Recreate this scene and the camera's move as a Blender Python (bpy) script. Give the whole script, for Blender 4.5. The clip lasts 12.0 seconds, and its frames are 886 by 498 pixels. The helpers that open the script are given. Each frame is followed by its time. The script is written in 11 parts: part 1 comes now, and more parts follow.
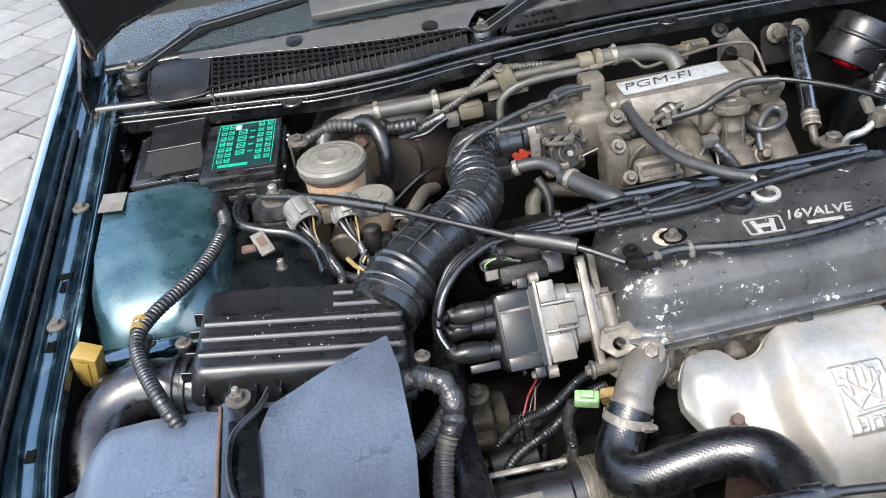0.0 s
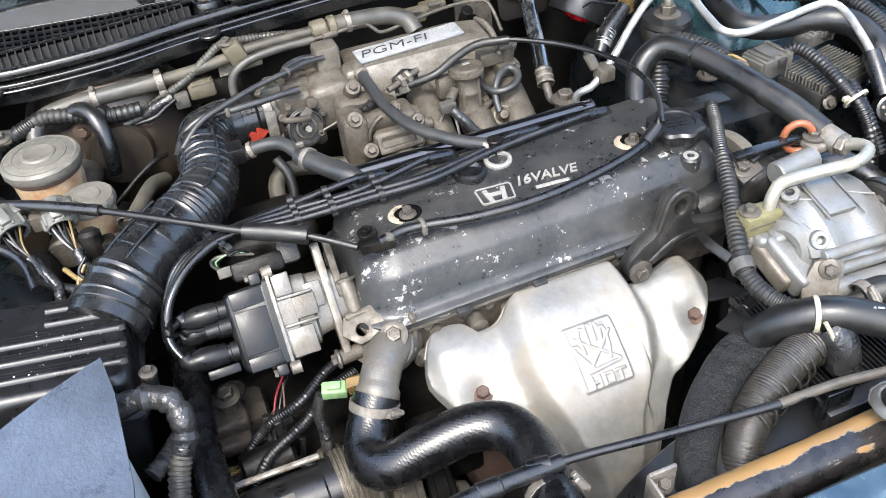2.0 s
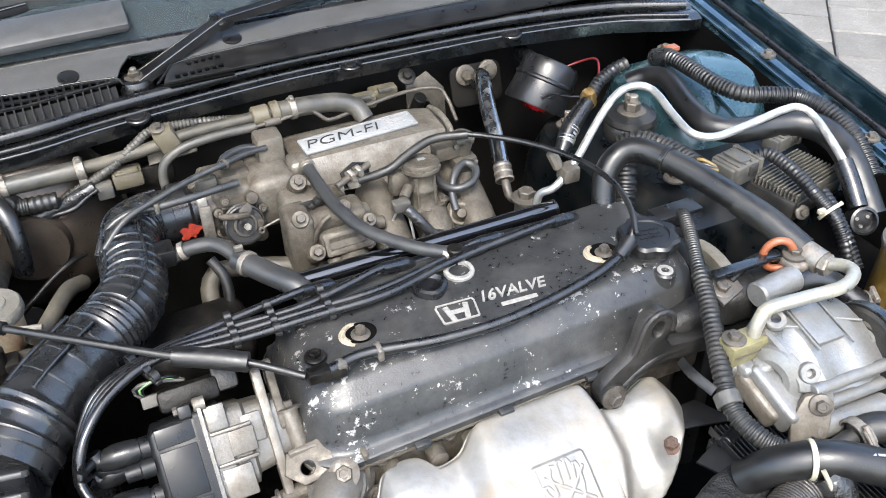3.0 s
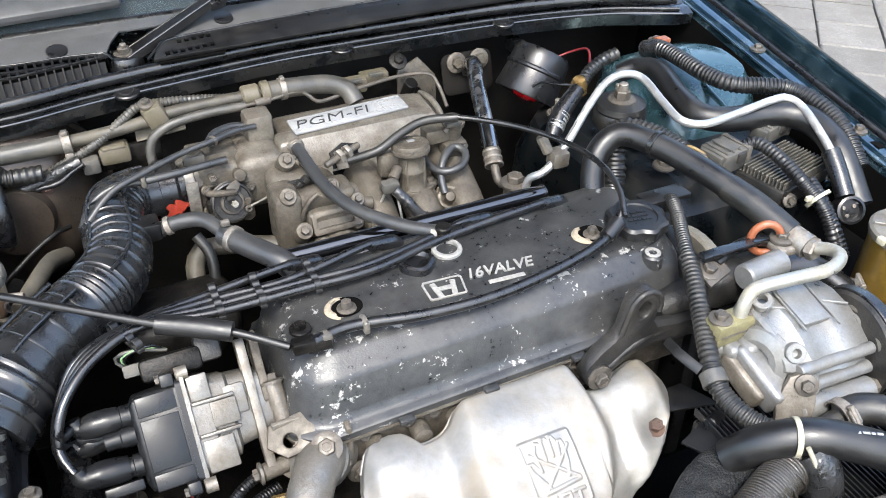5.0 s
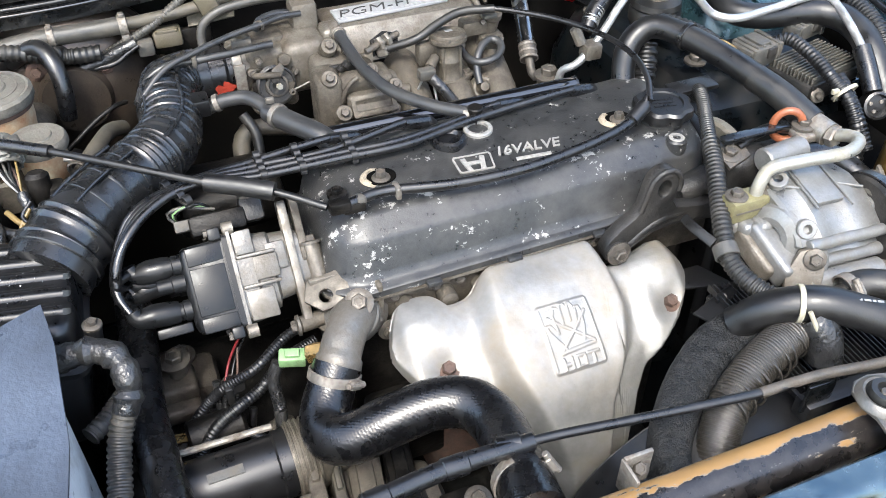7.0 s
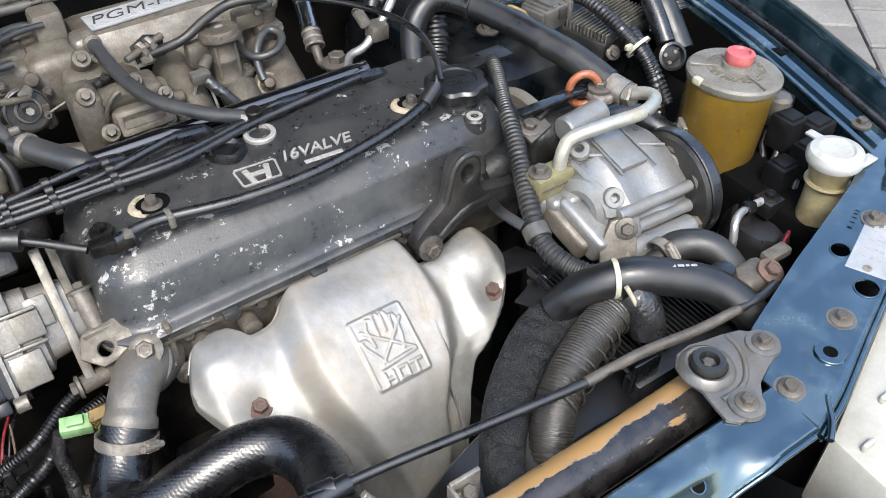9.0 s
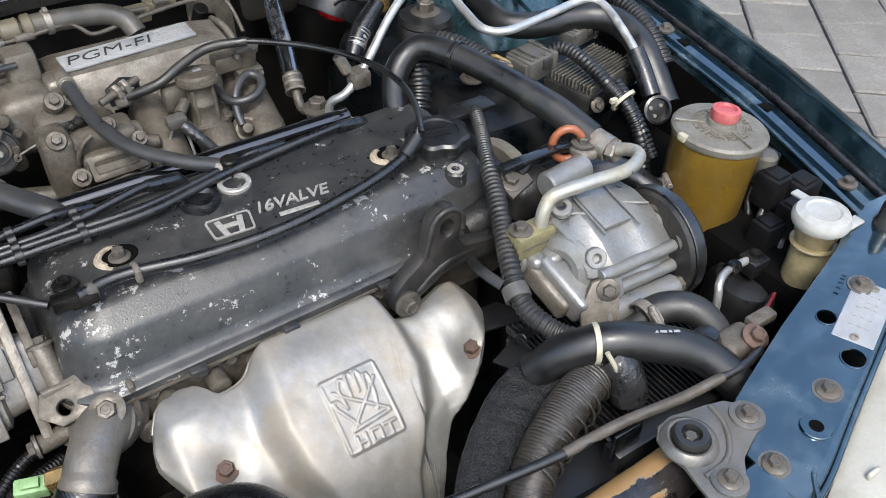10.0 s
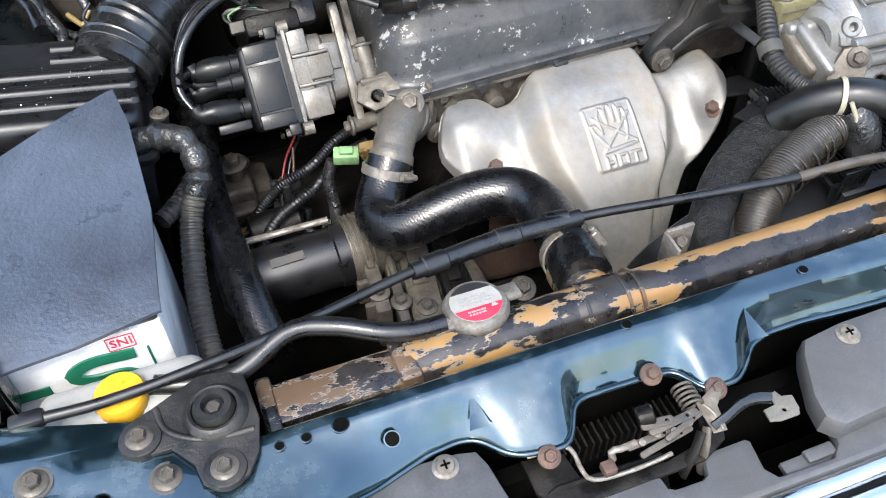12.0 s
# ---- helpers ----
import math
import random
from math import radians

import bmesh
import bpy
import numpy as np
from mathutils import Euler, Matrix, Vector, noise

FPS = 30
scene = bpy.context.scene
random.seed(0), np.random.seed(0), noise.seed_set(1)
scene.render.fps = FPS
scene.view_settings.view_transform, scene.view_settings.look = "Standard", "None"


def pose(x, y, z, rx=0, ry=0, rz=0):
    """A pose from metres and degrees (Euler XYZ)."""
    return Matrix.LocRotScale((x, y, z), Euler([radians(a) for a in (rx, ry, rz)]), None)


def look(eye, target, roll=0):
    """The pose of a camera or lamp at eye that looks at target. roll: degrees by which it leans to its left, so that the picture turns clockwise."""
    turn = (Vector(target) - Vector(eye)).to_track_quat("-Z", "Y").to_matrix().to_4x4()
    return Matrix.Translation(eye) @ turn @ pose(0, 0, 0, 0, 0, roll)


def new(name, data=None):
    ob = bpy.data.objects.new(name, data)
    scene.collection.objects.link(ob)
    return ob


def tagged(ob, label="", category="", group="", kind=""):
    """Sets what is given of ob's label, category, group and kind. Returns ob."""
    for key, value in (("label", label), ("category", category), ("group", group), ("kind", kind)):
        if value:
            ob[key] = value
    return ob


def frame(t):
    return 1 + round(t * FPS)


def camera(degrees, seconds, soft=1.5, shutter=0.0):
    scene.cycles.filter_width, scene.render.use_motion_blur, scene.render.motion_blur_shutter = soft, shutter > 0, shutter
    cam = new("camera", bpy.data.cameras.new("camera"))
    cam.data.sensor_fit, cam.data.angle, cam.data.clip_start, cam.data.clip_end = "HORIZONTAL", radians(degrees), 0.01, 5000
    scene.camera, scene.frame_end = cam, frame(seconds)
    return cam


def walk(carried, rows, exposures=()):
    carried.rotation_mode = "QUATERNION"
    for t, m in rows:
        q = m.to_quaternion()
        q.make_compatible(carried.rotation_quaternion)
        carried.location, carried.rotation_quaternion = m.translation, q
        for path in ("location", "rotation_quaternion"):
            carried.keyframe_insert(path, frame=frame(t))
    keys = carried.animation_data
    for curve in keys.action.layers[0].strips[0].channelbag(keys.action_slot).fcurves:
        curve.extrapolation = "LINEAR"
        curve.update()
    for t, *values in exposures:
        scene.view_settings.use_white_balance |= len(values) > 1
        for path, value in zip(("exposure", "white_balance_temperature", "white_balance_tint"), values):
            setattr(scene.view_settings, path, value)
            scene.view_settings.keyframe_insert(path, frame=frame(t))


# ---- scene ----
cam = camera(54.9, 12.0, 0.9)
PATH = [
    (0, (0.022, -0.004, 1.464), (0.115, 1.619, 0.299), -9.2),
    (0.5, (0.08, -0.001, 1.484), (0.267, 1.576, 0.269), -9.7),
    (1, (0.105, 0.02, 1.472), (0.393, 1.533, 0.196), -9.4),
    (1.5, (0.129, 0.025, 1.47), (0.496, 1.496, 0.166), -8.5),
    (2, (0.129, 0.029, 1.465), (0.59, 1.47, 0.157), -6.0),
    (2.5, (0.105, 0.054, 1.45), (0.658, 1.486, 0.169), -3.4),
    (3, (0.142, 0.148, 1.466), (0.795, 1.584, 0.236), -1.0),
    (3.2, (0.158, 0.167, 1.465), (0.834, 1.614, 0.262), -0.4),
    (5, (0.133, 0.131, 1.435), (0.821, 1.57, 0.229), 0.8),
    (5.5, (0.149, 0.137, 1.437), (0.815, 1.566, 0.206), 0.8),
    (6, (0.11, 0.095, 1.428), (0.706, 1.514, 0.152), 0.0),
    (6.5, (0.102, 0.056, 1.43), (0.661, 1.472, 0.133), 0.0),
    (6.7, (0.105, 0.047, 1.424), (0.658, 1.46, 0.121), 0.1),
    (8.3, (0.157, 0.073, 1.382), (0.828, 1.357, 0.003), -0.6),
    (8.5, (0.157, 0.064, 1.378), (0.857, 1.333, 0.0), -0.9),
    (9, (0.205, 0.091, 1.387), (1.023, 1.309, 0.027), -0.2),
    (9.5, (0.259, 0.113, 1.38), (1.144, 1.317, 0.051), 0.5),
    (10, (0.231, 0.115, 1.392), (1.099, 1.352, 0.082), 1.6),
    (10.5, (0.131, 0.071, 1.422), (0.872, 1.364, 0.088), 2.4),
    (11, (0.055, 0.005, 1.411), (0.598, 1.343, 0.027), 1.8),
    (11.5, (0.009, -0.048, 1.378), (0.364, 1.264, -0.089), -0.9),
    (12, (0.059, -0.02, 1.378), (0.5, 1.218, -0.131), -1.1),
]
EXPOSURES = [(0, 2.44), (1, 2.55), (2, 2.55), (3, 2.55), (5, 2.52), (6.5, 2.48), (8.5, 2.30), (9.0, 2.14), (9.5, 1.88), (10, 1.84), (10.5, 2.12), (11, 2.42), (11.5, 2.2), (12, 2.16)]
walk(cam, [(t, look(eye, target, roll)) for t, eye, target, roll in PATH], EXPOSURES)

# ---- world and light ----
world = bpy.data.worlds.new("sky")
scene.world = world
world.use_nodes = True
wn = world.node_tree
sky = wn.nodes.new("ShaderNodeTexSky")
sky.sky_type = "NISHITA"
sky.sun_disc = False
sky.sun_elevation = radians(57)
sky.sun_rotation = radians(212)
sky.air_density, sky.dust_density, sky.ozone_density = 1.3, 3.0, 1.0
wn.nodes["Background"].inputs[1].default_value = 0.15
wn.links.new(sky.outputs[0], wn.nodes["Background"].inputs[0])
sun = new("sun", bpy.data.lights.new("sun", "SUN"))
sun.data.energy, sun.data.angle, sun.data.color = 0.95, radians(14), (0.93, 0.98, 0.955)
sun.matrix_world = look((0.35 - 1.06, 0.75 - 1.70, 0.8 + 3.08), (0.35, 0.75, 0.8))


# ---- materials ----
def pm(name, col, rough=0.5, metal=0.0, var=0.25, scale=45.0, bump=0.15, bscale=260.0, dirt=None, amount=0.4, dscale=14.0,
       drough=0.85, coat=0.0, spots=None, sscale=60.0, slimit=0.66, rvar=0.12, random_tint=0.0, bands=(), sback=0.5, crough=0.06, clump=0.0, spec=0.5):
    m = bpy.data.materials.new(name)
    m.use_nodes = True
    t = m.node_tree
    N, Lk = t.nodes, t.links.new
    b = N["Principled BSDF"]
    tc = N.new("ShaderNodeTexCoord")

    def tex(s, detail=5.0, rgh=0.6):
        n = N.new("ShaderNodeTexNoise")
        n.inputs["Scale"].default_value, n.inputs["Detail"].default_value, n.inputs["Roughness"].default_value = s, detail, rgh
        Lk(tc.outputs["Object"], n.inputs["Vector"])
        return n.outputs["Fac"]

    def ramp(src, a, c):
        r = N.new("ShaderNodeMapRange")
        r.inputs[1].default_value, r.inputs[2].default_value = a, c
        Lk(src, r.inputs[0])
        return r.outputs[0]

    def mix(f, a, c):
        x = N.new("ShaderNodeMix")
        x.data_type = "RGBA"
        Lk(f, x.inputs[0]) if not isinstance(f, float) else None
        for v, i in ((a, 6), (c, 7)):
            if isinstance(v, tuple):
                x.inputs[i].default_value = (*v, 1)
            else:
                Lk(v, x.inputs[i])
        return x.outputs[2]

    def mixf(f, a, c):
        x = N.new("ShaderNodeMix")
        Lk(f, x.inputs[0])
        for v, i in ((a, 2), (c, 3)):
            if isinstance(v, float):
                x.inputs[i].default_value = v
            else:
                Lk(v, x.inputs[i])
        return x.outputs[0]

    grain = ramp(tex(scale), 0.3, 0.7)
    c = mix(grain, tuple(v * (1 - var) for v in col), tuple(min(1, v * (1 + var)) for v in col))
    fine = ramp(tex(scale * 9, 3), 0.3, 0.7)
    shade = N.new("ShaderNodeMix")
    shade.data_type, shade.blend_type = "RGBA", "MULTIPLY"
    shade.inputs[0].default_value = 1.0
    Lk(c, shade.inputs[6])
    Lk(mix(fine, (1 - var * 0.7,) * 3, (1 + var * 0.5,) * 3), shade.inputs[7])
    c = shade.outputs[2]
    r = mixf(grain, max(0.03, rough - rvar), min(1.0, rough + rvar))
    met = None
    if dirt:
        d = ramp(tex(dscale, 8, 0.7), 0.62 - amount * 0.5, 0.78 - amount * 0.25)
        c, r = mix(d, c, dirt), mixf(d, r, drough)
        met = mixf(d, metal, metal * 0.25)
    if spots:
        level = tex(sscale, 9, 0.75)
        if clump:
            big = N.new("ShaderNodeMath")
            big.operation = "MULTIPLY_ADD"
            Lk(tex(sscale * 0.28, 3, 0.5), big.inputs[0])
            big.inputs[1].default_value = clump
            Lk(level, big.inputs[2])
            level = big.outputs[0]
        sep = N.new("ShaderNodeSeparateXYZ")
        Lk(tc.outputs["Object"], sep.inputs[0])
        for axis, middle, width, gain in bands:
            d = N.new("ShaderNodeMath")
            d.operation = "SUBTRACT"
            Lk(sep.outputs[axis], d.inputs[0])
            d.inputs[1].default_value = middle
            q = N.new("ShaderNodeMath")
            q.operation = "ABSOLUTE"
            Lk(d.outputs[0], q.inputs[0])
            w = N.new("ShaderNodeMapRange")
            w.inputs[1].default_value, w.inputs[2].default_value, w.inputs[3].default_value, w.inputs[4].default_value = 0.0, width, gain, 0.0
            Lk(q.outputs[0], w.inputs[0])
            ad = N.new("ShaderNodeMath")
            Lk(level, ad.inputs[0])
            Lk(w.outputs[0], ad.inputs[1])
            level = ad.outputs[0]
        s = ramp(level, slimit, slimit + 0.03)
        c, r = mix(s, c, spots), mixf(s, r, sback)
    if random_tint:
        oi = N.new("ShaderNodeObjectInfo")
        h = N.new("ShaderNodeHueSaturation")
        Lk(ramp(oi.outputs["Random"], 0.0, 1.0), h.inputs["Value"])
        q = N.new("ShaderNodeMapRange")
        q.inputs[3].default_value, q.inputs[4].default_value = 1 - random_tint, 1 + random_tint
        Lk(oi.outputs["Random"], q.inputs[0])
        Lk(q.outputs[0], h.inputs["Value"])
        Lk(c, h.inputs["Color"])
        c = h.outputs[0]
    Lk(c, b.inputs["Base Color"])
    Lk(r, b.inputs["Roughness"])
    b.inputs["Metallic"].default_value = metal
    if met is not None and metal:
        Lk(met, b.inputs["Metallic"])
    b.inputs["Coat Weight"].default_value = coat
    b.inputs["Coat Roughness"].default_value = crough
    b.inputs["Specular IOR Level"].default_value = spec
    if bump:
        bn = N.new("ShaderNodeBump")
        bn.inputs["Strength"].default_value, bn.inputs["Distance"].default_value = bump, 0.002
        Lk(tex(bscale, 3), bn.inputs["Height"])
        Lk(bn.outputs[0], b.inputs["Normal"])
    return m


M = dict(
    teal=pm("teal_car_paint", (0.026, 0.060, 0.080), 0.17, 0.88, 0.14, 60, 0.030, 30, dirt=(0.055, 0.078, 0.090), amount=0.26, dscale=20, drough=0.34, coat=1.0, rvar=0.05, crough=0.03, spots=(0.085, 0.098, 0.102), sscale=150, slimit=0.70, sback=0.7),
    blackpaint=pm("black_body_paint", (0.003, 0.0035, 0.004), 0.25, 0.0, 0.3, 60, 0.05, 500, dirt=(0.022, 0.020, 0.018), amount=0.16, dscale=14, drough=0.45, coat=0.6, crough=0.12),
    plastic=pm("black_plastic", (0.0065, 0.0065, 0.007), 0.34, 0.0, 0.3, 60, 0.05, 900, dirt=(0.010, 0.0095, 0.009), amount=0.2, dscale=16, drough=0.38, spots=(0.5, 0.5, 0.5), sscale=110, slimit=0.765, coat=0.12, crough=0.2, spec=0.5),
    gloss=pm("glossy_black_moulding", (0.004, 0.004, 0.0045), 0.30, 0.0, 0.3, 60, 0.03, 500, dirt=(0.010, 0.0095, 0.009), amount=0.25, dscale=30, drough=0.42, coat=0.15, crough=0.25, spec=0.6),
    weave=pm("woven_rubber_hose", (0.0035, 0.0035, 0.004), 0.27, 0.0, 0.3, 90, 0.10, 420, dirt=(0.007, 0.007, 0.007), amount=0.2, dscale=30, drough=0.36, coat=0.12, crough=0.2),
    plastic2=pm("dull_black_plastic", (0.0065, 0.0065, 0.007), 0.36, 0.0, 0.3, 60, 0.1, 700, dirt=(0.015, 0.014, 0.0125), amount=0.25, dscale=20, drough=0.55),
    rubber=pm("black_rubber", (0.005, 0.005, 0.0055), 0.30, 0.0, 0.3, 70, 0.08, 500, dirt=(0.014, 0.013, 0.012), amount=0.22, dscale=24, drough=0.45, coat=0.22, crough=0.25, spec=0.55),
    dustyrubber=pm("dusty_rubber", (0.0078, 0.0078, 0.0076), 0.40, 0.0, 0.3, 70, 0.12, 400, dirt=(0.021, 0.019, 0.016), amount=0.36, dscale=30, drough=0.62, spec=0.5),
    tanpipe=pm("tan_dusty_pipe", (0.036, 0.032, 0.025), 0.5, 0.2, 0.3, 70, 0.15, 400, dirt=(0.074, 0.064, 0.047), amount=0.4, dscale=30, drough=0.7),
    foam=pm("perished_foam_rubber", (0.009, 0.0095, 0.010), 0.6, 0.0, 0.6, 160, 1.6, 420, dirt=(0.020, 0.020, 0.020), amount=0.3, dscale=90, drough=0.7, spots=(0.001, 0.001, 0.001), sscale=45, slimit=0.66, sback=0.9, spec=0.25),
    windtape=pm("brown_wound_tape", (0.024, 0.021, 0.017), 0.36, 0.0, 0.35, 120, 0.6, 200, dirt=(0.022, 0.019, 0.016), amount=0.42, dscale=50, drough=0.4),
    cover=pm("charcoal_cover_paint", (0.020, 0.0205, 0.0210), 0.35, 0.12, 0.35, 140, 0.14, 520, dirt=(0.039, 0.0378, 0.0355), amount=0.36, dscale=17, drough=0.5, spots=(0.24, 0.234, 0.220), sscale=150, slimit=0.926, bands=((1, -0.0475, 0.011, 0.105), (0, -0.185, 0.05, 0.040), (2, 0.012, 0.005, 0.05)), sback=0.5, clump=0.55),
    alu=pm("cast_aluminium", (0.160, 0.145, 0.122), 0.38, 0.55, 0.24, 34, 0.30, 420, dirt=(0.050, 0.038, 0.026), amount=0.46, dscale=24, drough=0.65, spots=(0.024, 0.019, 0.014), sscale=95, slimit=0.66, clump=0.06),
    dirtyalu=pm("dusty_cast_aluminium", (0.104, 0.090, 0.070), 0.43, 0.4, 0.28, 44, 0.32, 420, dirt=(0.025, 0.019, 0.013), amount=0.50, dscale=32, spots=(0.012, 0.010, 0.008), sscale=110, slimit=0.66, clump=0.06),
    brightalu=pm("bright_cast_aluminium", (0.152, 0.144, 0.131), 0.40, 0.65, 0.20, 40, 0.25, 300, dirt=(0.070, 0.057, 0.040), amount=0.50, dscale=24, drough=0.6),
    shield=pm("aluminised_sheet", (0.248, 0.244, 0.233), 0.54, 0.72, 0.14, 14, 0.14, 130, dirt=(0.185, 0.155, 0.115), amount=0.38, dscale=11, drough=0.58, spots=(0.11, 0.09, 0.07), sscale=110, slimit=0.73, clump=0.10),
    steel=pm("zinc_steel", (0.25, 0.232, 0.205), 0.38, 0.8, 0.25, 80, 0.15, 400, dirt=(0.085, 0.066, 0.049), amount=0.45, dscale=90),
    rust=pm("rusted_steel", (0.095, 0.055, 0.040), 0.65, 0.25, 0.35, 90, 0.4, 400, dirt=(0.05, 0.034, 0.027), amount=0.4, dscale=60),
    pipe=pm("bare_alu_pipe", (0.40, 0.40, 0.395), 0.40, 0.75, 0.10, 60, 0.06, 300, dirt=(0.27, 0.255, 0.23), amount=0.22, dscale=30),
    dullpipe=pm("dull_plated_pipe", (0.33, 0.32, 0.285), 0.36, 0.7, 0.12, 60, 0.08, 300, dirt=(0.17, 0.145, 0.095), amount=0.34, dscale=34),
    trimchrome=pm("bright_chrome", (0.74, 0.74, 0.75), 0.14, 1.0, 0.06, 60, 0.02, 300, dirt=(0.45, 0.44, 0.42), amount=0.08, dscale=40, drough=0.35),
    chrome=pm("polished_tube", (0.27, 0.27, 0.272), 0.27, 1.0, 0.1, 60, 0.04, 300, dirt=(0.26, 0.24, 0.21), amount=0.10, dscale=30, drough=0.3),
    brass=pm("brass", (0.25, 0.16, 0.058), 0.35, 0.8, 0.2, 80, 0.1, 300, dirt=(0.14, 0.09, 0.04), amount=0.3, dscale=80),
    grime=pm("oily_dark_metal", (0.006, 0.0055, 0.005), 0.42, 0.3, 0.4, 50, 0.4, 180, dirt=(0.017, 0.0145, 0.012), amount=0.32, dscale=34, drough=0.65, spec=0.22),
    dullsteel=pm("dull_old_steel", (0.095, 0.087, 0.075), 0.42, 0.7, 0.3, 80, 0.2, 400, dirt=(0.06, 0.047, 0.036), amount=0.45, dscale=110),
    render=pm("added_wall_render", (0.06, 0.058, 0.055), 0.9, 0.0, 0.12, 3, 0.3, 40, dirt=(0.07, 0.068, 0.064), amount=0.4, dscale=1.2),
    booster=pm("brown_oxidised_steel", (0.037, 0.030, 0.024), 0.35, 0.4, 0.3, 30, 0.15, 200, dirt=(0.055, 0.037, 0.024), amount=0.36, dscale=12, drough=0.55),
    # near black: holds the shade deep in the bay and inside holes
    dark=pm("bay_shade_black", (0.002, 0.002, 0.002), 0.8, 0.0, 0.4, 20, 0.2, 120, dirt=(0.004, 0.0035, 0.003), amount=0.35, dscale=14, spec=0.04),
    lining=pm("matt_bonnet_lining", (0.008, 0.008, 0.008), 0.9, 0.0, 0.3, 40, 0.2, 200, spec=0.15),
    # tower tone holds the bay's shade as well as dust
    dustyshade=pm("dusty_shaded_tower_paint", (0.003, 0.0045, 0.0055), 0.30, 0.2, 0.3, 30, 0.06, 300, dirt=(0.012, 0.0108, 0.0092), amount=0.32, dscale=22, drough=0.7, coat=0.1, crough=0.15, spec=0.25),
    mountsteel=pm("weathered_grey_bracket", (0.115, 0.110, 0.102), 0.40, 0.6, 0.2, 60, 0.12, 300, dirt=(0.070, 0.061, 0.050), amount=0.36, dscale=40, drough=0.55),
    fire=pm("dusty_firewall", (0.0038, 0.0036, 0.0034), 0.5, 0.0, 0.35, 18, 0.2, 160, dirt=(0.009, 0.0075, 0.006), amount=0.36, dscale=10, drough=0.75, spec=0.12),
    vinyl=pm("grey_vinyl_sheet", (0.053, 0.066, 0.090), 0.33, 0.0, 0.16, 16, 0.45, 210, dirt=(0.026, 0.031, 0.041), amount=0.36, dscale=6, drough=0.28, spots=(0.34, 0.36, 0.39), sscale=90, slimit=0.775, coat=0.22, crough=0.25),
    whitecase=pm("white_battery_case", (0.58, 0.59, 0.59), 0.35, 0.0, 0.05, 40, 0.03, 300, dirt=(0.36, 0.345, 0.32), amount=0.25, dscale=12),
    white=pm("white_plastic", (0.26, 0.26, 0.25), 0.4, 0.0, 0.06, 60, 0.03, 300, dirt=(0.19, 0.18, 0.155), amount=0.3, dscale=20),
    cream=pm("cream_plastic", (0.30, 0.28, 0.21), 0.5, 0.0, 0.1, 30, 0.1, 200, dirt=(0.18, 0.16, 0.115), amount=0.35, dscale=14),
    yellow=pm("yellow_plastic", (0.55, 0.30, 0.018), 0.38, 0.0, 0.08, 50, 0.05, 300),
    amber=pm("amber_stained_plastic", (0.135, 0.080, 0.010), 0.34, 0.0, 0.25, 16, 0.06, 200, dirt=(0.075, 0.046, 0.012), amount=0.42, dscale=12, drough=0.45, coat=0.3),
    stained=pm("yellowed_reservoir_plastic", (0.44, 0.37, 0.25), 0.42, 0.0, 0.25, 30, 0.1, 200, dirt=(0.27, 0.105, 0.035), amount=0.46, dscale=30, drough=0.45),
    lid=pm("dusty_grey_lid", (0.135, 0.126, 0.107), 0.46, 0.1, 0.25, 60, 0.3, 260, dirt=(0.062, 0.055, 0.044), amount=0.42, dscale=30),
    red=pm("red_rubber_cap", (0.28, 0.050, 0.055), 0.42, 0.0, 0.12, 60, 0.1, 300, dirt=(0.30, 0.10, 0.09), amount=0.3, dscale=40),
    redlens=pm("red_plastic", (0.40, 0.006, 0.010), 0.25, 0.0, 0.1, 50, 0.0),
    redpaint=pm("orange_red_marker_paint", (0.15, 0.015, 0.007), 0.8, 0.0, 0.35, 90, 0.6, 200, spec=0.15),
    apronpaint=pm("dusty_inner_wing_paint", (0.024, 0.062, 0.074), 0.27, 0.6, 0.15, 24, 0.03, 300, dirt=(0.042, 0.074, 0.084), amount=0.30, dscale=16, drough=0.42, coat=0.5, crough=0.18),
    pumpalu=pm("clean_grey_casting", (0.195, 0.194, 0.188), 0.36, 0.6, 0.16, 40, 0.22, 300, dirt=(0.115, 0.106, 0.090), amount=0.38, dscale=26, drough=0.55),
    olive=pm("olive_coated_metal", (0.150, 0.135, 0.066), 0.42, 0.2, 0.25, 60, 0.15, 300, dirt=(0.085, 0.074, 0.044), amount=0.36, dscale=50),
    greyhose=pm("aged_grey_rubber_hose", (0.021, 0.0215, 0.0225), 0.36, 0.0, 0.2, 70, 0.06, 500, dirt=(0.034, 0.033, 0.031), amount=0.3, dscale=26, drough=0.5, spec=0.5),
    edgepaint=pm("wet_look_black_edge", (0.003, 0.003, 0.0035), 0.10, 0.0, 0.2, 60, 0.0, coat=1.0, crough=0.03, rvar=0.02, spec=0.6),
    paleplug=pm("pale_grey_connector", (0.105, 0.104, 0.093), 0.42, 0.0, 0.2, 60, 0.2, 260, dirt=(0.060, 0.054, 0.043), amount=0.38, dscale=50),
    redwire=pm("dull_red_wire", (0.11, 0.008, 0.010), 0.5, 0.0, 0.2, 60, 0.0),
    orange=pm("orange_ring", (0.20, 0.062, 0.026), 0.45, 0.0, 0.2, 60, 0.2, 300),
    greenplug=pm("green_connector", (0.17, 0.30, 0.13), 0.5, 0.0, 0.15, 60, 0.1, 300, dirt=(0.08, 0.12, 0.055), amount=0.38, dscale=60),
    greenlabel=pm("green_label_ink", (0.008, 0.21, 0.130), 0.2, 0.0, 0.12, 60, 0.0, coat=0.8),
    tealabel=pm("black_label_film", (0.006, 0.022, 0.022), 0.14, 0.0, 0.2, 40, 0.0, coat=0.6),
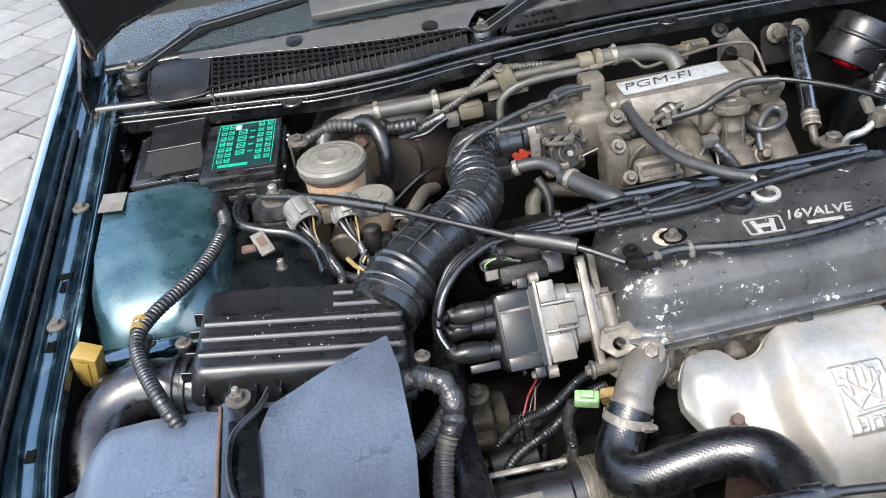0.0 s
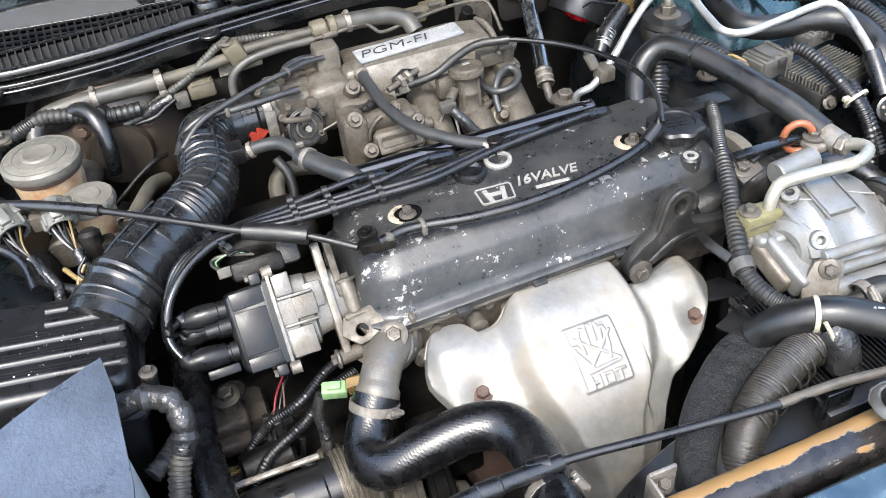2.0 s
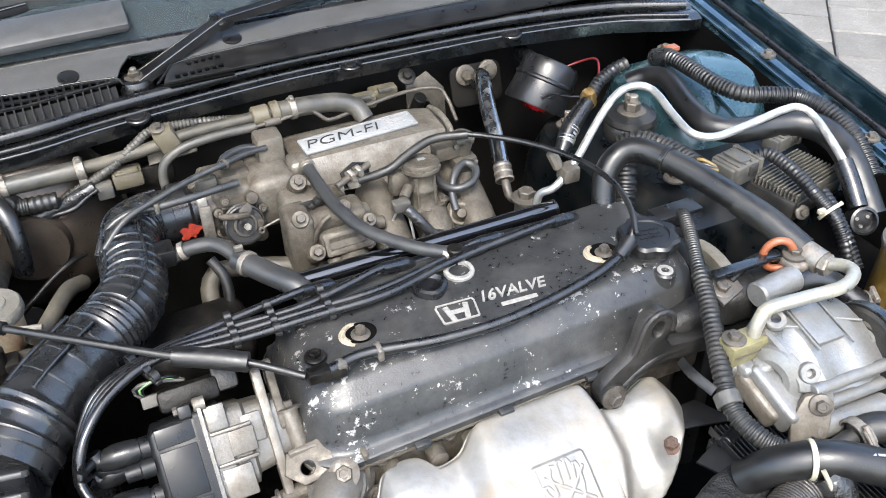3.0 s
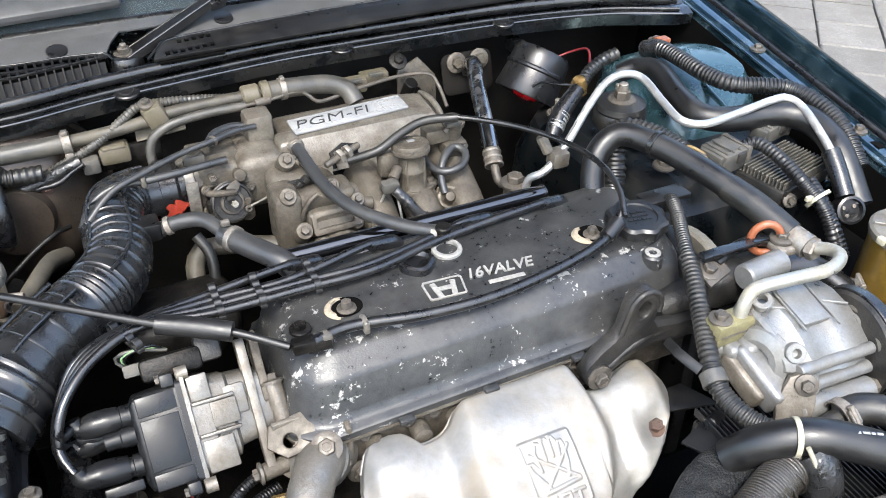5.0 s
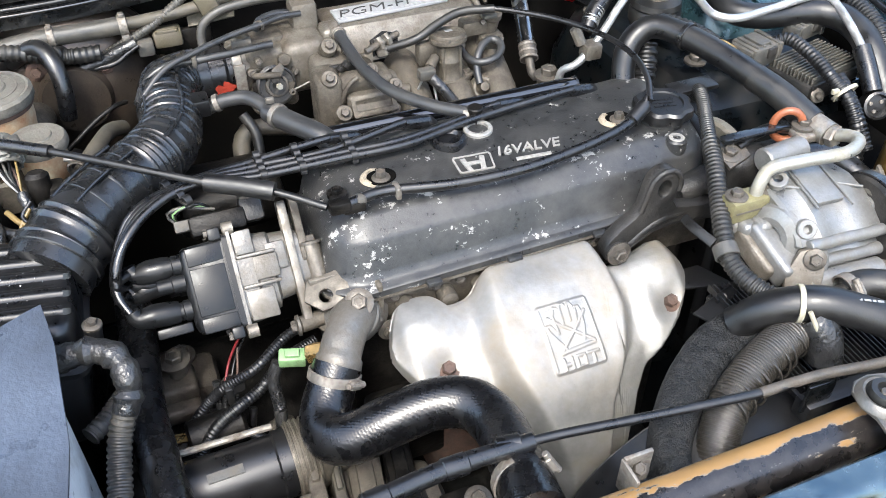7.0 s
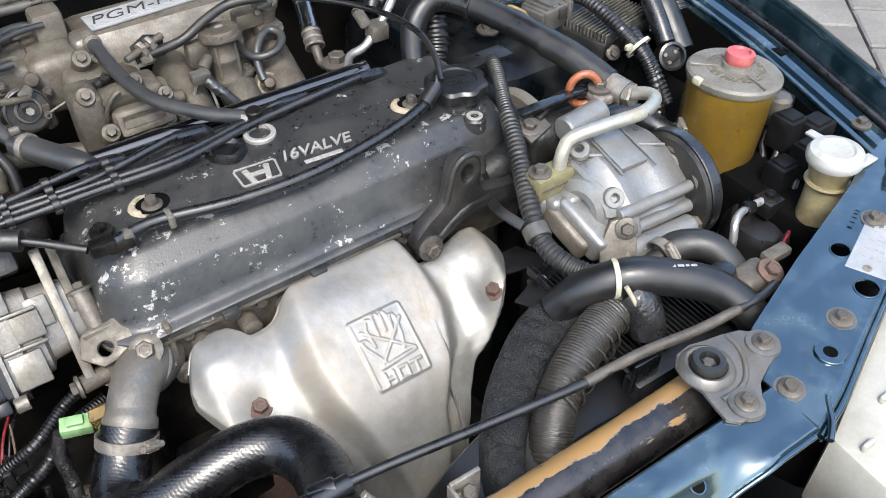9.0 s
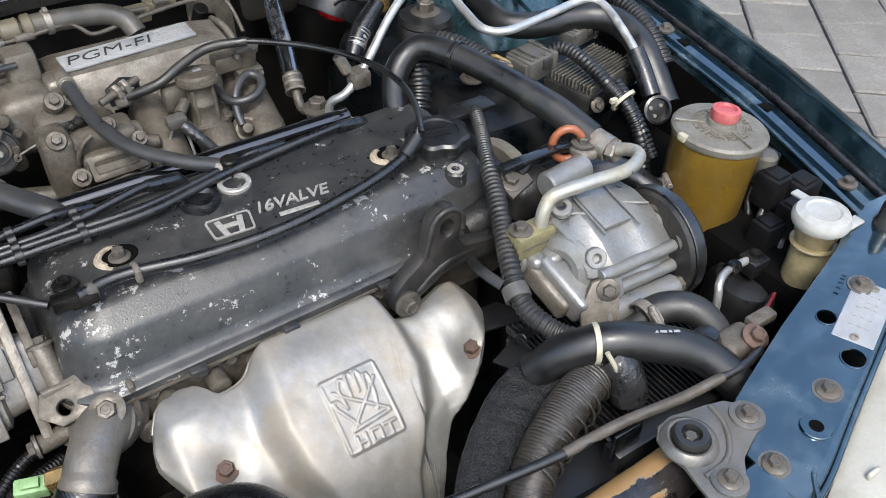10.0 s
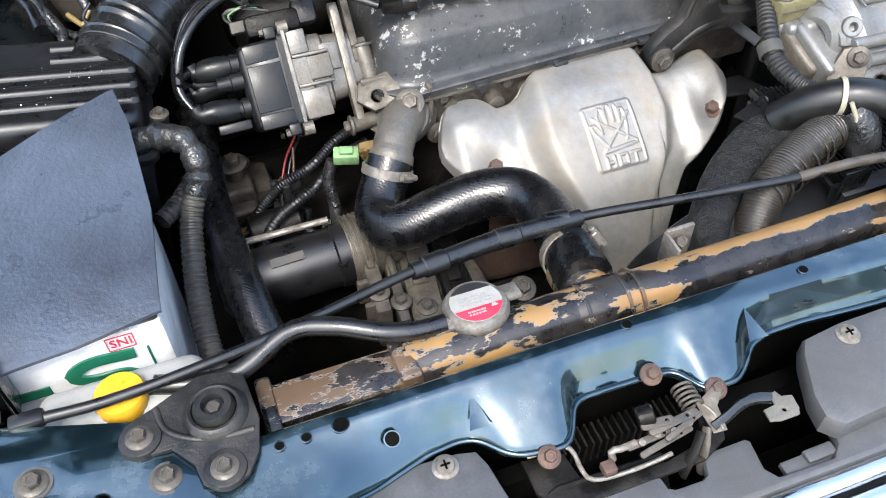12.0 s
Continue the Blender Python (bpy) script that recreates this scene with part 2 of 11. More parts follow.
    greenband=pm("dark_green_print", (0.006, 0.10, 0.055), 0.4, 0.0, 0.1, 60, 0.0),
    redprint=pm("red_print", (0.50, 0.025, 0.05), 0.4, 0.0, 0.1, 60, 0.0),
    blackprint=pm("black_print", (0.015, 0.015, 0.015), 0.5, 0.0, 0.1, 60, 0.0),
    greyprint=pm("grey_print", (0.22, 0.22, 0.22), 0.5, 0.0, 0.1, 60, 0.0),
    plate=pm("bright_data_plate", (0.24, 0.245, 0.25), 0.42, 0.4, 0.15, 70, 0.05, 300, dirt=(0.24, 0.24, 0.24), amount=0.42, dscale=40),
    letter=pm("worn_cast_lettering", (0.30, 0.29, 0.27), 0.45, 0.4, 0.2, 90, 0.1, 300, dirt=(0.12, 0.115, 0.10), amount=0.36, dscale=90),
    seat=pm("bared_seat_edge", (0.30, 0.25, 0.18), 0.7, 0.0, 0.3, 120, 0.8, 300, dirt=(0.10, 0.085, 0.06), amount=0.4, dscale=120),
    tape=pm("black_cloth_tape", (0.014, 0.014, 0.0145), 0.32, 0.0, 0.4, 60, 1.5, 95, dirt=(0.024, 0.023, 0.021), amount=0.28, dscale=44, drough=0.45, coat=0.15, crough=0.2),
    khaki=pm("khaki_connector", (0.082, 0.070, 0.044), 0.48, 0.0, 0.25, 60, 0.2, 260, dirt=(0.075, 0.062, 0.046), amount=0.4, dscale=60),
    greyplug=pm("grey_connector", (0.046, 0.045, 0.041), 0.48, 0.0, 0.25, 60, 0.2, 260, dirt=(0.072, 0.062, 0.048), amount=0.36, dscale=60),
    satin=pm("satin_grey_plastic", (0.062, 0.063, 0.066), 0.42, 0.0, 0.2, 50, 0.1, 700, dirt=(0.055, 0.054, 0.052), amount=0.28, dscale=9, drough=0.55),
    satinrubber=pm("satin_rubber", (0.0052, 0.0052, 0.0056), 0.36, 0.0, 0.3, 70, 0.08, 500, dirt=(0.013, 0.0125, 0.012), amount=0.3, dscale=20, drough=0.55),
    neck=pm("yellowed_translucent_plastic", (0.26, 0.215, 0.12), 0.4, 0.0, 0.2, 30, 0.05, 200, dirt=(0.13, 0.10, 0.05), amount=0.45, dscale=20, drough=0.45),
    greyconduit=pm("dusty_grey_conduit", (0.036, 0.034, 0.030), 0.42, 0.0, 0.3, 70, 0.1, 400, dirt=(0.066, 0.058, 0.046), amount=0.36, dscale=30, drough=0.6),
    housing=pm("weathered_lamp_housing", (0.27, 0.26, 0.225), 0.5, 0.0, 0.08, 30, 0.08, 200, dirt=(0.19, 0.18, 0.15), amount=0.3, dscale=10),
    castiron=pm("dull_dark_casting", (0.015, 0.0145, 0.014), 0.42, 0.3, 0.35, 60, 0.35, 260, dirt=(0.030, 0.0265, 0.023), amount=0.36, dscale=24, drough=0.6),
    cowlgrey=pm("satin_cowl_plastic", (0.052, 0.052, 0.053), 0.44, 0.0, 0.2, 50, 0.1, 700, dirt=(0.040, 0.039, 0.037), amount=0.3, dscale=8, drough=0.6),
    headlamp=pm("clear_headlamp_cover", (0.62, 0.63, 0.64), 0.12, 0.2, 0.05, 40, 0.0, coat=1.0),
    oldyellow=pm("dirty_yellow_plastic", (0.20, 0.125, 0.016), 0.45, 0.0, 0.2, 40, 0.1, 300, dirt=(0.10, 0.068, 0.025), amount=0.42, dscale=40),
    seal=pm("matt_seal_rubber", (0.005, 0.005, 0.0055), 0.55, 0.0, 0.3, 70, 0.05, 500, dirt=(0.010, 0.0095, 0.009), amount=0.3, dscale=18, drough=0.65, spec=0.14),
    bootrubber=pm("satin_intake_rubber", (0.0100, 0.0103, 0.0110), 0.27, 0.0, 0.25, 60, 0.02, 500, dirt=(0.014, 0.0138, 0.0135), amount=0.25, dscale=26, drough=0.40, coat=0.25, crough=0.2, spec=0.55),
    capblack=pm("satin_black_cap", (0.0065, 0.0068, 0.0073), 0.36, 0.0, 0.2, 60, 0.05, 700, dirt=(0.012, 0.0118, 0.0112), amount=0.25, dscale=30, drough=0.5, spec=0.30),
    speck=pm("pale_paint_speck", (0.55, 0.55, 0.54), 0.6, 0.0, 0.1, 60, 0.0),
    wiretan=pm("tan_wire", (0.14, 0.095, 0.032), 0.5, 0.0, 0.15, 60, 0.0),
    paver=pm("concrete_paver", (0.135, 0.128, 0.117), 0.85, 0.0, 0.3, 90, 0.8, 220, dirt=(0.095, 0.089, 0.079), amount=0.42, dscale=6, random_tint=0.14, spots=(0.25, 0.24, 0.22), sscale=170, slimit=0.60, sback=0.85),
    joint=pm("sanded_joint", (0.09, 0.085, 0.078), 0.95, 0.0, 0.3, 40, 0.4, 150, dirt=(0.055, 0.052, 0.047), amount=0.4, dscale=5),
)


def flake_material(limit=0.548, tones=((0.15, 0.095, 0.050, 1), (0.31, 0.165, 0.040, 1))):
    """Radiator tank: black paint that flakes off an ochre-stained tank, pale primer round each flake."""
    m = pm("flaking_black_tank_paint", (0.010, 0.009, 0.009), 0.27, 0.2, 0.3, 60, 0.12, 240, dirt=(0.035, 0.030, 0.027), amount=0.35, dscale=20, drough=0.4, coat=0.3, crough=0.15)
    t = m.node_tree
    L = t.links.new
    b = t.nodes["Principled BSDF"]
    old = b.inputs["Base Color"].links[0].from_socket
    oldr = b.inputs["Roughness"].links[0].from_socket
    geo = t.nodes.new("ShaderNodeNewGeometry")
    stretch = t.nodes.new("ShaderNodeVectorMath")
    stretch.operation = "MULTIPLY"
    stretch.inputs[1].default_value = (0.42, 1.0, 1.0)
    L(geo.outputs["Position"], stretch.inputs[0])

    def noise_at(scale, detail, rough):
        n = t.nodes.new("ShaderNodeTexNoise")
        n.inputs["Scale"].default_value, n.inputs["Detail"].default_value, n.inputs["Roughness"].default_value = scale, detail, rough
        L(stretch.outputs[0], n.inputs["Vector"])
        return n.outputs["Fac"]

    def cut(src, a, c):
        r = t.nodes.new("ShaderNodeMapRange")
        r.inputs[1].default_value, r.inputs[2].default_value = a, c
        L(src, r.inputs[0])
        return r.outputs[0]

    def blend(f, a, c):
        x = t.nodes.new("ShaderNodeMix")
        x.data_type = "RGBA"
        L(f, x.inputs[0])
        for v, i in ((a, 6), (c, 7)):
            if isinstance(v, tuple):
                x.inputs[i].default_value = v
            else:
                L(v, x.inputs[i])
        return x.outputs[2]
    sep = t.nodes.new("ShaderNodeSeparateXYZ")
    L(geo.outputs["Position"], sep.inputs[0])

    def span(src, a, c, lo, hi):
        r = t.nodes.new("ShaderNodeMapRange")
        for i, v in enumerate((a, c, lo, hi)):
            r.inputs[i + 1].default_value = v
        L(src, r.inputs[0])
        return r.outputs[0]

    def calc(op, a, c):
        q = t.nodes.new("ShaderNodeMath")
        q.operation = op
        for v, i in ((a, 0), (c, 1)):
            if isinstance(v, float):
                q.inputs[i].default_value = v
            else:
                L(v, q.inputs[i])
        return q.outputs[0]
    # the bare stripe along the rear shoulder of the tank
    off = calc("ABSOLUTE", calc("SUBTRACT", sep.outputs[1], 0.3375), 0.0)
    stripe = calc("MULTIPLY", span(off, 0.004, 0.012, 0.16, -0.06), span(sep.outputs[0], 0.34, 0.42, 0.0, 1.0))
    stripe = calc("MULTIPLY", stripe, span(sep.outputs[2], 0.826, 0.836, 0.0, 1.0))
    bare = span(sep.outputs[0], 0.30, 0.40, 0.022, 0.0)
    n1 = calc("ADD", noise_at(34, 10, 0.68), calc("ADD", stripe, bare))
    ochre = blend(noise_at(26, 5, 0.6), *tones)
    c = blend(cut(n1, limit, limit + 0.008), old, (0.17, 0.15, 0.125, 1))
    c = blend(cut(n1, limit + 0.014, limit + 0.024), c, ochre)
    L(c, b.inputs["Base Color"])
    x = t.nodes.new("ShaderNodeMix")
    L(cut(n1, limit, limit + 0.012), x.inputs[0])
    L(oldr, x.inputs[2])
    x.inputs[3].default_value = 0.6
    L(x.outputs[0], b.inputs["Roughness"])
    return m


M["teal"].node_tree.nodes["Principled BSDF"].inputs["Coat IOR"].default_value = 1.66
M["flake"] = flake_material()
M["bareflake"] = flake_material(0.530, ((0.045, 0.031, 0.021, 1), (0.125, 0.068, 0.029, 1)))


def add_weave(m, scale):
    """Crossed cord relief pressed into a rubber hose."""
    t = m.node_tree
    b = t.nodes["Principled BSDF"]
    tc = t.nodes.new("ShaderNodeTexCoord")
    last = b.inputs["Normal"].links[0].from_socket
    for turn in (0.7, -0.7):
        mp = t.nodes.new("ShaderNodeMapping")
        mp.inputs["Rotation"].default_value = (turn * 0.8, turn, turn)
        t.links.new(tc.outputs["Object"], mp.inputs[0])
        w = t.nodes.new("ShaderNodeTexWave")
        w.inputs["Scale"].default_value, w.inputs["Distortion"].default_value, w.inputs["Detail Scale"].default_value = scale, 1.5, 2.0
        t.links.new(mp.outputs[0], w.inputs["Vector"])
        bn = t.nodes.new("ShaderNodeBump")
        bn.inputs["Strength"].default_value, bn.inputs["Distance"].default_value = 0.08, 0.0010
        t.links.new(w.outputs["Fac"], bn.inputs["Height"])
        t.links.new(last, bn.inputs["Normal"])
        last = bn.outputs[0]
    t.links.new(last, b.inputs["Normal"])


add_weave(M["weave"], 120)
glass = bpy.data.materials.new("windscreen_glass")
glass.use_nodes = True
gb = glass.node_tree.nodes["Principled BSDF"]
gb.inputs["Base Color"].default_value = (0.30, 0.37, 0.40, 1)
gb.inputs["Roughness"].default_value, gb.inputs["Transmission Weight"].default_value, gb.inputs["IOR"].default_value = 0.0, 0.9, 1.5
M["glass"] = glass


# ---- building helpers ----
def V(*a):
    return Vector(a)


def finish(ob, bm, material, smooth=True):
    me = bpy.data.meshes.new(ob if isinstance(ob, str) else "mesh")
    bmesh.ops.recalc_face_normals(bm, faces=bm.faces)
    if smooth:
        for f in bm.faces:
            f.smooth = True
        for e in bm.edges:
            if len(e.link_faces) == 2 and e.calc_face_angle(0) > 0.6:
                e.smooth = False
    bm.to_mesh(me)
    bm.free()
    me.materials.append(material if not isinstance(material, str) else M[material])
    return me


def thing(name, at, label, category, group="", kind=""):
    ob = new(name)
    ob.location = at
    ob.empty_display_size = 0.01
    bpy.context.view_layer.update()
    return tagged(ob, label, category, group, kind)


def origin(ob):
    p = V(0, 0, 0)
    while ob:
        p += ob.location
        ob = ob.parent
    return p


def part(name, bm, material, parent, label=""):
    """One mesh under a thing or part; bm is in world metres."""
    o = origin(parent)
    bmesh.ops.translate(bm, verts=bm.verts, vec=-o)
    ob = new(name, finish(name, bm, material))
    ob.parent = parent
    return tagged(ob, label)


def solo(name, bm, material, at, label, category, group="", kind=""):
    """A thing that is one mesh; bm is in world metres."""
    at = V(*at)
    bmesh.ops.translate(bm, verts=bm.verts, vec=-at)
    ob = new(name, finish(name, bm, material))
    ob.location = at
    return tagged(ob, label, category, group, kind)


def aim(at, z=(0, 0, 1), x=(1, 0, 0)):
    """Local z along z, local x near x."""
    z = V(*z).normalized()
    x = V(*x)
    x = x - z * x.dot(z)
    if x.length < 1e-4:
        x = z.orthogonal()
    x.normalize()
    y = z.cross(x)
    m = Matrix((x, y, z)).transposed().to_4x4()
    m.translation = at
    return m


def box(c, s, bev=0.003, m=None, seg=2, bm=None, taper=None):
    """Rounded box; m places it (else world axes at c). taper: scale of the top in x and y."""
    own = bmesh.new()
    bmesh.ops.create_cube(own, size=1)
    for v in own.verts:
        k = taper if taper and v.co.z > 0 else (1, 1)
        v.co = V(v.co.x * s[0] * k[0], v.co.y * s[1] * k[1], v.co.z * s[2])
    if bev:
        bmesh.ops.bevel(own, geom=own.edges[:], offset=min(bev, min(s) * 0.45), segments=seg, profile=0.5, affect="EDGES")
    bmesh.ops.transform(own, verts=own.verts, matrix=(m or Matrix()) @ Matrix.Translation(c))
    return join(bm, own)


def join(bm, own):
    if bm is None:
        return own
    me = bpy.data.meshes.new("tmp")
    own.to_mesh(me)
    own.free()
    bm.from_mesh(me)
    bpy.data.meshes.remove(me)
    return bm


def lathe(profile, m, seg=32, bm=None, wob=None):
    """profile: (radius, height) along local z, turned round it. wob(angle, i): factor on the radius."""
    own = bmesh.new()
    rings = []
    for i, (r, h) in enumerate(profile):
        if r < 1e-6:
            rings.append([own.verts.new((0, 0, h))])
        else:
            ring = []
            for k in range(seg):
                a = 2 * math.pi * k / seg
                q = r * (wob(a, i) if wob else 1)
                ring.append(own.verts.new((q * math.cos(a), q * math.sin(a), h)))
            rings.append(ring)
    for a, b in zip(rings, rings[1:]):
        for k in range(seg):
            j = (k + 1) % seg
            if len(a) == 1 and len(b) == 1:
                continue
            if len(a) == 1:
                own.faces.new((a[0], b[k], b[j]))
            elif len(b) == 1:
                own.faces.new((a[k], a[j], b[0]))
            else:
                own.faces.new((a[k], a[j], b[j], b[k]))
    for ring in (rings[0], rings[-1]):
        if len(ring) > 1:
            own.faces.new(ring)
    bmesh.ops.transform(own, verts=own.verts, matrix=m)
    return join(bm, own)


def rod(a, b, r, seg=16, bm=None, r2=None):
    a, b = V(*a), V(*b)
    L = (b - a).length
    c = min(r * 0.15, L * 0.2)
    r2 = r if r2 is None else r2
    return lathe([(r - c, 0), (r, c), (r2, L - c), (r2 - c, L)], aim(a, b - a), seg, bm)


def smooth_line(pts, step):
    """Catmull-Rom through the points, at about even steps."""
    P = [V(*p) for p in pts]
    P = [P[0] * 2 - P[1]] + P + [P[-1] * 2 - P[-2]]
    fine = []
    for i in range(1, len(P) - 2):
        p0, p1, p2, p3 = P[i - 1:i + 3]
        n = max(4, int((p2 - p1).length / step * 3))
        for k in range(n):
            t = k / n
            fine.append(0.5 * ((2 * p1) + (p2 - p0) * t + (2 * p0 - 5 * p1 + 4 * p2 - p3) * t * t + (3 * p1 - p0 - 3 * p2 + p3) * t ** 3))
    fine.append(P[-2])
    out, need, left = [fine[0]], step, 0.0
    for a, b in zip(fine, fine[1:]):
        d = (b - a).length
        left += d
        if left >= step:
            out.append(b)
            left = 0
    if (out[-1] - fine[-1]).length > step * 0.3:
        out.append(fine[-1])
    else:
        out[-1] = fine[-1]
    return out


def sweep(pts, r, seg=14, step=0.008, bm=None, ribs=0.0, pitch=0.0, line=None, flat=1.0, twist=None):
    """A tube along the points. r: radius, or a function of 0..1. ribs, pitch: depth and spacing of corrugations."""
    if pitch:
        step = pitch / 4
    line = line or smooth_line(pts, step)
    seg = max(seg, 12)
    own = bmesh.new()
    rings, n = [], len(line)
    t0 = (line[1] - line[0]).normalized()
    x = t0.orthogonal().normalized() if twist is None else (V(*twist) - t0 * V(*twist).dot(t0)).normalized()
    for i, p in enumerate(line):
        t = (line[min(i + 1, n - 1)] - line[max(i - 1, 0)]).normalized()
        x = (x - t * x.dot(t)).normalized()
        y = t.cross(x)
        q = r(i / (n - 1)) if callable(r) else r
        if pitch:
            q -= ribs * (0, 0, 1, 1)[i % 4]
        rings.append([own.verts.new(p + (x * math.cos(a) + y * math.sin(a) * flat) * q) for a in (2 * math.pi * k / seg for k in range(seg))])
    for a, b in zip(rings, rings[1:]):
        for k in range(seg):
            j = (k + 1) % seg
            own.faces.new((a[k], a[j], b[j], b[k]))
    own.faces.new(rings[0])
    own.faces.new(rings[-1])
    return join(bm, own)


def hose(name, pts, r, material, label, category, group="", seg=14, step=0.008, ribs=0.0, pitch=0.0):
    return solo(name, sweep(pts, r, seg, step, None, ribs, pitch), material, pts[0], label, category, group)


def ring_mesh(m, r_in, r_out, h, seg=28, bm=None):
    c = min(h, r_out - r_in) * 0.2
    prof = [(r_in, 0), (r_out - c, 0), (r_out, c), (r_out, h - c), (r_out - c, h), (r_in, h), (r_in, 0)]
    own = bmesh.new()
    rings = [[own.verts.new((r * math.cos(2 * math.pi * k / seg), r * math.sin(2 * math.pi * k / seg), z)) for k in range(seg)] for r, z in prof[:-1]]
    for i in range(len(rings)):
        a, b = rings[i], rings[(i + 1) % len(rings)]
        for k in range(seg):
            j = (k + 1) % seg
            own.faces.new((a[k], a[j], b[j], b[k]))
    bmesh.ops.transform(own, verts=own.verts, matrix=m)
    return join(bm, own)


def bolt(parent, at, d=(0, 0, 1), r=0.006, material="dullsteel", washer=True, name="bolt", h=None):
    """Hexagon flange bolt."""
    m = aim(at, d, (1, 0.3, 0))
    material = "dullsteel" if material == "steel" else material
    h = h or r * 0.9
    bm = lathe([(r * 1.75, -0.002), (r * 1.75, 0.0006), (r * 1.45, 0.0016), (r * 1.0, 0.002)], m, 20) if washer else bmesh.new()
    lathe([(r, 0.0008), (r, h), (r * 0.86, h + 0.0012), (r * 0.55, h + 0.0012), (r * 0.5, h + 0.0006)], m, 6, bm)
    return part(name, bm, material, parent)


def clamp(parent, at, d, r, w=0.009, material="steel", screw=(0, 0, 1)):
    """Worm-drive hose clamp: band and screw housing in one part."""
    d = V(*d).normalized()
    m = aim(V(*at) - d * w / 2, d, screw)
    bm = ring_mesh(m, r - 0.0005, r + 0.0014, w)
    box((r + 0.003, 0, w / 2), (0.006, 0.014, w * 0.9), 0.001, m, 1, bm)
    rod(m @ V(r + 0.004, -0.011, w / 2), m @ V(r + 0.004, 0.011, w / 2), 0.0032, 8, bm)
    return part("hose_clamp", bm, material, parent, "bright worm-drive hose clamp")


def plate(outline, z0, z1, holes=(), bev=0.0015, m=None, bm=None):
    """A flat sheet from a 2D outline with holes, between two heights."""
    cu = bpy.data.curves.new("sheet", "CURVE")
    cu.dimensions, cu.fill_mode = "2D", "BOTH"
    for loop in (outline, *holes):
        sp = cu.splines.new("POLY")
        sp.points.add(len(loop) - 1)
        for q, (x, y) in zip(sp.points, loop):
            q.co = (x, y, 0, 1)
        sp.use_cyclic_u = True
    cu.extrude = max((z1 - z0) / 2 - bev, 0.0001)
    cu.bevel_depth, cu.bevel_resolution = bev, 1
    cu.offset = -bev
    ob = bpy.data.objects.new("sheet", cu)
    scene.collection.objects.link(ob)
    me = bpy.data.meshes.new_from_object(ob.evaluated_get(bpy.context.evaluated_depsgraph_get()))
    own = bmesh.new()
    own.from_mesh(me)
    bpy.data.objects.remove(ob)
    bpy.data.curves.remove(cu)
    bpy.data.meshes.remove(me)
    bmesh.ops.remove_doubles(own, verts=own.verts, dist=1e-6)
    bmesh.ops.transform(own, verts=own.verts, matrix=(m or Matrix()) @ Matrix.Translation((0, 0, (z0 + z1) / 2)))
    return join(bm, own)


def circle(x, y, r, n=20, rx=None):
    return [(x + (rx or r) * math.cos(2 * math.pi * k / n), y + r * math.sin(2 * math.pi * k / n)) for k in range(n)]


def rrect(x0, y0, x1, y1, r, n=5):
    out = []
    for cx, cy, a0 in ((x1 - r, y1 - r, 0), (x0 + r, y1 - r, 90), (x0 + r, y0 + r, 180), (x1 - r, y0 + r, 270)):
        out += [(cx + r * math.cos(radians(a0 + 90 * k / n)), cy + r * math.sin(radians(a0 + 90 * k / n))) for k in range(n + 1)]
    return out


def loft(rings, bm=None):
    """Skin between closed rings of equal length (lists of 3D points), capped at both ends."""
    own = bmesh.new()
    R = [[own.verts.new(p) for p in ring] for ring in rings]
    for a, b in zip(R, R[1:]):
        for k in range(len(a)):
            j = (k + 1) % len(a)
            own.faces.new((a[k], a[j], b[j], b[k]))
    own.faces.new(R[0])
    own.faces.new(R[-1])
    return join(bm, own)


def letters(text, size, m, depth=0.0008, bm=None, shear=0.0, width=1.0, bold=0.0, fit=None):
    cu = bpy.data.curves.new("lettering", "FONT")
    cu.body, cu.size, cu.extrude, cu.align_x, cu.align_y, cu.shear, cu.offset = text, size, depth, "CENTER", "CENTER", shear, size * bold
    ob = bpy.data.objects.new("lettering", cu)
    scene.collection.objects.link(ob)
    me = bpy.data.meshes.new_from_object(ob.evaluated_get(bpy.context.evaluated_depsgraph_get()))
    own = bmesh.new()
    own.from_mesh(me)
    bpy.data.objects.remove(ob)
    bpy.data.curves.remove(cu)
    bpy.data.meshes.remove(me)
    if fit:
        xs, ys = [v.co.x for v in own.verts], [v.co.y for v in own.verts]
        for v in own.verts:
            v.co.x = ((v.co.x - min(xs)) / (max(xs) - min(xs)) - 0.5) * fit[0]
            v.co.y = ((v.co.y - min(ys)) / (max(ys) - min(ys)) - 0.5) * fit[1]
    bmesh.ops.transform(own, verts=own.verts, matrix=m @ Matrix.Diagonal((width, 1, 1, 1)))
    return join(bm, own)


def bars(m, rows, w, h, bm=None, seed=1, depth=0.0004):
    """Plain bars in place of lettering that cannot be read: rows of dashes on the local xy plane."""
    rnd = random.Random(seed)
    bm = bm or bmesh.new()
    for i in range(rows):
        y = h / 2 - h * (i + 0.5) / rows
        x = -w / 2
        while x < w / 2 - 0.002:
            L = min(rnd.uniform(0.08, 0.25) * w, w / 2 - x)
            box((x + L / 2, y, depth / 2), (L, h / rows * 0.5, depth), 0, m, 1, bm)
            x += L + 0.05 * w
    return bm


# ---- setting: the car's body round the engine bay ----
MID = 0.32


def fender_height(y):
    return 0.868 + (y - 0.43) * 0.155


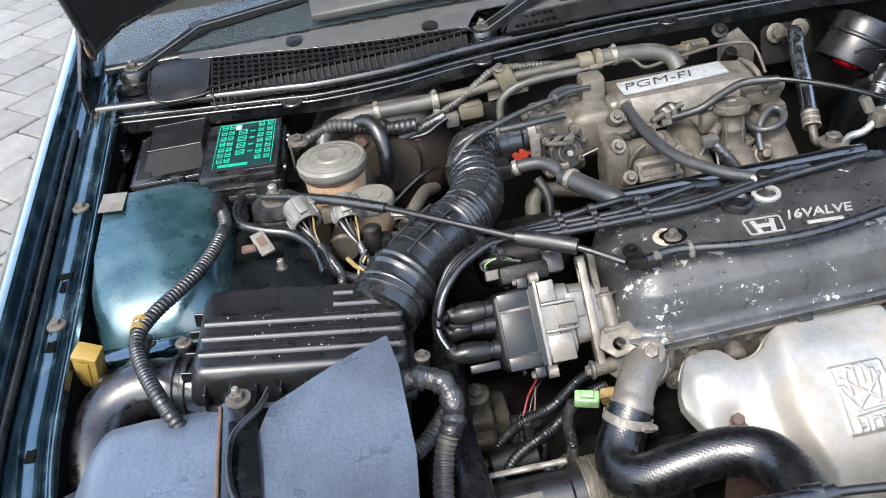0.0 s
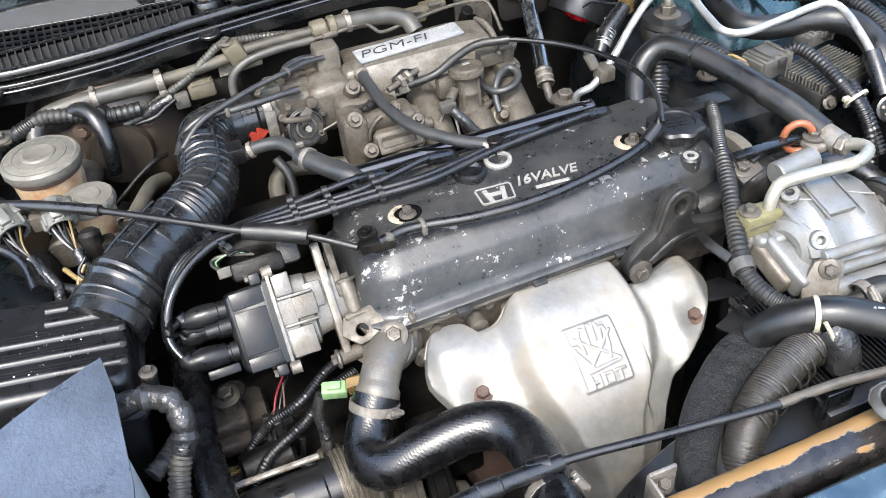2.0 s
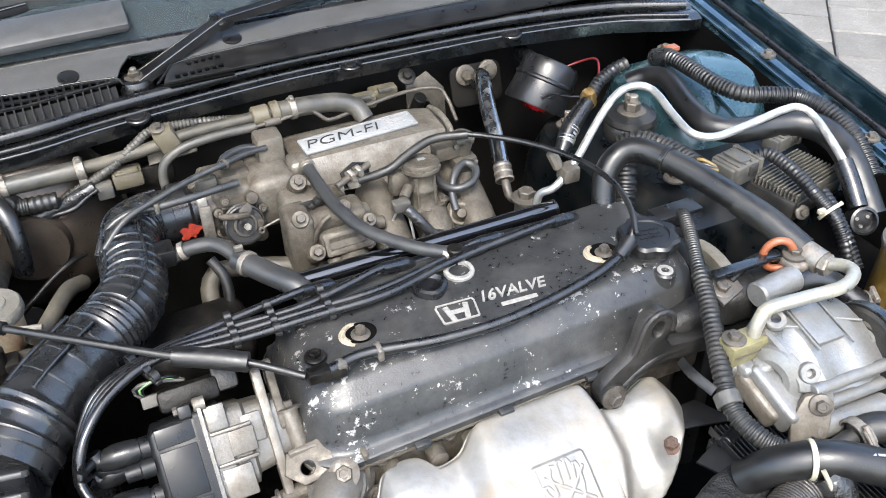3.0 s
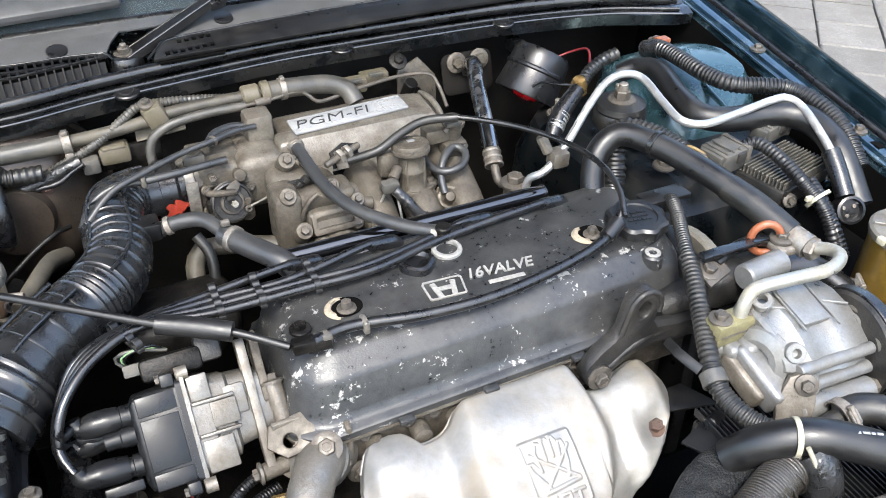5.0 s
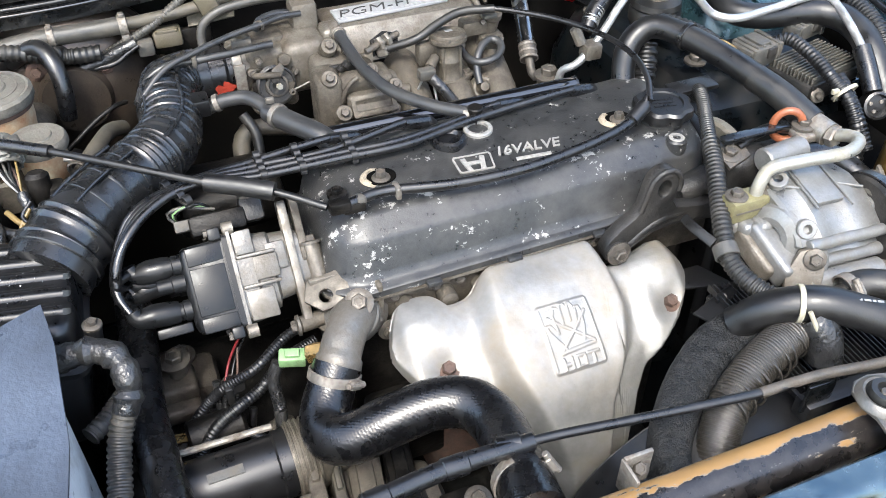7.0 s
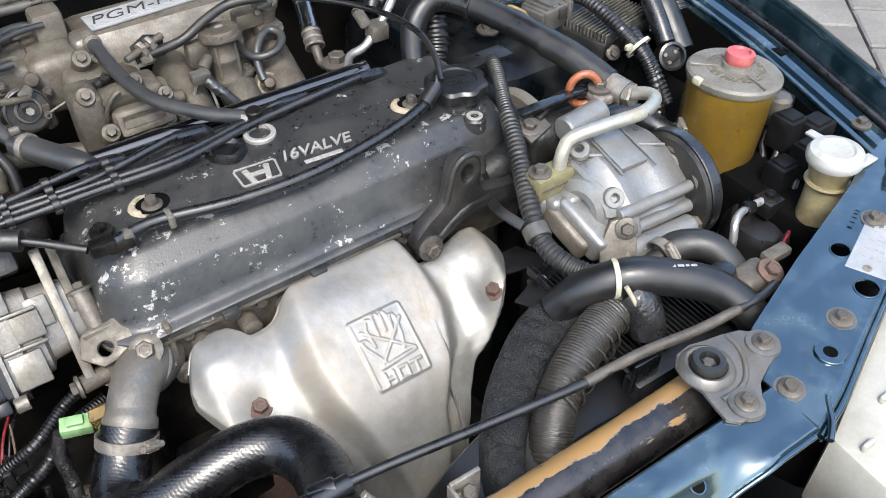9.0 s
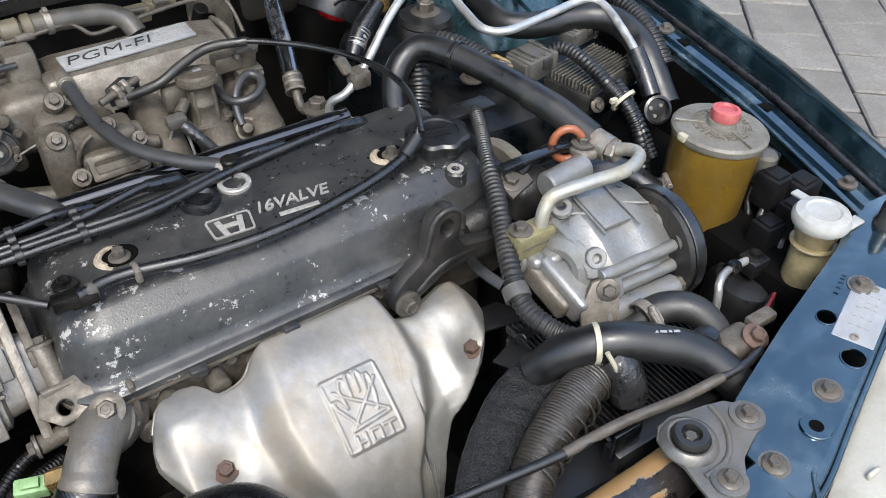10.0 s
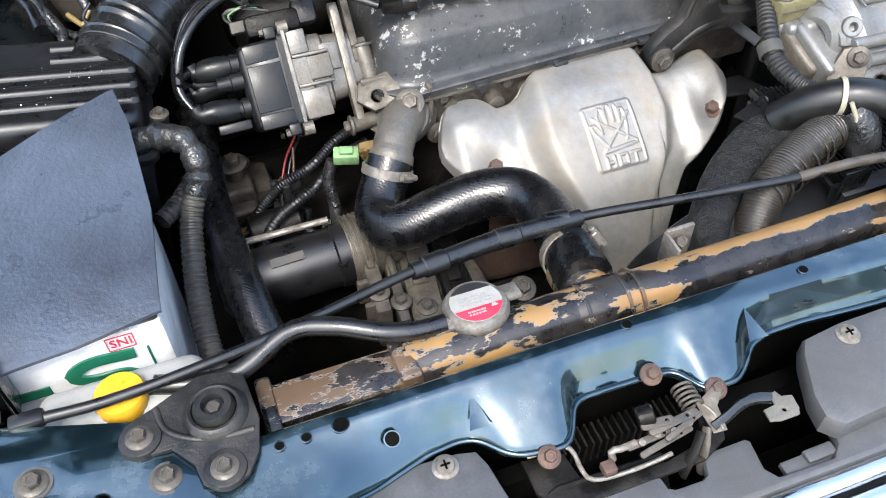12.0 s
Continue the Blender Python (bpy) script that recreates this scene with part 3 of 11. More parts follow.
def build_fender(side, name, label):
    """Outer wing, its gutter and the inner wall, swept from the headlamp to the hinge."""
    prof = [(0.668, -0.022), (0.6705, -0.0110), (0.6735, -0.0095), (0.6755, -0.0150), (0.6810, -0.0160), (0.6830, -0.0100), (0.6860, -0.0085), (0.6920, -0.0082), (0.6940, -0.0130), (0.6985, -0.0130), (0.7005, -0.0070), (0.7035, -0.0085), (0.708, -0.024), (0.716, -0.028), (0.719, -0.022), (0.723, -0.028), (0.732, -0.026), (0.7345, 0.004), (0.7365, 0.011), (0.7400, 0.0135),
            (0.7440, 0.0125), (0.756, 0.007), (0.768, -0.004), (0.776, -0.022), (0.782, -0.06), (0.786, -0.16), (0.788, -0.40)]
    mid = MID + 0.006
    taper = lambda y: 0.12 * max(0.0, 0.62 - y)
    ys = [0.385 + i * 0.035 for i in range(38)]
    bm = bmesh.new()
    rows = []
    for y in ys:
        z = fender_height(y)
        rows.append([bm.verts.new((mid + side * (a - taper(y)), y, z + b)) for a, b in prof])
    for a, b in zip(rows, rows[1:]):
        for k in range(len(prof) - 1):
            bm.faces.new((a[k], a[k + 1], b[k + 1], b[k]))
    ob = solo(name, bm, "teal", (MID + side * 0.74, 0.4, 0.4), label, "car wing", "", "structure")
    # inner wall coloured near black to hold the bay's shade
    wall = bmesh.new()
    cols = [[wall.verts.new((mid + side * (a - taper(y)), y, fender_height(y) + b)) for a, b in ((0.652, -0.43), (0.662, -0.10), (0.6678, -0.022))] for y in ys]
    for a, b in zip(cols, cols[1:]):
        for k in range(2):
            wall.faces.new((a[k], a[k + 1], b[k + 1], b[k]))
    part("inner_wall", wall, "dark", ob, "inner wall of the wing, near black for the bay's shade")
    for y in (0.47, 0.765, 0.96):
        bolt(ob, (mid + side * (0.689 - taper(y)), y, fender_height(y) - 0.008), (0, 0, 1), 0.006, "steel")
    # slots are near-black insets that stand for shaded openings
    for y, w, d in ((0.735, 0.010, 0.016), (0.84, 0.016, 0.010), (0.825, 0.007, 0.022), (0.60, 0.010, 0.016)):
        part("slot", box((mid + side * (0.690 - taper(y)), y, fender_height(y) - 0.0088), (w, d, 0.003), 0.0006, Matrix(), 1), "dark", ob)
    part("bright_seam", sweep([(mid + side * (0.6690 - taper(y)), y, fender_height(y) - 0.0115) for y in (0.40, 0.5, 0.62, 0.8, 1.0, 1.2)], 0.0022, 8, 0.03), "teal", ob)
    # rubber buffer in the gutter
    line = [(mid + side * (0.7275 - taper(y)), y, fender_height(y) - 0.020) for y in (0.40, 0.5, 0.62, 0.8, 1.0, 1.15)]
    part("seal", sweep(line, 0.0055, 10, 0.03), "rubber", ob, "black rubber sealing strip")
    return ob


build_fender(-1, "wing_west", "glossy dark teal car wing with a bolted gutter")
build_fender(1, "wing_east", "glossy dark teal car wing beside the power steering reservoir")


def build_front_panel():
    """Painted cross panel over the radiator, with its two wide ends."""
    root = thing("front_panel", (MID, 0.27, 0.80), "dark teal painted front cross panel with bolts and holes", "car panel", "", "structure")
    lower = [(-0.02, 0.225), (0.03, 0.227), (0.056, 0.2275), (0.080, 0.231), (0.112, 0.242), (0.140, 0.250), (0.163, 0.2525), (0.176, 0.250), (0.184, 0.243), (0.191, 0.234), (0.201, 0.2275), (0.225, 0.2230), (0.236, 0.2230), (0.243, 0.230), (0.252, 0.249), (0.262, 0.2535), (0.317, 0.2525), (0.334, 0.2500), (0.341, 0.243), (0.347, 0.230), (0.355, 0.2265), (0.376, 0.2265), (0.388, 0.235), (0.402, 0.2490), (0.421, 0.2545), (0.450, 0.2545), (0.50, 0.2500), (0.56, 0.2460), (0.584, 0.2420), (0.66, 0.2420)]
    lx, ly = [a for a, _ in lower], [b for _, b in lower]

    def front(x):
        return float(np.mean([np.interp(x + d, lx, ly) for d in (-0.004, -0.002, 0.0, 0.002, 0.004)]))

    def ends(x):
        k = min(1, max(0, (0.11 - x) / 0.07, (x - 0.53) / 0.07))
        return k * k * (3 - 2 * k)

    def lip(x):
        return 0.8385 + 0.024 * ends(x)
    rear = 0.290
    bm = bmesh.new()
    rows = []
    n = 220
    for i in range(n + 1):
        x = 0.64 * i / n
        yl, k, z1 = front(x), ends(x), lip(x)
        fold = 0.2765 - 0.010 * max(0.0, x - 0.30) / 0.3
        prof = [(rear, 0.79), (rear, 0.8635), (rear - 0.0025, 0.8662), (fold + 0.003, 0.8672), (fold, 0.8666), (fold - 0.003, 0.8648 + 0.0015 * k)]
        for f in (0.25, 0.5, 0.75):
            prof.append((fold - 0.003 + (yl + 0.004 - fold + 0.003) * f, 0.8648 + (z1 + 0.002 - 0.8648) * f))
        prof += [(yl + 0.004, z1 + 0.002), (yl + 0.001, z1 - 0.0005), (yl, z1 - 0.004), (yl + 0.002, z1 - 0.012), (yl + 0.008, z1 - 0.016)]
        rows.append([bm.verts.new((x, y, z)) for y, z in prof])
    for a, b in zip(rows, rows[1:]):
        for k in range(len(a) - 1):
            bm.faces.new((a[k], a[k + 1], b[k + 1], b[k]))
    part("cross_beam", bm, "teal", root)
    # rolled lower hem, near-black sheet for the latch gap's shade, pressed gussets at the lobes
    part("hem", sweep(None, 0.0022, 8, line=[V(x, front(x) - 0.0005, lip(x) - 0.002) for x in (0.004 + 0.0032 * k for k in range(198))]), "teal", root)
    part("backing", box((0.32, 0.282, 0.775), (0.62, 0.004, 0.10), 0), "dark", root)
    for x, y, s in ((0.1800, 0.2610, 1), (0.4020, 0.2560, -1)):
        gus = loft([[(x + s * (a * w), y + b, 0.8555 + c * w) for a, b, c in ((-0.008, -0.012, -0.004), (0.008, -0.012, -0.004), (0.001, 0.012, 0.006))] for w in (1.0, 0.9)])
        part("gusset", gus, "teal", root, "small pressed gusset")
    sides = ((1, 0.0, [(0.7975, 0.350, 0.0088), (0.7785, 0.3085, 0.0105)], [(0.851, 0.356), (0.735, 0.300), (0.649, 0.279)], (0.700, 0.283)),
             (-1, -0.013, [(0.8050, 0.3480, 0.0088), (0.7830, 0.3085, 0.0108), (0.7075, 0.2760, 0.0055)], [(0.7460, 0.3010), (0.6663, 0.2790)], None))
    for s, dy, holes, bolts, ringed in sides:
        def X(v):
            return MID + s * (v - MID)

        def rise(x):
            return max(0.0, abs(x - MID) - 0.34) * 0.09
        shift = 0.0 if s > 0 else dy
        out = [(0.6395, 0.2445), (0.68, 0.256), (0.741, 0.281), (0.83, 0.316), (0.92, 0.352), (0.985, 0.385), (0.985, 0.418), (0.95, 0.422), (0.90, 0.410), (0.871, 0.398), (0.76, 0.366), (0.672, 0.337), (0.6395, 0.315)]
        if s < 0:
            out = [(0.6395, 0.2435), (0.655, 0.2445), (0.740, 0.2790), (0.83, 0.3150), (0.92, 0.352), (0.985, 0.385), (0.985, 0.428), (0.95, 0.419), (0.90, 0.403), (0.848, 0.387), (0.76, 0.362), (0.672, 0.339), (0.6395, 0.327)]
        bm = plate([(X(a), b + shift) for a, b in out], 0.8620, 0.8662, [circle(X(a), b if s < 0 else b, r, 24) for a, b, r in holes], 0.0012)
        for v in bm.verts:
            v.co.z += rise(v.co.x)
        end = part("end_plate", bm, "teal", root)
        # near-black box added below the plate so its holes read as shaded
        part("under_box", box((X(0.80), 0.335 + shift, 0.790), (0.30, 0.085, 0.10), 0.01, Matrix.Translation((X(0.80), 0.335 + shift, 0.80)) @ Matrix.Rotation(s * radians(21), 4, "Z") @ Matrix.Translation((-X(0.80), -0.335 - shift, -0.80))), "dark", root)
        # stepped flange folded down along the front
        for d, dz, r in ((0.0005, -0.003, 0.0028), (-0.0050, -0.0070, 0.0032)):
            line = [V(X(a), b + shift + d, 0.8645 + dz + rise(a)) for a, b in out[:6]]
            part("flange", sweep(None, r, 10, line=smooth_line(line, 0.008)), "teal", root)
        bm = bmesh.new()
        r0 = [[bm.verts.new((X(a), b + shift + d, 0.862 + rise(a) + z)) for d, z in ((0.0, -0.002), (-0.0045, -0.005), (-0.0065, -0.009), (-0.005, -0.013))] for a, b in out[:6]]
        for q0, q1 in zip(r0, r0[1:]):
            for k in range(3):
                bm.faces.new((q0[k], q0[k + 1], q1[k + 1], q1[k]))
        part("front_fold", bm, "teal", root)
        # fold line where the end meets the beam
        part("crease", sweep([(X(0.676), 0.262 + shift * 0.4, 0.8655), (X(0.664), 0.2560 + shift * 0.4, 0.8660), (X(0.652), 0.2420, 0.8640), (X(0.640), 0.2330, 0.8610)], 0.0030, 8, 0.004), "teal", root)
        for a, b in bolts:
            part("worn_seat", lathe([(0.0125, -0.001), (0.0120, 0.0005), (0, 0.0005)], aim((X(a), b, 0.8668 + rise(a)), (-s * 0.09, 0, 1)), 24), "mountsteel", end, "scraped bare seat")
            bolt(end, (X(a), b, 0.8674 + rise(a)), (-s * 0.09, 0, 1), 0.0056, "steel")
        for a, b, r in holes:
            part("hole_edge", ring_mesh(aim((X(a), b, 0.8648 + rise(a)), (-s * 0.09, 0, 1)), r * 0.93, r * 1.05, 0.0019, 28), "teal", end)
        if ringed:
            a, b = ringed
            part("ringed_hole", ring_mesh(aim((X(a), b, 0.8655 + rise(a))), 0.0058, 0.0125, 0.003, 24), "teal", end)
            # near-black disc in place of the hole's shaded depth
            part("hole", lathe([(0.0058, 0), (0.0058, 0.0026), (0, 0.0026)], aim((X(a), b, 0.8655 + rise(a))), 20), "dark", end)
        part("bump_stop", lathe([(0.013, -0.004), (0.013, 0.002), (0.0105, 0.006), (0.0100, 0.020), (0.0085, 0.023), (0.006, 0.0225), (0, 0.021)], aim((X(0.936), 0.392 + shift, 0.868 + rise(0.936))), 26), "rubber", root, "black rubber bump stop")
        # data plate with print that cannot be read
        m = aim((X(0.826) if s > 0 else X(0.829), (0.334 if s > 0 else 0.3335), 0.8672 + rise(0.815)), (-s * 0.09, 0, 1), (s * 0.93, 0.37, 0))
        dp = part("data_plate", box((0, 0, 0), (0.075, 0.034, 0.0014), 0.0005, m, 1), "plate", root, "bright metal data plate with worn print")
        part("print", bars(m @ Matrix.Translation((0.004, 0, 0.0008)), 3, 0.046, 0.020, None, 5), "greyprint", dp)
        for dx in (-0.032, 0.032):
            part("rivet", lathe([(0.004, 0.0005), (0.004, 0.0013), (0.002, 0.0018), (0.0015, 0.001)], m @ Matrix.Translation((dx, 0.0, 0)), 12), "steel", dp)
        part("stamped_marks", bars(aim((X(0.838), 0.368 + shift * 0.6, 0.8668 + rise(0.838)), (-s * 0.09, 0, 1), (s * 0.93, 0.37, 0)), 1, 0.026, 0.008, None, 6, 0.0007), "teal", root, "stamped marks that cannot be read")
    # beam holes are near-black discs laid on it for their shade
    for x, y, z, r, tilt in ((0.1191, 0.2590, 0.8580, 0.0050, -0.5), (0.534, 0.262, 0.8580, 0.0055, -0.5), (0.3085, 0.2815, 0.8672, 0.0036, 0), (0.46, 0.279, 0.8672, 0.0036, 0), (0.0467, 0.2754, 0.8672, 0.0032, 0), (0.0649, 0.2753, 0.8672, 0.0032, 0), (0.0889, 0.2765, 0.8672, 0.0052, 0)):
        m = aim((x, y, z), (0, tilt, 1))
        h = part("hole", lathe([(r, -0.002), (r, 0.0006), (0, 0.0006)], m, 22), "dark", root)
        part("hole_edge", ring_mesh(m, r, r * 1.22, 0.0012, 22), "teal", h)
    return root


build_front_panel()


def build_bay():
    """Aprons, strut towers, firewall, cowl and near-black sheets that close the bay and hold its shade."""
    for s, name, lab in ((-1, "inner_wing_west", "teal painted inner wing and strut tower, dusty"), (1, "inner_wing_east", "teal painted inner wing and strut tower with a fold")):
        root = thing(name, (MID + s * 0.6, 0.9, 0.6), lab, "car panel", "", "structure")

        def P(a, y, z):
            return (MID + s * a, y, z)
        # lofted tower: rings in the plan, from low and wide to the top
        rings = []
        for z, a0, a1, y0, y1, r in ((0.45, 0.36, 0.66, 0.72, 1.12, 0.05), (0.80, 0.37, 0.66, 0.74, 1.10, 0.06), (0.855, 0.385, 0.66, 0.76, 1.08, 0.06), (0.875, 0.41, 0.66, 0.79, 1.05, 0.05)):
            rings.append([P(a, y, z) for a, y in rrect(a0, y0, a1, y1, r)])
        # one painted panel: tower darkened for shade, apron kept paler for sky light
        part("tower", loft(rings), "dustyshade", root, "dusty strut tower top, near black for shade")
        rings = []
        cut, fore = (0.045, 0.0) if s < 0 else (0.0, 0.125)
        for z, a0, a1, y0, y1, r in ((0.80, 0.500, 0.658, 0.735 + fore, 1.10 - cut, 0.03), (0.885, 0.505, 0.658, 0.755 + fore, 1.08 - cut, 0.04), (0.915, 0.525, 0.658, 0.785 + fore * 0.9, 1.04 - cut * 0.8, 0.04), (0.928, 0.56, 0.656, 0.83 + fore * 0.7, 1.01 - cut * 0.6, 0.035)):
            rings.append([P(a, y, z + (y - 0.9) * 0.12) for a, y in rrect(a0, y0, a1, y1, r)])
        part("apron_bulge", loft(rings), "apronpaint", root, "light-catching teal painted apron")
        if s > 0:
            part("crease", sweep([P(0.565, 0.865, 0.921), P(0.575, 0.93, 0.929), P(0.60, 1.0, 0.937)], lambda u: 0.003 + 0.004 * u, 10), "apronpaint", root)
            bolt(root, P(0.575, 1.035, 0.944), (0, -0.2, 1), 0.0065, "dullsteel")
        # lower apron coloured near black, as if always in the bay's shade
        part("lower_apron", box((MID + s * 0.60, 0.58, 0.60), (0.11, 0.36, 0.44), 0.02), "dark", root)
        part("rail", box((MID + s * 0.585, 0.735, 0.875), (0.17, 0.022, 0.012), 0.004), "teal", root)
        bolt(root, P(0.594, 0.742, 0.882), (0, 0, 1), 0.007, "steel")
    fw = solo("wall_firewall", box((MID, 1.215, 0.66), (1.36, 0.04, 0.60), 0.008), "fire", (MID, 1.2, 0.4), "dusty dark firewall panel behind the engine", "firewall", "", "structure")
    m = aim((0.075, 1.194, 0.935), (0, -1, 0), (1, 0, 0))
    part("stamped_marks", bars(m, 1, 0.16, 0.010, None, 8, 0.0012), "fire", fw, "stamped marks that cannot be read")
    # added near-black sheets keep bright ground out and stand for shade below
    solo("floor", box((MID, 0.75, 0.29), (1.5, 1.0, 0.04), 0.005), "dark", (MID, 0.75, 0.27), "near-black sheet under the engine, holding the bay's shade", "tray", "", "structure")
    solo("wall_front", box((MID, 0.20, 0.50), (1.1, 0.03, 0.42), 0.005), "dark", (MID, 0.2, 0.29), "near-black closing sheet behind the grille", "panel", "", "structure")
    # cowl: sealing strip, drip rail, moulded cover with its grille
    edge = [(-0.370, 1.162), (-0.240, 1.142), (-0.105, 1.120), (-0.050, 1.111), (0.058, 1.115), (0.165, 1.136), (0.355, 1.157), (0.48, 1.158), (0.70, 1.150), (0.86, 1.124), (0.97, 1.078)]
    lip = lambda x: float(np.interp(x, [a for a, _ in edge], [b for _, b in edge]))
    cw = thing("cowl", (MID, 1.12, 0.94), "glossy black cowl with sealing strip and perforated air grille", "car cowl", "", "structure")
    part("sealing_strip", sweep([(x, y + 0.017, 0.9735) for x, y in edge], 0.0075, 12, 0.012), "gloss", cw, "shiny black rubber bonnet seal")
    part("drip_rail", sweep([(x, y, 0.9570) for x, y in edge], 0.0026, 10, 0.012), "edgepaint", cw)
    part("seal_channel", sweep([(x, y + 0.006, 0.9625) for x, y in edge], 0.0030, 10, 0.012), "gloss", cw)
    bm = bmesh.new()
    rows = []
    for i in range(61):
        x = -0.37 + 1.36 * i / 60
        rows.append([bm.verts.new((x, lip(x) + d, z)) for d, z in ((-0.001, 0.9400), (-0.002, 0.9560), (0.006, 0.9600), (0.012, 0.962), (0.024, 0.962), (0.028, 0.968), (0.045, 0.970), (0.10, 0.972), (0.15, 0.975))])
    for a, b in zip(rows, rows[1:]):
        for k in range(len(a) - 1):
            bm.faces.new((a[k], a[k + 1], b[k + 1], b[k]))
    part("shelf", bm, "blackpaint", cw)
    for x in (-0.090, 0.188, 0.47, 0.71):
        part("tongue", lathe([(0.016, -0.002), (0.016, 0.001), (0.0145, 0.0022), (0, 0.0022)], aim((x, lip(x) + 0.002, 0.9590), (0, -0.1, 1)), 24), "gloss", cw)
        part("clip", lathe([(0.0105, 0), (0.0105, 0.0008), (0.0092, 0.0014), (0.0082, 0.0006), (0.0, 0.0006)], aim((x, lip(x) + 0.002, 0.9612), (0, -0.1, 1)), 22), "plastic", cw)
    # moulded cover: flat back, a wedge of square holes, a steep slatted front below the crease
    mm = Matrix.Translation((0, 1.145, 0.984)) @ Matrix.Rotation(radians(14), 4, "X")
    top = lambda x: float(np.interp(x, (-0.20, -0.045, 0.07, 0.127, 0.172), (0.0780, 0.0535, 0.0425, 0.0415, 0.0375)))
    crease = lambda x: float(np.interp(x, (-0.203, -0.035, 0.075, 0.172), (0.0095, 0.0180, 0.0215, 0.0325)))
    xs = (-0.203, -0.12, -0.035, 0.02, 0.075, 0.125, 0.172)
    out = [(-0.262, 0.088), (-0.280, 0.083), (-0.289, 0.070), (-0.288, 0.024), (-0.282, 0.006), (-0.270, -0.004), (-0.250, -0.008), (-0.215, -0.006)] + [(x, crease(x)) for x in xs] + [(0.182, 0.034), (0.178, 0.0390), (0.127, 0.0440), (0.07, 0.0450), (-0.045, 0.0560), (-0.20, 0.0805), (-0.248, 0.089)]
    wing = [(0.228, 0.010), (0.60, 0.016), (1.0, 0.008), (1.0, 0.048), (0.80, 0.052), (0.50, 0.056), (0.32, 0.050), (0.252, 0.048), (0.240, 0.040)]
    panel = [(-0.246, 0.0905), (-0.20, 0.0820), (-0.045, 0.0575), (0.07, 0.0465), (0.127, 0.0455), (0.178, 0.0405), (0.186, 0.060), (0.200, 0.080), (0.262, 0.080), (0.254, 0.0495), (0.32, 0.0515), (0.50, 0.0575), (0.80, 0.0535), (1.0, 0.0495), (1.0, 0.103), (-0.25, 0.103)]
    hole = [(x, crease(x) + 0.0022) for x in xs[:-1]] + [(0.168, 0.0345)] + [(x, top(x)) for x in (0.168, 0.127, 0.07, -0.045, -0.120, -0.200)]
    small = [[(0.2440 + i * 0.0093, 0.0140 + i * 0.0007 + j * 0.0190), (0.2500 + i * 0.0093, 0.0140 + i * 0.0007 + j * 0.0190), (0.2500 + i * 0.0093, 0.0215 + i * 0.0007 + j * 0.0190), (0.2440 + i * 0.0093, 0.0215 + i * 0.0007 + j * 0.0190)] for i in range(7) for j in range(2) if not (j == 1 and i in (0, 1))]
    part("grille_cover", plate(out, -0.002, 0.002, [hole], 0.0006, mm), "plastic2", cw, "black plastic cowl cover with square holes")
    part("grille_cover", plate(wing, -0.002, 0.0025, small, 0.0006, mm), "plastic2", cw, "black plastic cowl cover with square holes")
    part("rear_panel", plate(panel, -0.003, 0.0005, (), 0.0006, mm), "cowlgrey", cw, "satin grey plastic panel below the windscreen")
    gbm = bmesh.new()
    for i in range(38):
        x = -0.198 + i * 0.0098
        a, b = crease(x), top(x)
        if b - a > 0.003:
            box((x, (a + b) / 2, 0.0), (0.0030, b - a + 0.002, 0.003), 0, mm, 1, gbm)
        lo = mm @ V(x, a, 0.0)
        box((0, 0, 0), (0.0018, 0.0030, 0.026), 0, aim(lo + V(0, -0.009, -0.010), (0, 1, 1), (1, 0, 0)), 1, gbm)
    for k in range(1, 7):
        line = [(x, top(x) - k * 0.0110) for x in np.linspace(-0.20, 0.168, 24) if top(x) - k * 0.0110 > crease(x)]
        for p, q in zip(line, line[1:]):
            w = math.hypot(q[0] - p[0], q[1] - p[1])
            box((0, 0, 0), (w + 0.0006, 0.0036, 0.003), 0, mm @ Matrix.Translation(((p[0] + q[0]) / 2, (p[1] + q[1]) / 2, 0.0003)) @ Matrix.Rotation(math.atan2(q[1] - p[1], q[0] - p[0]), 4, "Z"), 1, gbm)
    part("grille_bars", gbm, "seal", cw, "square-holed plastic air grille")
    # sheets behind the grille; the upper is near black for the holes' shade
    line = [(mm @ V(x, top(x) + 0.003, -0.006), mm @ V(x, crease(x), -0.006), mm @ V(x, crease(x) - 0.0175, -0.0230)) for x in np.linspace(-0.206, 0.174, 20)]
    for k, nm, mt in ((0, "grille_backing", "dark"), (1, "slat_backing", "seal")):
        back = bmesh.new()
        G = [[back.verts.new(p) for p in r[k:k + 2]] for r in line]
        for a, b in zip(G, G[1:]):
            back.faces.new((a[0], b[0], b[1], a[1]))
        part(nm, back, mt, cw)
    part("grille_backing", box((0.275, 0.030, -0.0045), (0.080, 0.044, 0.003), 0, mm, 1), "dark", cw)
    part("front_lip", sweep([mm @ V(x, v, 0.0022) for x, v in ((-0.289, 0.070), (-0.288, 0.024), (-0.282, 0.006), (-0.268, -0.005), (-0.250, -0.008), (-0.215, -0.006), (-0.200, 0.000))], 0.0018, 8, 0.006), "gloss", cw)
    part("crease_lip", sweep([mm @ V(x, top(x) + 0.002, 0.0022) for x in (-0.215, -0.12, -0.045, 0.07, 0.127, 0.168)] + [mm @ V(0.178, 0.036, 0.0022), mm @ V(0.183, 0.026, 0.0)], 0.0013, 8, 0.006), "gloss", cw)
    part("cover_lip", sweep([mm @ V(x, v, 0.0024) for x, v in ((0.222, 0.012), (0.236, 0.030), (0.252, 0.0440), (0.32, 0.050), (0.50, 0.056), (0.80, 0.052))], 0.0015, 8, 0.008), "gloss", cw)
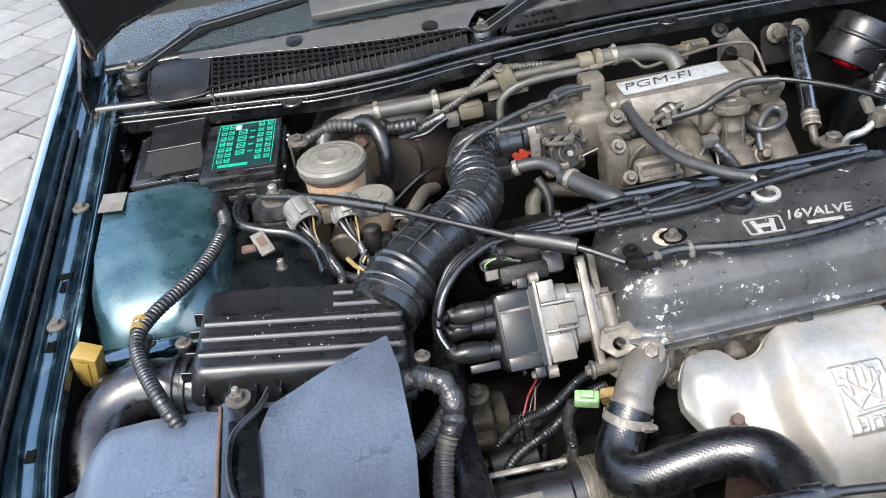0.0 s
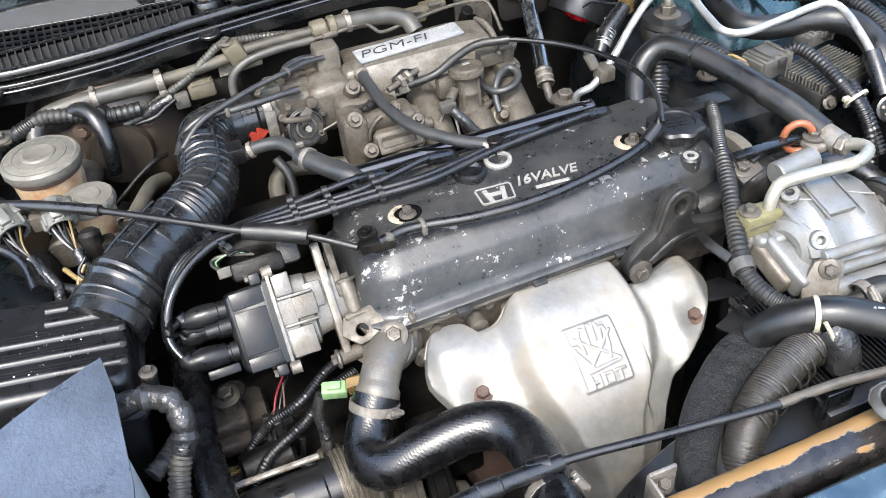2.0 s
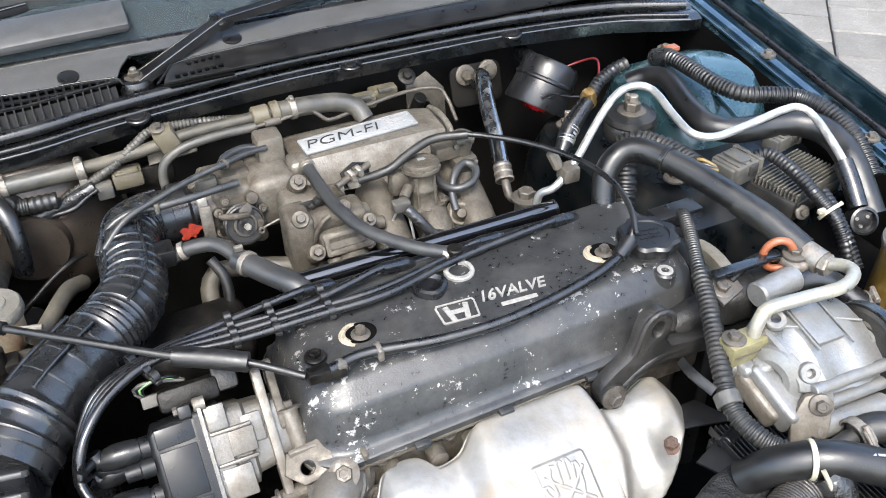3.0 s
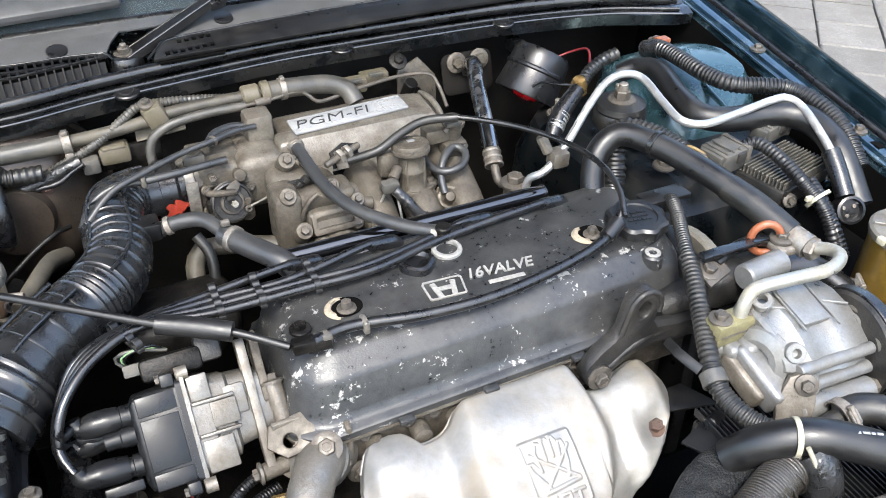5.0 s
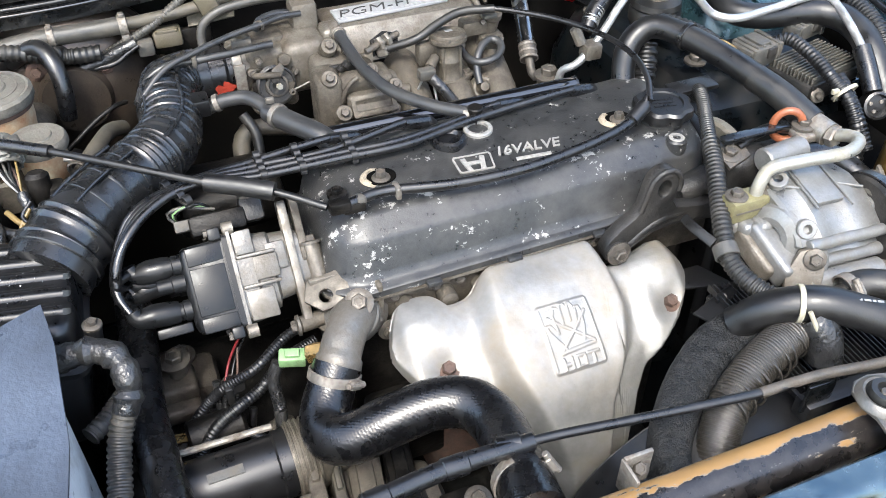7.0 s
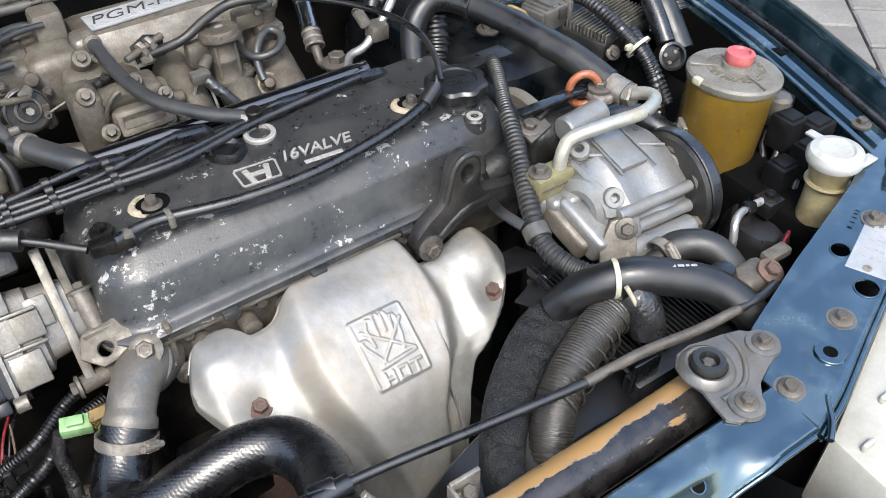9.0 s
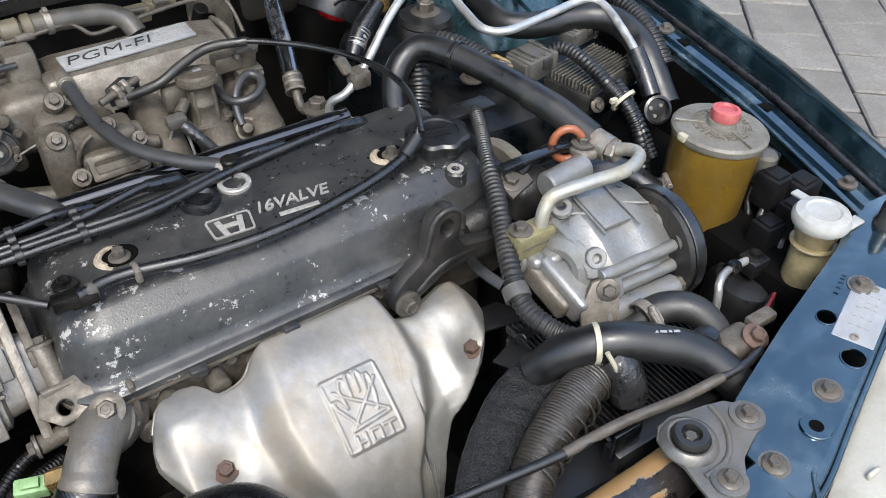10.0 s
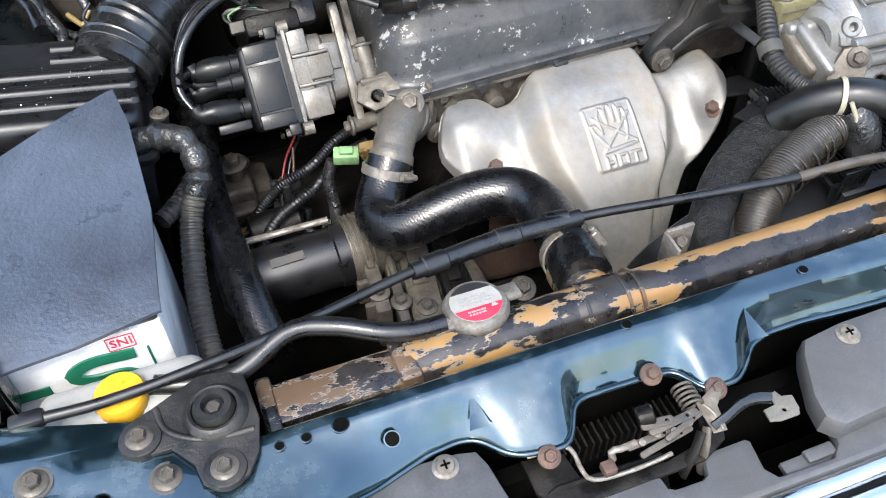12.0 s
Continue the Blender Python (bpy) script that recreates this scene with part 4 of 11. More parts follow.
    for x, y in ((-0.076, 0.0815), (0.124, 0.0575), (0.33, 0.072)):
        part("plug", lathe([(0.0125, 0.001), (0.0125, 0.0028), (0.011, 0.0034), (0, 0.0034)], mm @ Matrix.Translation((x, y, 0)), 22), "plastic", cw)
    part("side_ledge", box((-0.335, 1.222, 0.952), (0.050, 0.090, 0.012), 0.005), "blackpaint", cw, "dusty black ledge beside the cover")
    part("side_plate", box((-0.368, 1.215, 0.950), (0.010, 0.120, 0.050), 0.004), "booster", cw, "brown dusty steel side plate")
    # windscreen
    ws = thing("window_1", (MID, 1.28, 1.02), "windscreen glass behind the cowl reflecting the sky", "windscreen", "", "structure")
    mm = Matrix.Translation((MID, 1.250, 1.006)) @ Matrix.Rotation(radians(30), 4, "X")
    part("pane", box((0, 0.36, 0), (1.36, 0.72, 0.006), 0.001, mm, 1), "glass", ws)
    part("lower_seal", box((0, -0.004, 0.0), (1.36, 0.012, 0.014), 0.004, mm), "rubber", ws)
    solo("dashboard", box((MID, 1.62, 1.0), (1.36, 0.6, 0.16), 0.02), "plastic2", (MID, 1.6, 0.92), "dark dashboard behind the windscreen", "dashboard", "", "structure")


build_bay()


def build_bonnet():
    """The open bonnet, standing over the hinges."""
    root = thing("bonnet", (MID, 1.26, 1.10), "open dark teal bonnet standing on its hinges", "car bonnet")
    edge = ((0.0, 1.345, 1.150), (0.22, 1.335, 1.142), (0.42, 1.315, 1.118), (0.55, 1.285, 1.088), (0.63, 1.265, 1.072), (0.685, 1.25, 1.040))
    xs = [i * 0.685 / 16 - 0.685 for i in range(33)]

    def surface(x, u, off):
        y = float(np.interp(abs(x), [a for a, _, _ in edge], [b for _, b, _ in edge]))
        z = float(np.interp(abs(x), [a for a, _, _ in edge], [c for _, _, c in edge]))
        a = radians(63)
        return V(MID + x, y - u * 1.02 * math.cos(a) - off * math.sin(a), z + u * 1.02 * math.sin(a) + 0.02 * math.sin(3.1 * u) - off * math.cos(a))
    for nm, off, mt, lab in (("skin", 0.0, "teal", ""), ("inner_panel", 0.010, "lining", "matt black inner panel")):
        bm = bmesh.new()
        G = [[bm.verts.new(surface(x * (1 - off), k / 12 * (1 - off) + off * 0.5, off)) for k in range(13)] for x in xs]
        for a, b in zip(G, G[1:]):
            for k in range(12):
                bm.faces.new((a[k], a[k + 1], b[k + 1], b[k]))
        g = bmesh.ops.extrude_face_region(bm, geom=bm.faces[:])
        bmesh.ops.translate(bm, verts=[v for v in g["geom"] if isinstance(v, bmesh.types.BMVert)], vec=(0, -0.003, -0.003))
        part(nm, bm, mt, root, lab)
    part("hem", sweep(None, 0.008, 10, line=[surface(-0.683, k / 14, 0.006) for k in range(15)]), "blackpaint", root)
    part("hem", sweep(None, 0.008, 10, line=[surface(0.683, k / 14, 0.006) for k in range(15)]), "blackpaint", root)
    part("rear_hem", sweep(None, 0.007, 10, line=[surface(x, 0.0, 0.006) for x in xs]), "blackpaint", root)
    for s in (-1, 1):
        arm = part("hinge", plate([(-0.03, -0.03), (0.04, -0.03), (0.10, 0.05), (0.17, 0.15), (0.14, 0.17), (0.04, 0.07), (-0.03, 0.03)], -0.003, 0.003, (), 0.001, aim((MID + s * 0.70, 1.20, 0.98), (1, 0, 0), (0, 1, 0))), "blackpaint", root, "black steel bonnet hinge, dusty")
        bolt(arm, (MID + s * 0.69, 1.25, 1.035), (-s, 0, 0.3), 0.008, "rust")
        part("foot", box((MID + s * 0.682, 1.205, 0.952), (0.030, 0.060, 0.020), 0.006), "booster", arm, "brown dusty folded hinge foot")


build_bonnet()


def build_wiper(pivot, knee, tip, blade, label):
    root = thing("wiper", pivot, label, "wiper", "windscreen wipers")
    p, k, t = V(*pivot), V(*knee), V(*tip)
    def channel(p, q, w0, w1, name):
        d = (q - p).normalized()
        side = d.cross(V(0, 0.12, 1)).normalized()
        up = side.cross(d)
        rings = []
        for c, w in ((p, w0), (p.lerp(q, 0.5), (w0 + w1) / 2), (q, w1)):
            rings.append([c + side * a * w + up * b for a, b in ((-1, -0.004), (-1, 0.0035), (-0.78, 0.0062), (0.78, 0.0062), (1, 0.0035), (1, -0.004))])
        arm = part(name, loft(rings), "seal", root)
        for e in (-0.9, 0.9):
            part("edge", sweep([p + side * e * w0 + up * 0.0052, q + side * e * w1 + up * 0.0052], 0.0016, 8, 0.05), "edgepaint", arm)
    channel(p, k, 0.0155, 0.0115, "arm")
    channel(k, t, 0.0105, 0.0070, "blade_arm")
    part("knuckle", box((0, 0, 0), (0.022, 0.028, 0.013), 0.003, aim(k, (0, -0.3, 1), k - p)), "gloss", root)
    part("hub", lathe([(0.021, -0.02), (0.022, 0.002), (0.019, 0.007), (0.012, 0.009), (0.0, 0.009)], aim(p), 24), "gloss", root)
    part("boss", lathe([(0.030, -0.022), (0.031, -0.010), (0.027, -0.008)], aim(p), 28), "rubber", root, "black rubber pivot boss")
    bolt(root, p + V(0, 0, 0.009), (0, 0, 1), 0.0075, "steel", True, "nut")
    part("stud", rod(p, p + V(0, 0, 0.021), 0.0040, 10), "steel", root)
    if blade:
        a, b = V(*blade[0]), V(*blade[1])
        part("blade", box((0, 0, (b - a).length / 2), (0.016, 0.048, (b - a).length), 0.006, aim(a, b - a, (0, -0.45, 1))), "cowlgrey", root, "grey plastic wind deflector on the blade")


build_wiper((0.199, 1.193, 0.978), (0.322, 1.222, 1.026), (0.66, 1.285, 1.040), ((0.212, 1.262, 1.040), (-0.045, 1.266, 1.034)), "black wiper arm on its pivot with a bare steel nut")
build_wiper((-0.318, 1.240, 0.995), (-0.2147, 1.280, 1.030), (0.10, 1.320, 1.050), None, "black wiper arm lying across the cowl grille")


# ---- engine core ----
def build_engine():
    root = thing("engine_block", (0.45, 0.74, 0.33), "oily cast engine block and gearbox, dark with grime", "engine")
    part("block", box((0.455, 0.745, 0.58), (0.42, 0.19, 0.40), 0.02), "grime", root)
    part("gearbox", box((0.12, 0.72, 0.50), (0.28, 0.24, 0.30), 0.05, None, 4), "grime", root)
    hd = part("cylinder_head", box((0.462, 0.742, 0.790), (0.445, 0.185, 0.062), 0.006), "dirtyalu", root, "dusty cast aluminium cylinder head")
    for x in (0.30, 0.345, 0.372, 0.42, 0.53):
        bolt(hd, (x, 0.6495, 0.806), (0, -1, 0.1), 0.006, "steel")
    for x in (0.31, 0.355, 0.395):
        part("stud_boss", lathe([(0.010, 0), (0.010, 0.016), (0.007, 0.018), (0.0, 0.018)], aim((x, 0.648, 0.792), (0, -1, 0)), 14), "dirtyalu", hd)
    part("ribs", box((0.25, 0.675, 0.79), (0.012, 0.03, 0.07), 0.003, None, 2), "dirtyalu", hd)
    # lumps low in the bay, each a casting
    part("casting", box((0.30, 0.60, 0.66), (0.10, 0.06, 0.07), 0.012, Matrix()), "grime", root)
    m = aim((0.302, 0.571, 0.690), (0, -0.35, 0.9), (1, 0, 0))
    part("cast_marks", bars(m, 1, 0.04, 0.016, None, 3, 0.002), "grime", root)
    part("casting", box((0.085, 0.74, 0.65), (0.06, 0.06, 0.06), 0.012), "dirtyalu", root)
    bolt(root, (0.078, 0.765, 0.682), (0, 0, 1), 0.010, "steel")
    part("casting", box((0.205, 0.56, 0.63), (0.035, 0.10, 0.12), 0.012), "dirtyalu", root)
    part("casting", box((0.03, 0.70, 0.60), (0.07, 0.10, 0.12), 0.02), "grime", root)
    part("sump", box((0.45, 0.62, 0.42), (0.34, 0.14, 0.20), 0.03), "grime", root)
    return root


build_engine()


def build_valve_cover():
    root = thing("valve_cover", (0.46, 0.74, 0.822), "charcoal painted valve cover with chipped paint and silver lettering", "valve cover")
    rings = []
    for z, x0, x1, y0, y1, r in ((0.821, 0.228, 0.696, 0.640, 0.840, 0.048), (0.8280, 0.228, 0.696, 0.640, 0.840, 0.048), (0.8298, 0.230, 0.694, 0.642, 0.838, 0.047), (0.8305, 0.235, 0.690, 0.648, 0.835, 0.045), (0.834, 0.238, 0.688, 0.652, 0.833, 0.043),
                                 (0.841, 0.240, 0.687, 0.6555, 0.831, 0.042), (0.869, 0.247, 0.684, 0.6650, 0.827, 0.039), (0.8725, 0.249, 0.683, 0.6672, 0.826, 0.038), (0.8745, 0.251, 0.682, 0.6695, 0.825, 0.037), (0.8860, 0.262, 0.676, 0.6845, 0.818, 0.032), (0.8882, 0.265, 0.674, 0.6880, 0.816, 0.031), (0.8895, 0.269, 0.672, 0.6930, 0.813, 0.029), (0.8945, 0.300, 0.650, 0.732, 0.790, 0.02)):
        rings.append([(x, y, z + (x - 0.45) * 0.03) for x, y in rrect(x0, y0, x1, y1, r, 6)])
    part("cover_body", loft(rings), "cover", root)
    top = lambda x, y=0.732: float(np.interp(y, [0.693, 0.732], [0.8895, 0.8945])) + (x - 0.45) * 0.03
    part("gasket_edge", loft([[(x, y, z + (x - 0.45) * 0.03) for x, y in rrect(0.227, 0.6395, 0.697, 0.841, 0.048, 6)] for z in (0.817, 0.8205)]), "alu", root, "bare aluminium gasket edge")
    for x in (0.34, 0.43, 0.53):
        part("flange_tab", box((x, 0.638, top(x) - 0.072), (0.016, 0.010, 0.006), 0.002), "cover", root)
    for x, y, a0 in ((0.318, 0.735, 75), (0.5945, 0.731, 95)):
        z = top(x, y)
        rim = bmesh.new()
        arc = [radians(a0 + 165 * k / 30) for k in range(31)]
        rows = [[rim.verts.new((x + r * math.cos(q) * 1.08, y + r * math.sin(q) * 0.86, z + h + 0.0004 * noise.noise((k, r * 900, x)))) for k, q in enumerate(arc)] for r, h in ((0.0125, -0.001), (0.0140 + 0.001 * math.sin(x * 70), 0.0022), (0.0165, 0.0030), (0.0185, 0.0020), (0.0200, -0.0005))]
        for q0, q1 in zip(rows, rows[1:]):
            for k in range(30):
                rim.faces.new((q0[k], q0[k + 1], q1[k + 1], q1[k]))
        for row in rows:
            for k, v in enumerate(row):
                w = min(1.0, min(k, 30 - k) / 6)
                v.co.z = z - 0.001 + (v.co.z - z + 0.001) * w
        part("seal_seat", rim, "seat", root, "rough pale bared crescent of a seat")
        # near-black disc stands for the shade in the bolt recess
        part("recess", lathe([(0.0165, 0.0), (0.0160, 0.0012), (0.0125, 0.0006), (0, 0.0006)], Matrix.Translation((x, y, z)) @ Matrix.Diagonal((1.05, 0.85, 1, 1)), 28), "dark", root)
        bolt(root, (x, y - 0.003, z + 0.001), (0, 0, 1), 0.0056, "steel", True, "bolt", 0.008)
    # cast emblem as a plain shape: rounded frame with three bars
    m = Matrix.Translation((0.4172, 0.7195, top(0.4172, 0.7195) + 0.0004)) @ Matrix.Rotation(radians(-4), 4, "Z") @ Matrix.Rotation(radians(6), 4, "X")
    em = plate([(-0.0180, -0.0130), (0.0180, -0.0130), (0.0196, -0.0112), (0.0216, 0.0098), (0.0196, 0.0130), (-0.0196, 0.0130), (-0.0216, 0.0098), (-0.0196, -0.0112)], -0.001, 0.0012, [[(-0.0166, -0.0112), (0.0166, -0.0112), (0.0178, -0.0100), (0.0196, 0.0090), (0.0182, 0.0112), (-0.0182, 0.0112), (-0.0196, 0.0090), (-0.0178, -0.0100)]], 0.0003, m)
    for sx in (-1, 1):
        box((sx * 0.0090, 0.0006, 0), (0.0056, 0.0205, 0.0022), 0.0004, m @ Matrix.Rotation(sx * radians(-11), 4, "Z"), 1, em)
    box((0, 0.0002, 0), (0.0150, 0.0052, 0.0022), 0.0004, m, 1, em)
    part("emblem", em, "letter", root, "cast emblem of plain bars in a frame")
    m = Matrix.Translation((0.4824, 0.7232, top(0.4824, 0.7232) + 0.0004)) @ Matrix.Rotation(radians(-5.6), 4, "Z") @ Matrix.Rotation(radians(6), 4, "X")
    part("lettering", letters("16VALVE", 0.0230, m, 0.0010, None, 0.28, 1.0, 0.014, (0.0735, 0.0142)), "letter", root, "raised silver lettering")
    m = Matrix.Translation((0.4812, 0.7080, top(0.4812, 0.7080) + 0.0002)) @ Matrix.Rotation(radians(-4), 4, "Z") @ Matrix.Rotation(radians(6), 4, "X")
    part("name_bar", box((0, 0, 0), (0.040, 0.0052, 0.0016), 0.0006, m, 1), "letter", root, "silver bar in place of a name")
    # rubber plug and the raised ring at the rear edge
    part("plug", lathe([(0.0185, -0.003), (0.0190, 0.002), (0.0180, 0.006), (0.0145, 0.0075), (0.0125, 0.006), (0.0110, 0.0035), (0.0, 0.003)], aim((0.406, 0.763, top(0.406) + 0.001)), 28, None, lambda a, i: 1 + (0.05 * math.cos(4 * a) if i < 4 else 0)), "rubber", root, "black rubber tube seal")
    part("tube_ring", ring_mesh(aim((0.444, 0.7725, top(0.444) - 0.002)), 0.0115, 0.0165, 0.006), "letter", root, "worn bright rim of a tube seat")
    bolt(root, (0.4865, 0.7955, 0.893), (0, 0, 1), 0.0048, "steel")
    bolt(root, (0.3460, 0.7800, 0.889), (0, 0, 1), 0.0048, "steel")
    part("end_boss", lathe([(0.015, -0.05), (0.012, -0.004), (0.0115, 0.002), (0.009, 0.004)], aim((0.640, 0.680, 0.890)), 24), "cover", root)
    part("boss_ring", ring_mesh(aim((0.640, 0.680, 0.8935)), 0.0045, 0.0085, 0.0016), "letter", root, "bare worn ring on the boss")
    bolt(root, (0.268, 0.722, 0.892), (0, 0, 1), 0.006, "grime")
    part("cable_clip", box((0.276, 0.690, 0.898), (0.024, 0.014, 0.012), 0.003, None), "grime", root)
    cap = thing("oil_filler_cap", (0.643, 0.718, 0.898), "black fluted oil filler cap with worn moulded marks", "filler cap")
    part("neck", lathe([(0.026, -0.012), (0.026, 0.006), (0.024, 0.008), (0, 0.008)], aim((0.643, 0.718, 0.898)), 24), "cover", cap)
    part("cap_body", lathe([(0.030, 0.005), (0.032, 0.008), (0.032, 0.017), (0.029, 0.020), (0.022, 0.020), (0.021, 0.018), (0, 0.018)], aim((0.643, 0.718, 0.898)), 64, None, lambda a, i: 1 + (0.06 * math.cos(8 * a) if i < 4 else 0)), "plastic2", cap)
    part("marks", bars(aim((0.643, 0.718, 0.9162), (0, 0, 1), (1, -0.2, 0)), 3, 0.026, 0.020, None, 2, 0.0008), "plastic", cap)
    return root


build_valve_cover()


def build_heat_shield():
    root = thing("exhaust_heat_shield", (0.44, 0.56, 0.60), "dull silver pressed-metal exhaust heat shield with rusty bolts", "heat shield")
    top = [(0.278, 0.075), (0.281, 0.052), (0.286, 0.035), (0.292, 0.023), (0.300, 0.012), (0.310, 0.006), (0.322, 0.004), (0.333, 0.007), (0.341, 0.019), (0.348, 0.031), (0.356, 0.031), (0.366, 0.028), (0.379, 0.024), (0.391, 0.013), (0.405, 0.006), (0.44, 0.005), (0.504, 0.003), (0.512, 0.007), (0.517, 0.020), (0.522, 0.036), (0.542, 0.037), (0.570, 0.027), (0.592, 0.019), (0.604, 0.019), (0.612, 0.030), (0.617, 0.052), (0.6195, 0.074)]
    bot = [(0.278, 0.077), (0.283, 0.096), (0.293, 0.118), (0.307, 0.141), (0.330, 0.168), (0.352, 0.205), (0.372, 0.255), (0.388, 0.31), (0.398, 0.37), (0.405, 0.40), (0.490, 0.40), (0.4985, 0.33), (0.501, 0.277), (0.5075, 0.242), (0.519, 0.210), (0.535, 0.182), (0.555, 0.162), (0.5715, 0.144), (0.5875, 0.127), (0.603, 0.108), (0.615, 0.088), (0.6195, 0.076)]
    cy = [0.655, 0.615, 0.58, 0.52, 0.485, 0.465, 0.455]
    cz = [0.812, 0.812, 0.802, 0.762, 0.70, 0.62, 0.50]
    cs = [0.0, 0.04, 0.076, 0.149, 0.22, 0.302, 0.423]
    # pressed bulge: outer and inner line of its two flanks along the sheet
    flank_s = [0.0, 0.06, 0.10, 0.14, 0.19, 0.25, 0.40]
    west_out = [0.372, 0.361, 0.358, 0.363, 0.386, 0.408, 0.424]
    west_in = [0.404, 0.394, 0.388, 0.393, 0.411, 0.428, 0.440]
    east_in = [0.512, 0.513, 0.513, 0.500, 0.476, 0.466, 0.462]
    east_out = [0.530, 0.531, 0.533, 0.520, 0.492, 0.480, 0.474]
    tx, ty, bx, by = [a for a, _ in top], [b for _, b in top], [a for a, _ in bot], [b for _, b in bot]

    def curve(s):
        acc = V(0, 0, 0)
        for d in (-0.02, -0.01, 0, 0.01, 0.02):
            acc += V(0, np.interp(s + d, cs, cy), np.interp(s + d, cs, cz))
        return acc / 5

    def step(a, b, v):
        u = min(1, max(0, (v - a) / (b - a)))
        return u * u * (3 - 2 * u)

    def bell(x, s, x0, s0, r):
        return math.exp(-((x - x0) / r) ** 2 - ((s - s0) / r) ** 2)

    def surface(x, s, off=0.0):
        p, q = curve(s), curve(s + 0.004)
        t = (q - p).normalized()
        n = V(0, t.z, -t.y)
        if n.y > 0:
            n = -n
        wo, wi, ei, eo = (float(np.interp(s, flank_s, w)) for w in (west_out, west_in, east_in, east_out))
        h = 0.023 * step(wo, wi, x) * (1 - step(ei, eo, x)) * step(-0.012, 0.022, s)
        # rounded shoulders of the two wings of the sheet
        h += 0.007 * bell(x, s, 0.318, 0.045, 0.030) + 0.006 * bell(x, s, 0.585, 0.055, 0.030)
        h -= 0.008 * step(0.560, 0.535, x) * step(0.05, 0.12, s) * (1 - step(0.17, 0.24, s)) * step(eo - 0.01, eo + 0.006, x)
        h -= 0.014 * (1 - step(0.277, 0.300, x)) + 0.013 * step(0.598, 0.620, x)
        h -= 0.008 * bell(x, s, 0.3265, 0.1073, 0.017) + 0.008 * bell(x, s, 0.5825, 0.1062, 0.017)
        h += 0.0013 * noise.noise((x * 26, s * 26, 1)) + 0.0005 * noise.noise((x * 80, s * 80, 4))
        e = min(s - float(np.interp(x, tx, ty)), float(np.interp(x, bx, by)) - s)
        h -= 0.009 * (1 - step(0, 0.011, e)) ** 2
        return V(x, p.y, p.z) + n * (h - 0.013 + off)

    bm = bmesh.new()
    cols, rows = 150, 96
    grid = []
    for i in range(cols + 1):
        x = 0.2785 + (0.619 - 0.2785) * i / cols
        a, b = float(np.interp(x, tx, ty)), float(np.interp(x, bx, by))
        grid.append([bm.verts.new(surface(x, a + (b - a) * (j / rows))) for j in range(rows + 1)])
    for c0, c1 in zip(grid, grid[1:]):
        for j in range(rows):
            bm.faces.new((c0[j], c1[j], c1[j + 1], c0[j + 1]))
    g = bmesh.ops.extrude_face_region(bm, geom=bm.faces[:])
    bmesh.ops.translate(bm, verts=[v for v in g["geom"] if isinstance(v, bmesh.types.BMVert)], vec=(0, 0.002, -0.003))
    part("sheet", bm, "shield", root)
    # rolled lip along the upper edge
    lip = [surface(x, float(np.interp(x, tx, ty)) + 0.0005, -0.0005) for x in (0.286 + 0.0045 * k for k in range(73))]
    part("rolled_lip", sweep(None, 0.0016, 8, line=lip), "shield", root)
    # embossed panel with a crossed open palm sign: raised field, raised strokes
    u0, w0, u1, w1 = 0.4205, 0.0765, 0.4800, 0.1475
    strokes = [((0.28, 0.44), (0.26, 0.20), (0.32, 0.09), (0.39, 0.11), (0.41, 0.32)), ((0.41, 0.32), (0.43, 0.09), (0.49, 0.05), (0.54, 0.10), (0.545, 0.30)), ((0.545, 0.30), (0.575, 0.09), (0.63, 0.07), (0.665, 0.13), (0.655, 0.33)),
               ((0.655, 0.33), (0.705, 0.15), (0.765, 0.15), (0.785, 0.22), (0.76, 0.42), (0.70, 0.60)), ((0.28, 0.44), (0.17, 0.31), (0.10, 0.31), (0.13, 0.41), (0.26, 0.58), (0.33, 0.68)), ((0.17, 0.21), (0.86, 0.66)), ((0.85, 0.22), (0.23, 0.72)), ((0.23, 0.72), (0.86, 0.68)),
               ((0.22, 0.80), (0.22, 0.94)), ((0.36, 0.80), (0.36, 0.94)), ((0.22, 0.87), (0.36, 0.87)), ((0.45, 0.80), (0.60, 0.80), (0.60, 0.94), (0.45, 0.94), (0.45, 0.80)), ((0.67, 0.80), (0.86, 0.80)), ((0.765, 0.80), (0.765, 0.94))]
    W, H = u1 - u0, w1 - w0
    segs = [(a[0] * W, a[1] * H, b[0] * W, b[1] * H) for path in strokes for a, b in zip(path, path[1:])]
    S = np.array(segs)

    def relief(a, b):
        """Height over the sheet at a, b metres from the panel's corner."""
        d = S[:, 2:] - S[:, :2]
        k = np.clip(((a - S[:, 0]) * d[:, 0] + (b - S[:, 1]) * d[:, 1]) / (d ** 2).sum(1), 0, 1)
        near = float(np.sqrt((a - S[:, 0] - k * d[:, 0]) ** 2 + (b - S[:, 1] - k * d[:, 1]) ** 2).min())
        q = max(abs(a - W / 2) - W / 2 + 0.005, 0), max(abs(b - H / 2) - H / 2 + 0.005, 0)
        edge = 0.005 - math.hypot(*q)
        rim = min(a, b, W - a, H - b) if edge > 0 else edge
        field = 0.0019 * step(0.0, 0.0034, min(rim, edge))
        return field * (1 - 0.35 * step(0.0035, 0.0055, rim)) + 0.0013 * (1 - step(0.0005, 0.0024, near)) * step(0.003, 0.005, rim) + 0.0003
    bm = bmesh.new()
    nx, ny = 92, 108
    G = [[bm.verts.new(surface(u0 + W * i / nx, w0 + H * j / ny, relief(W * i / nx, H * j / ny))) for j in range(ny + 1)] for i in range(nx + 1)]
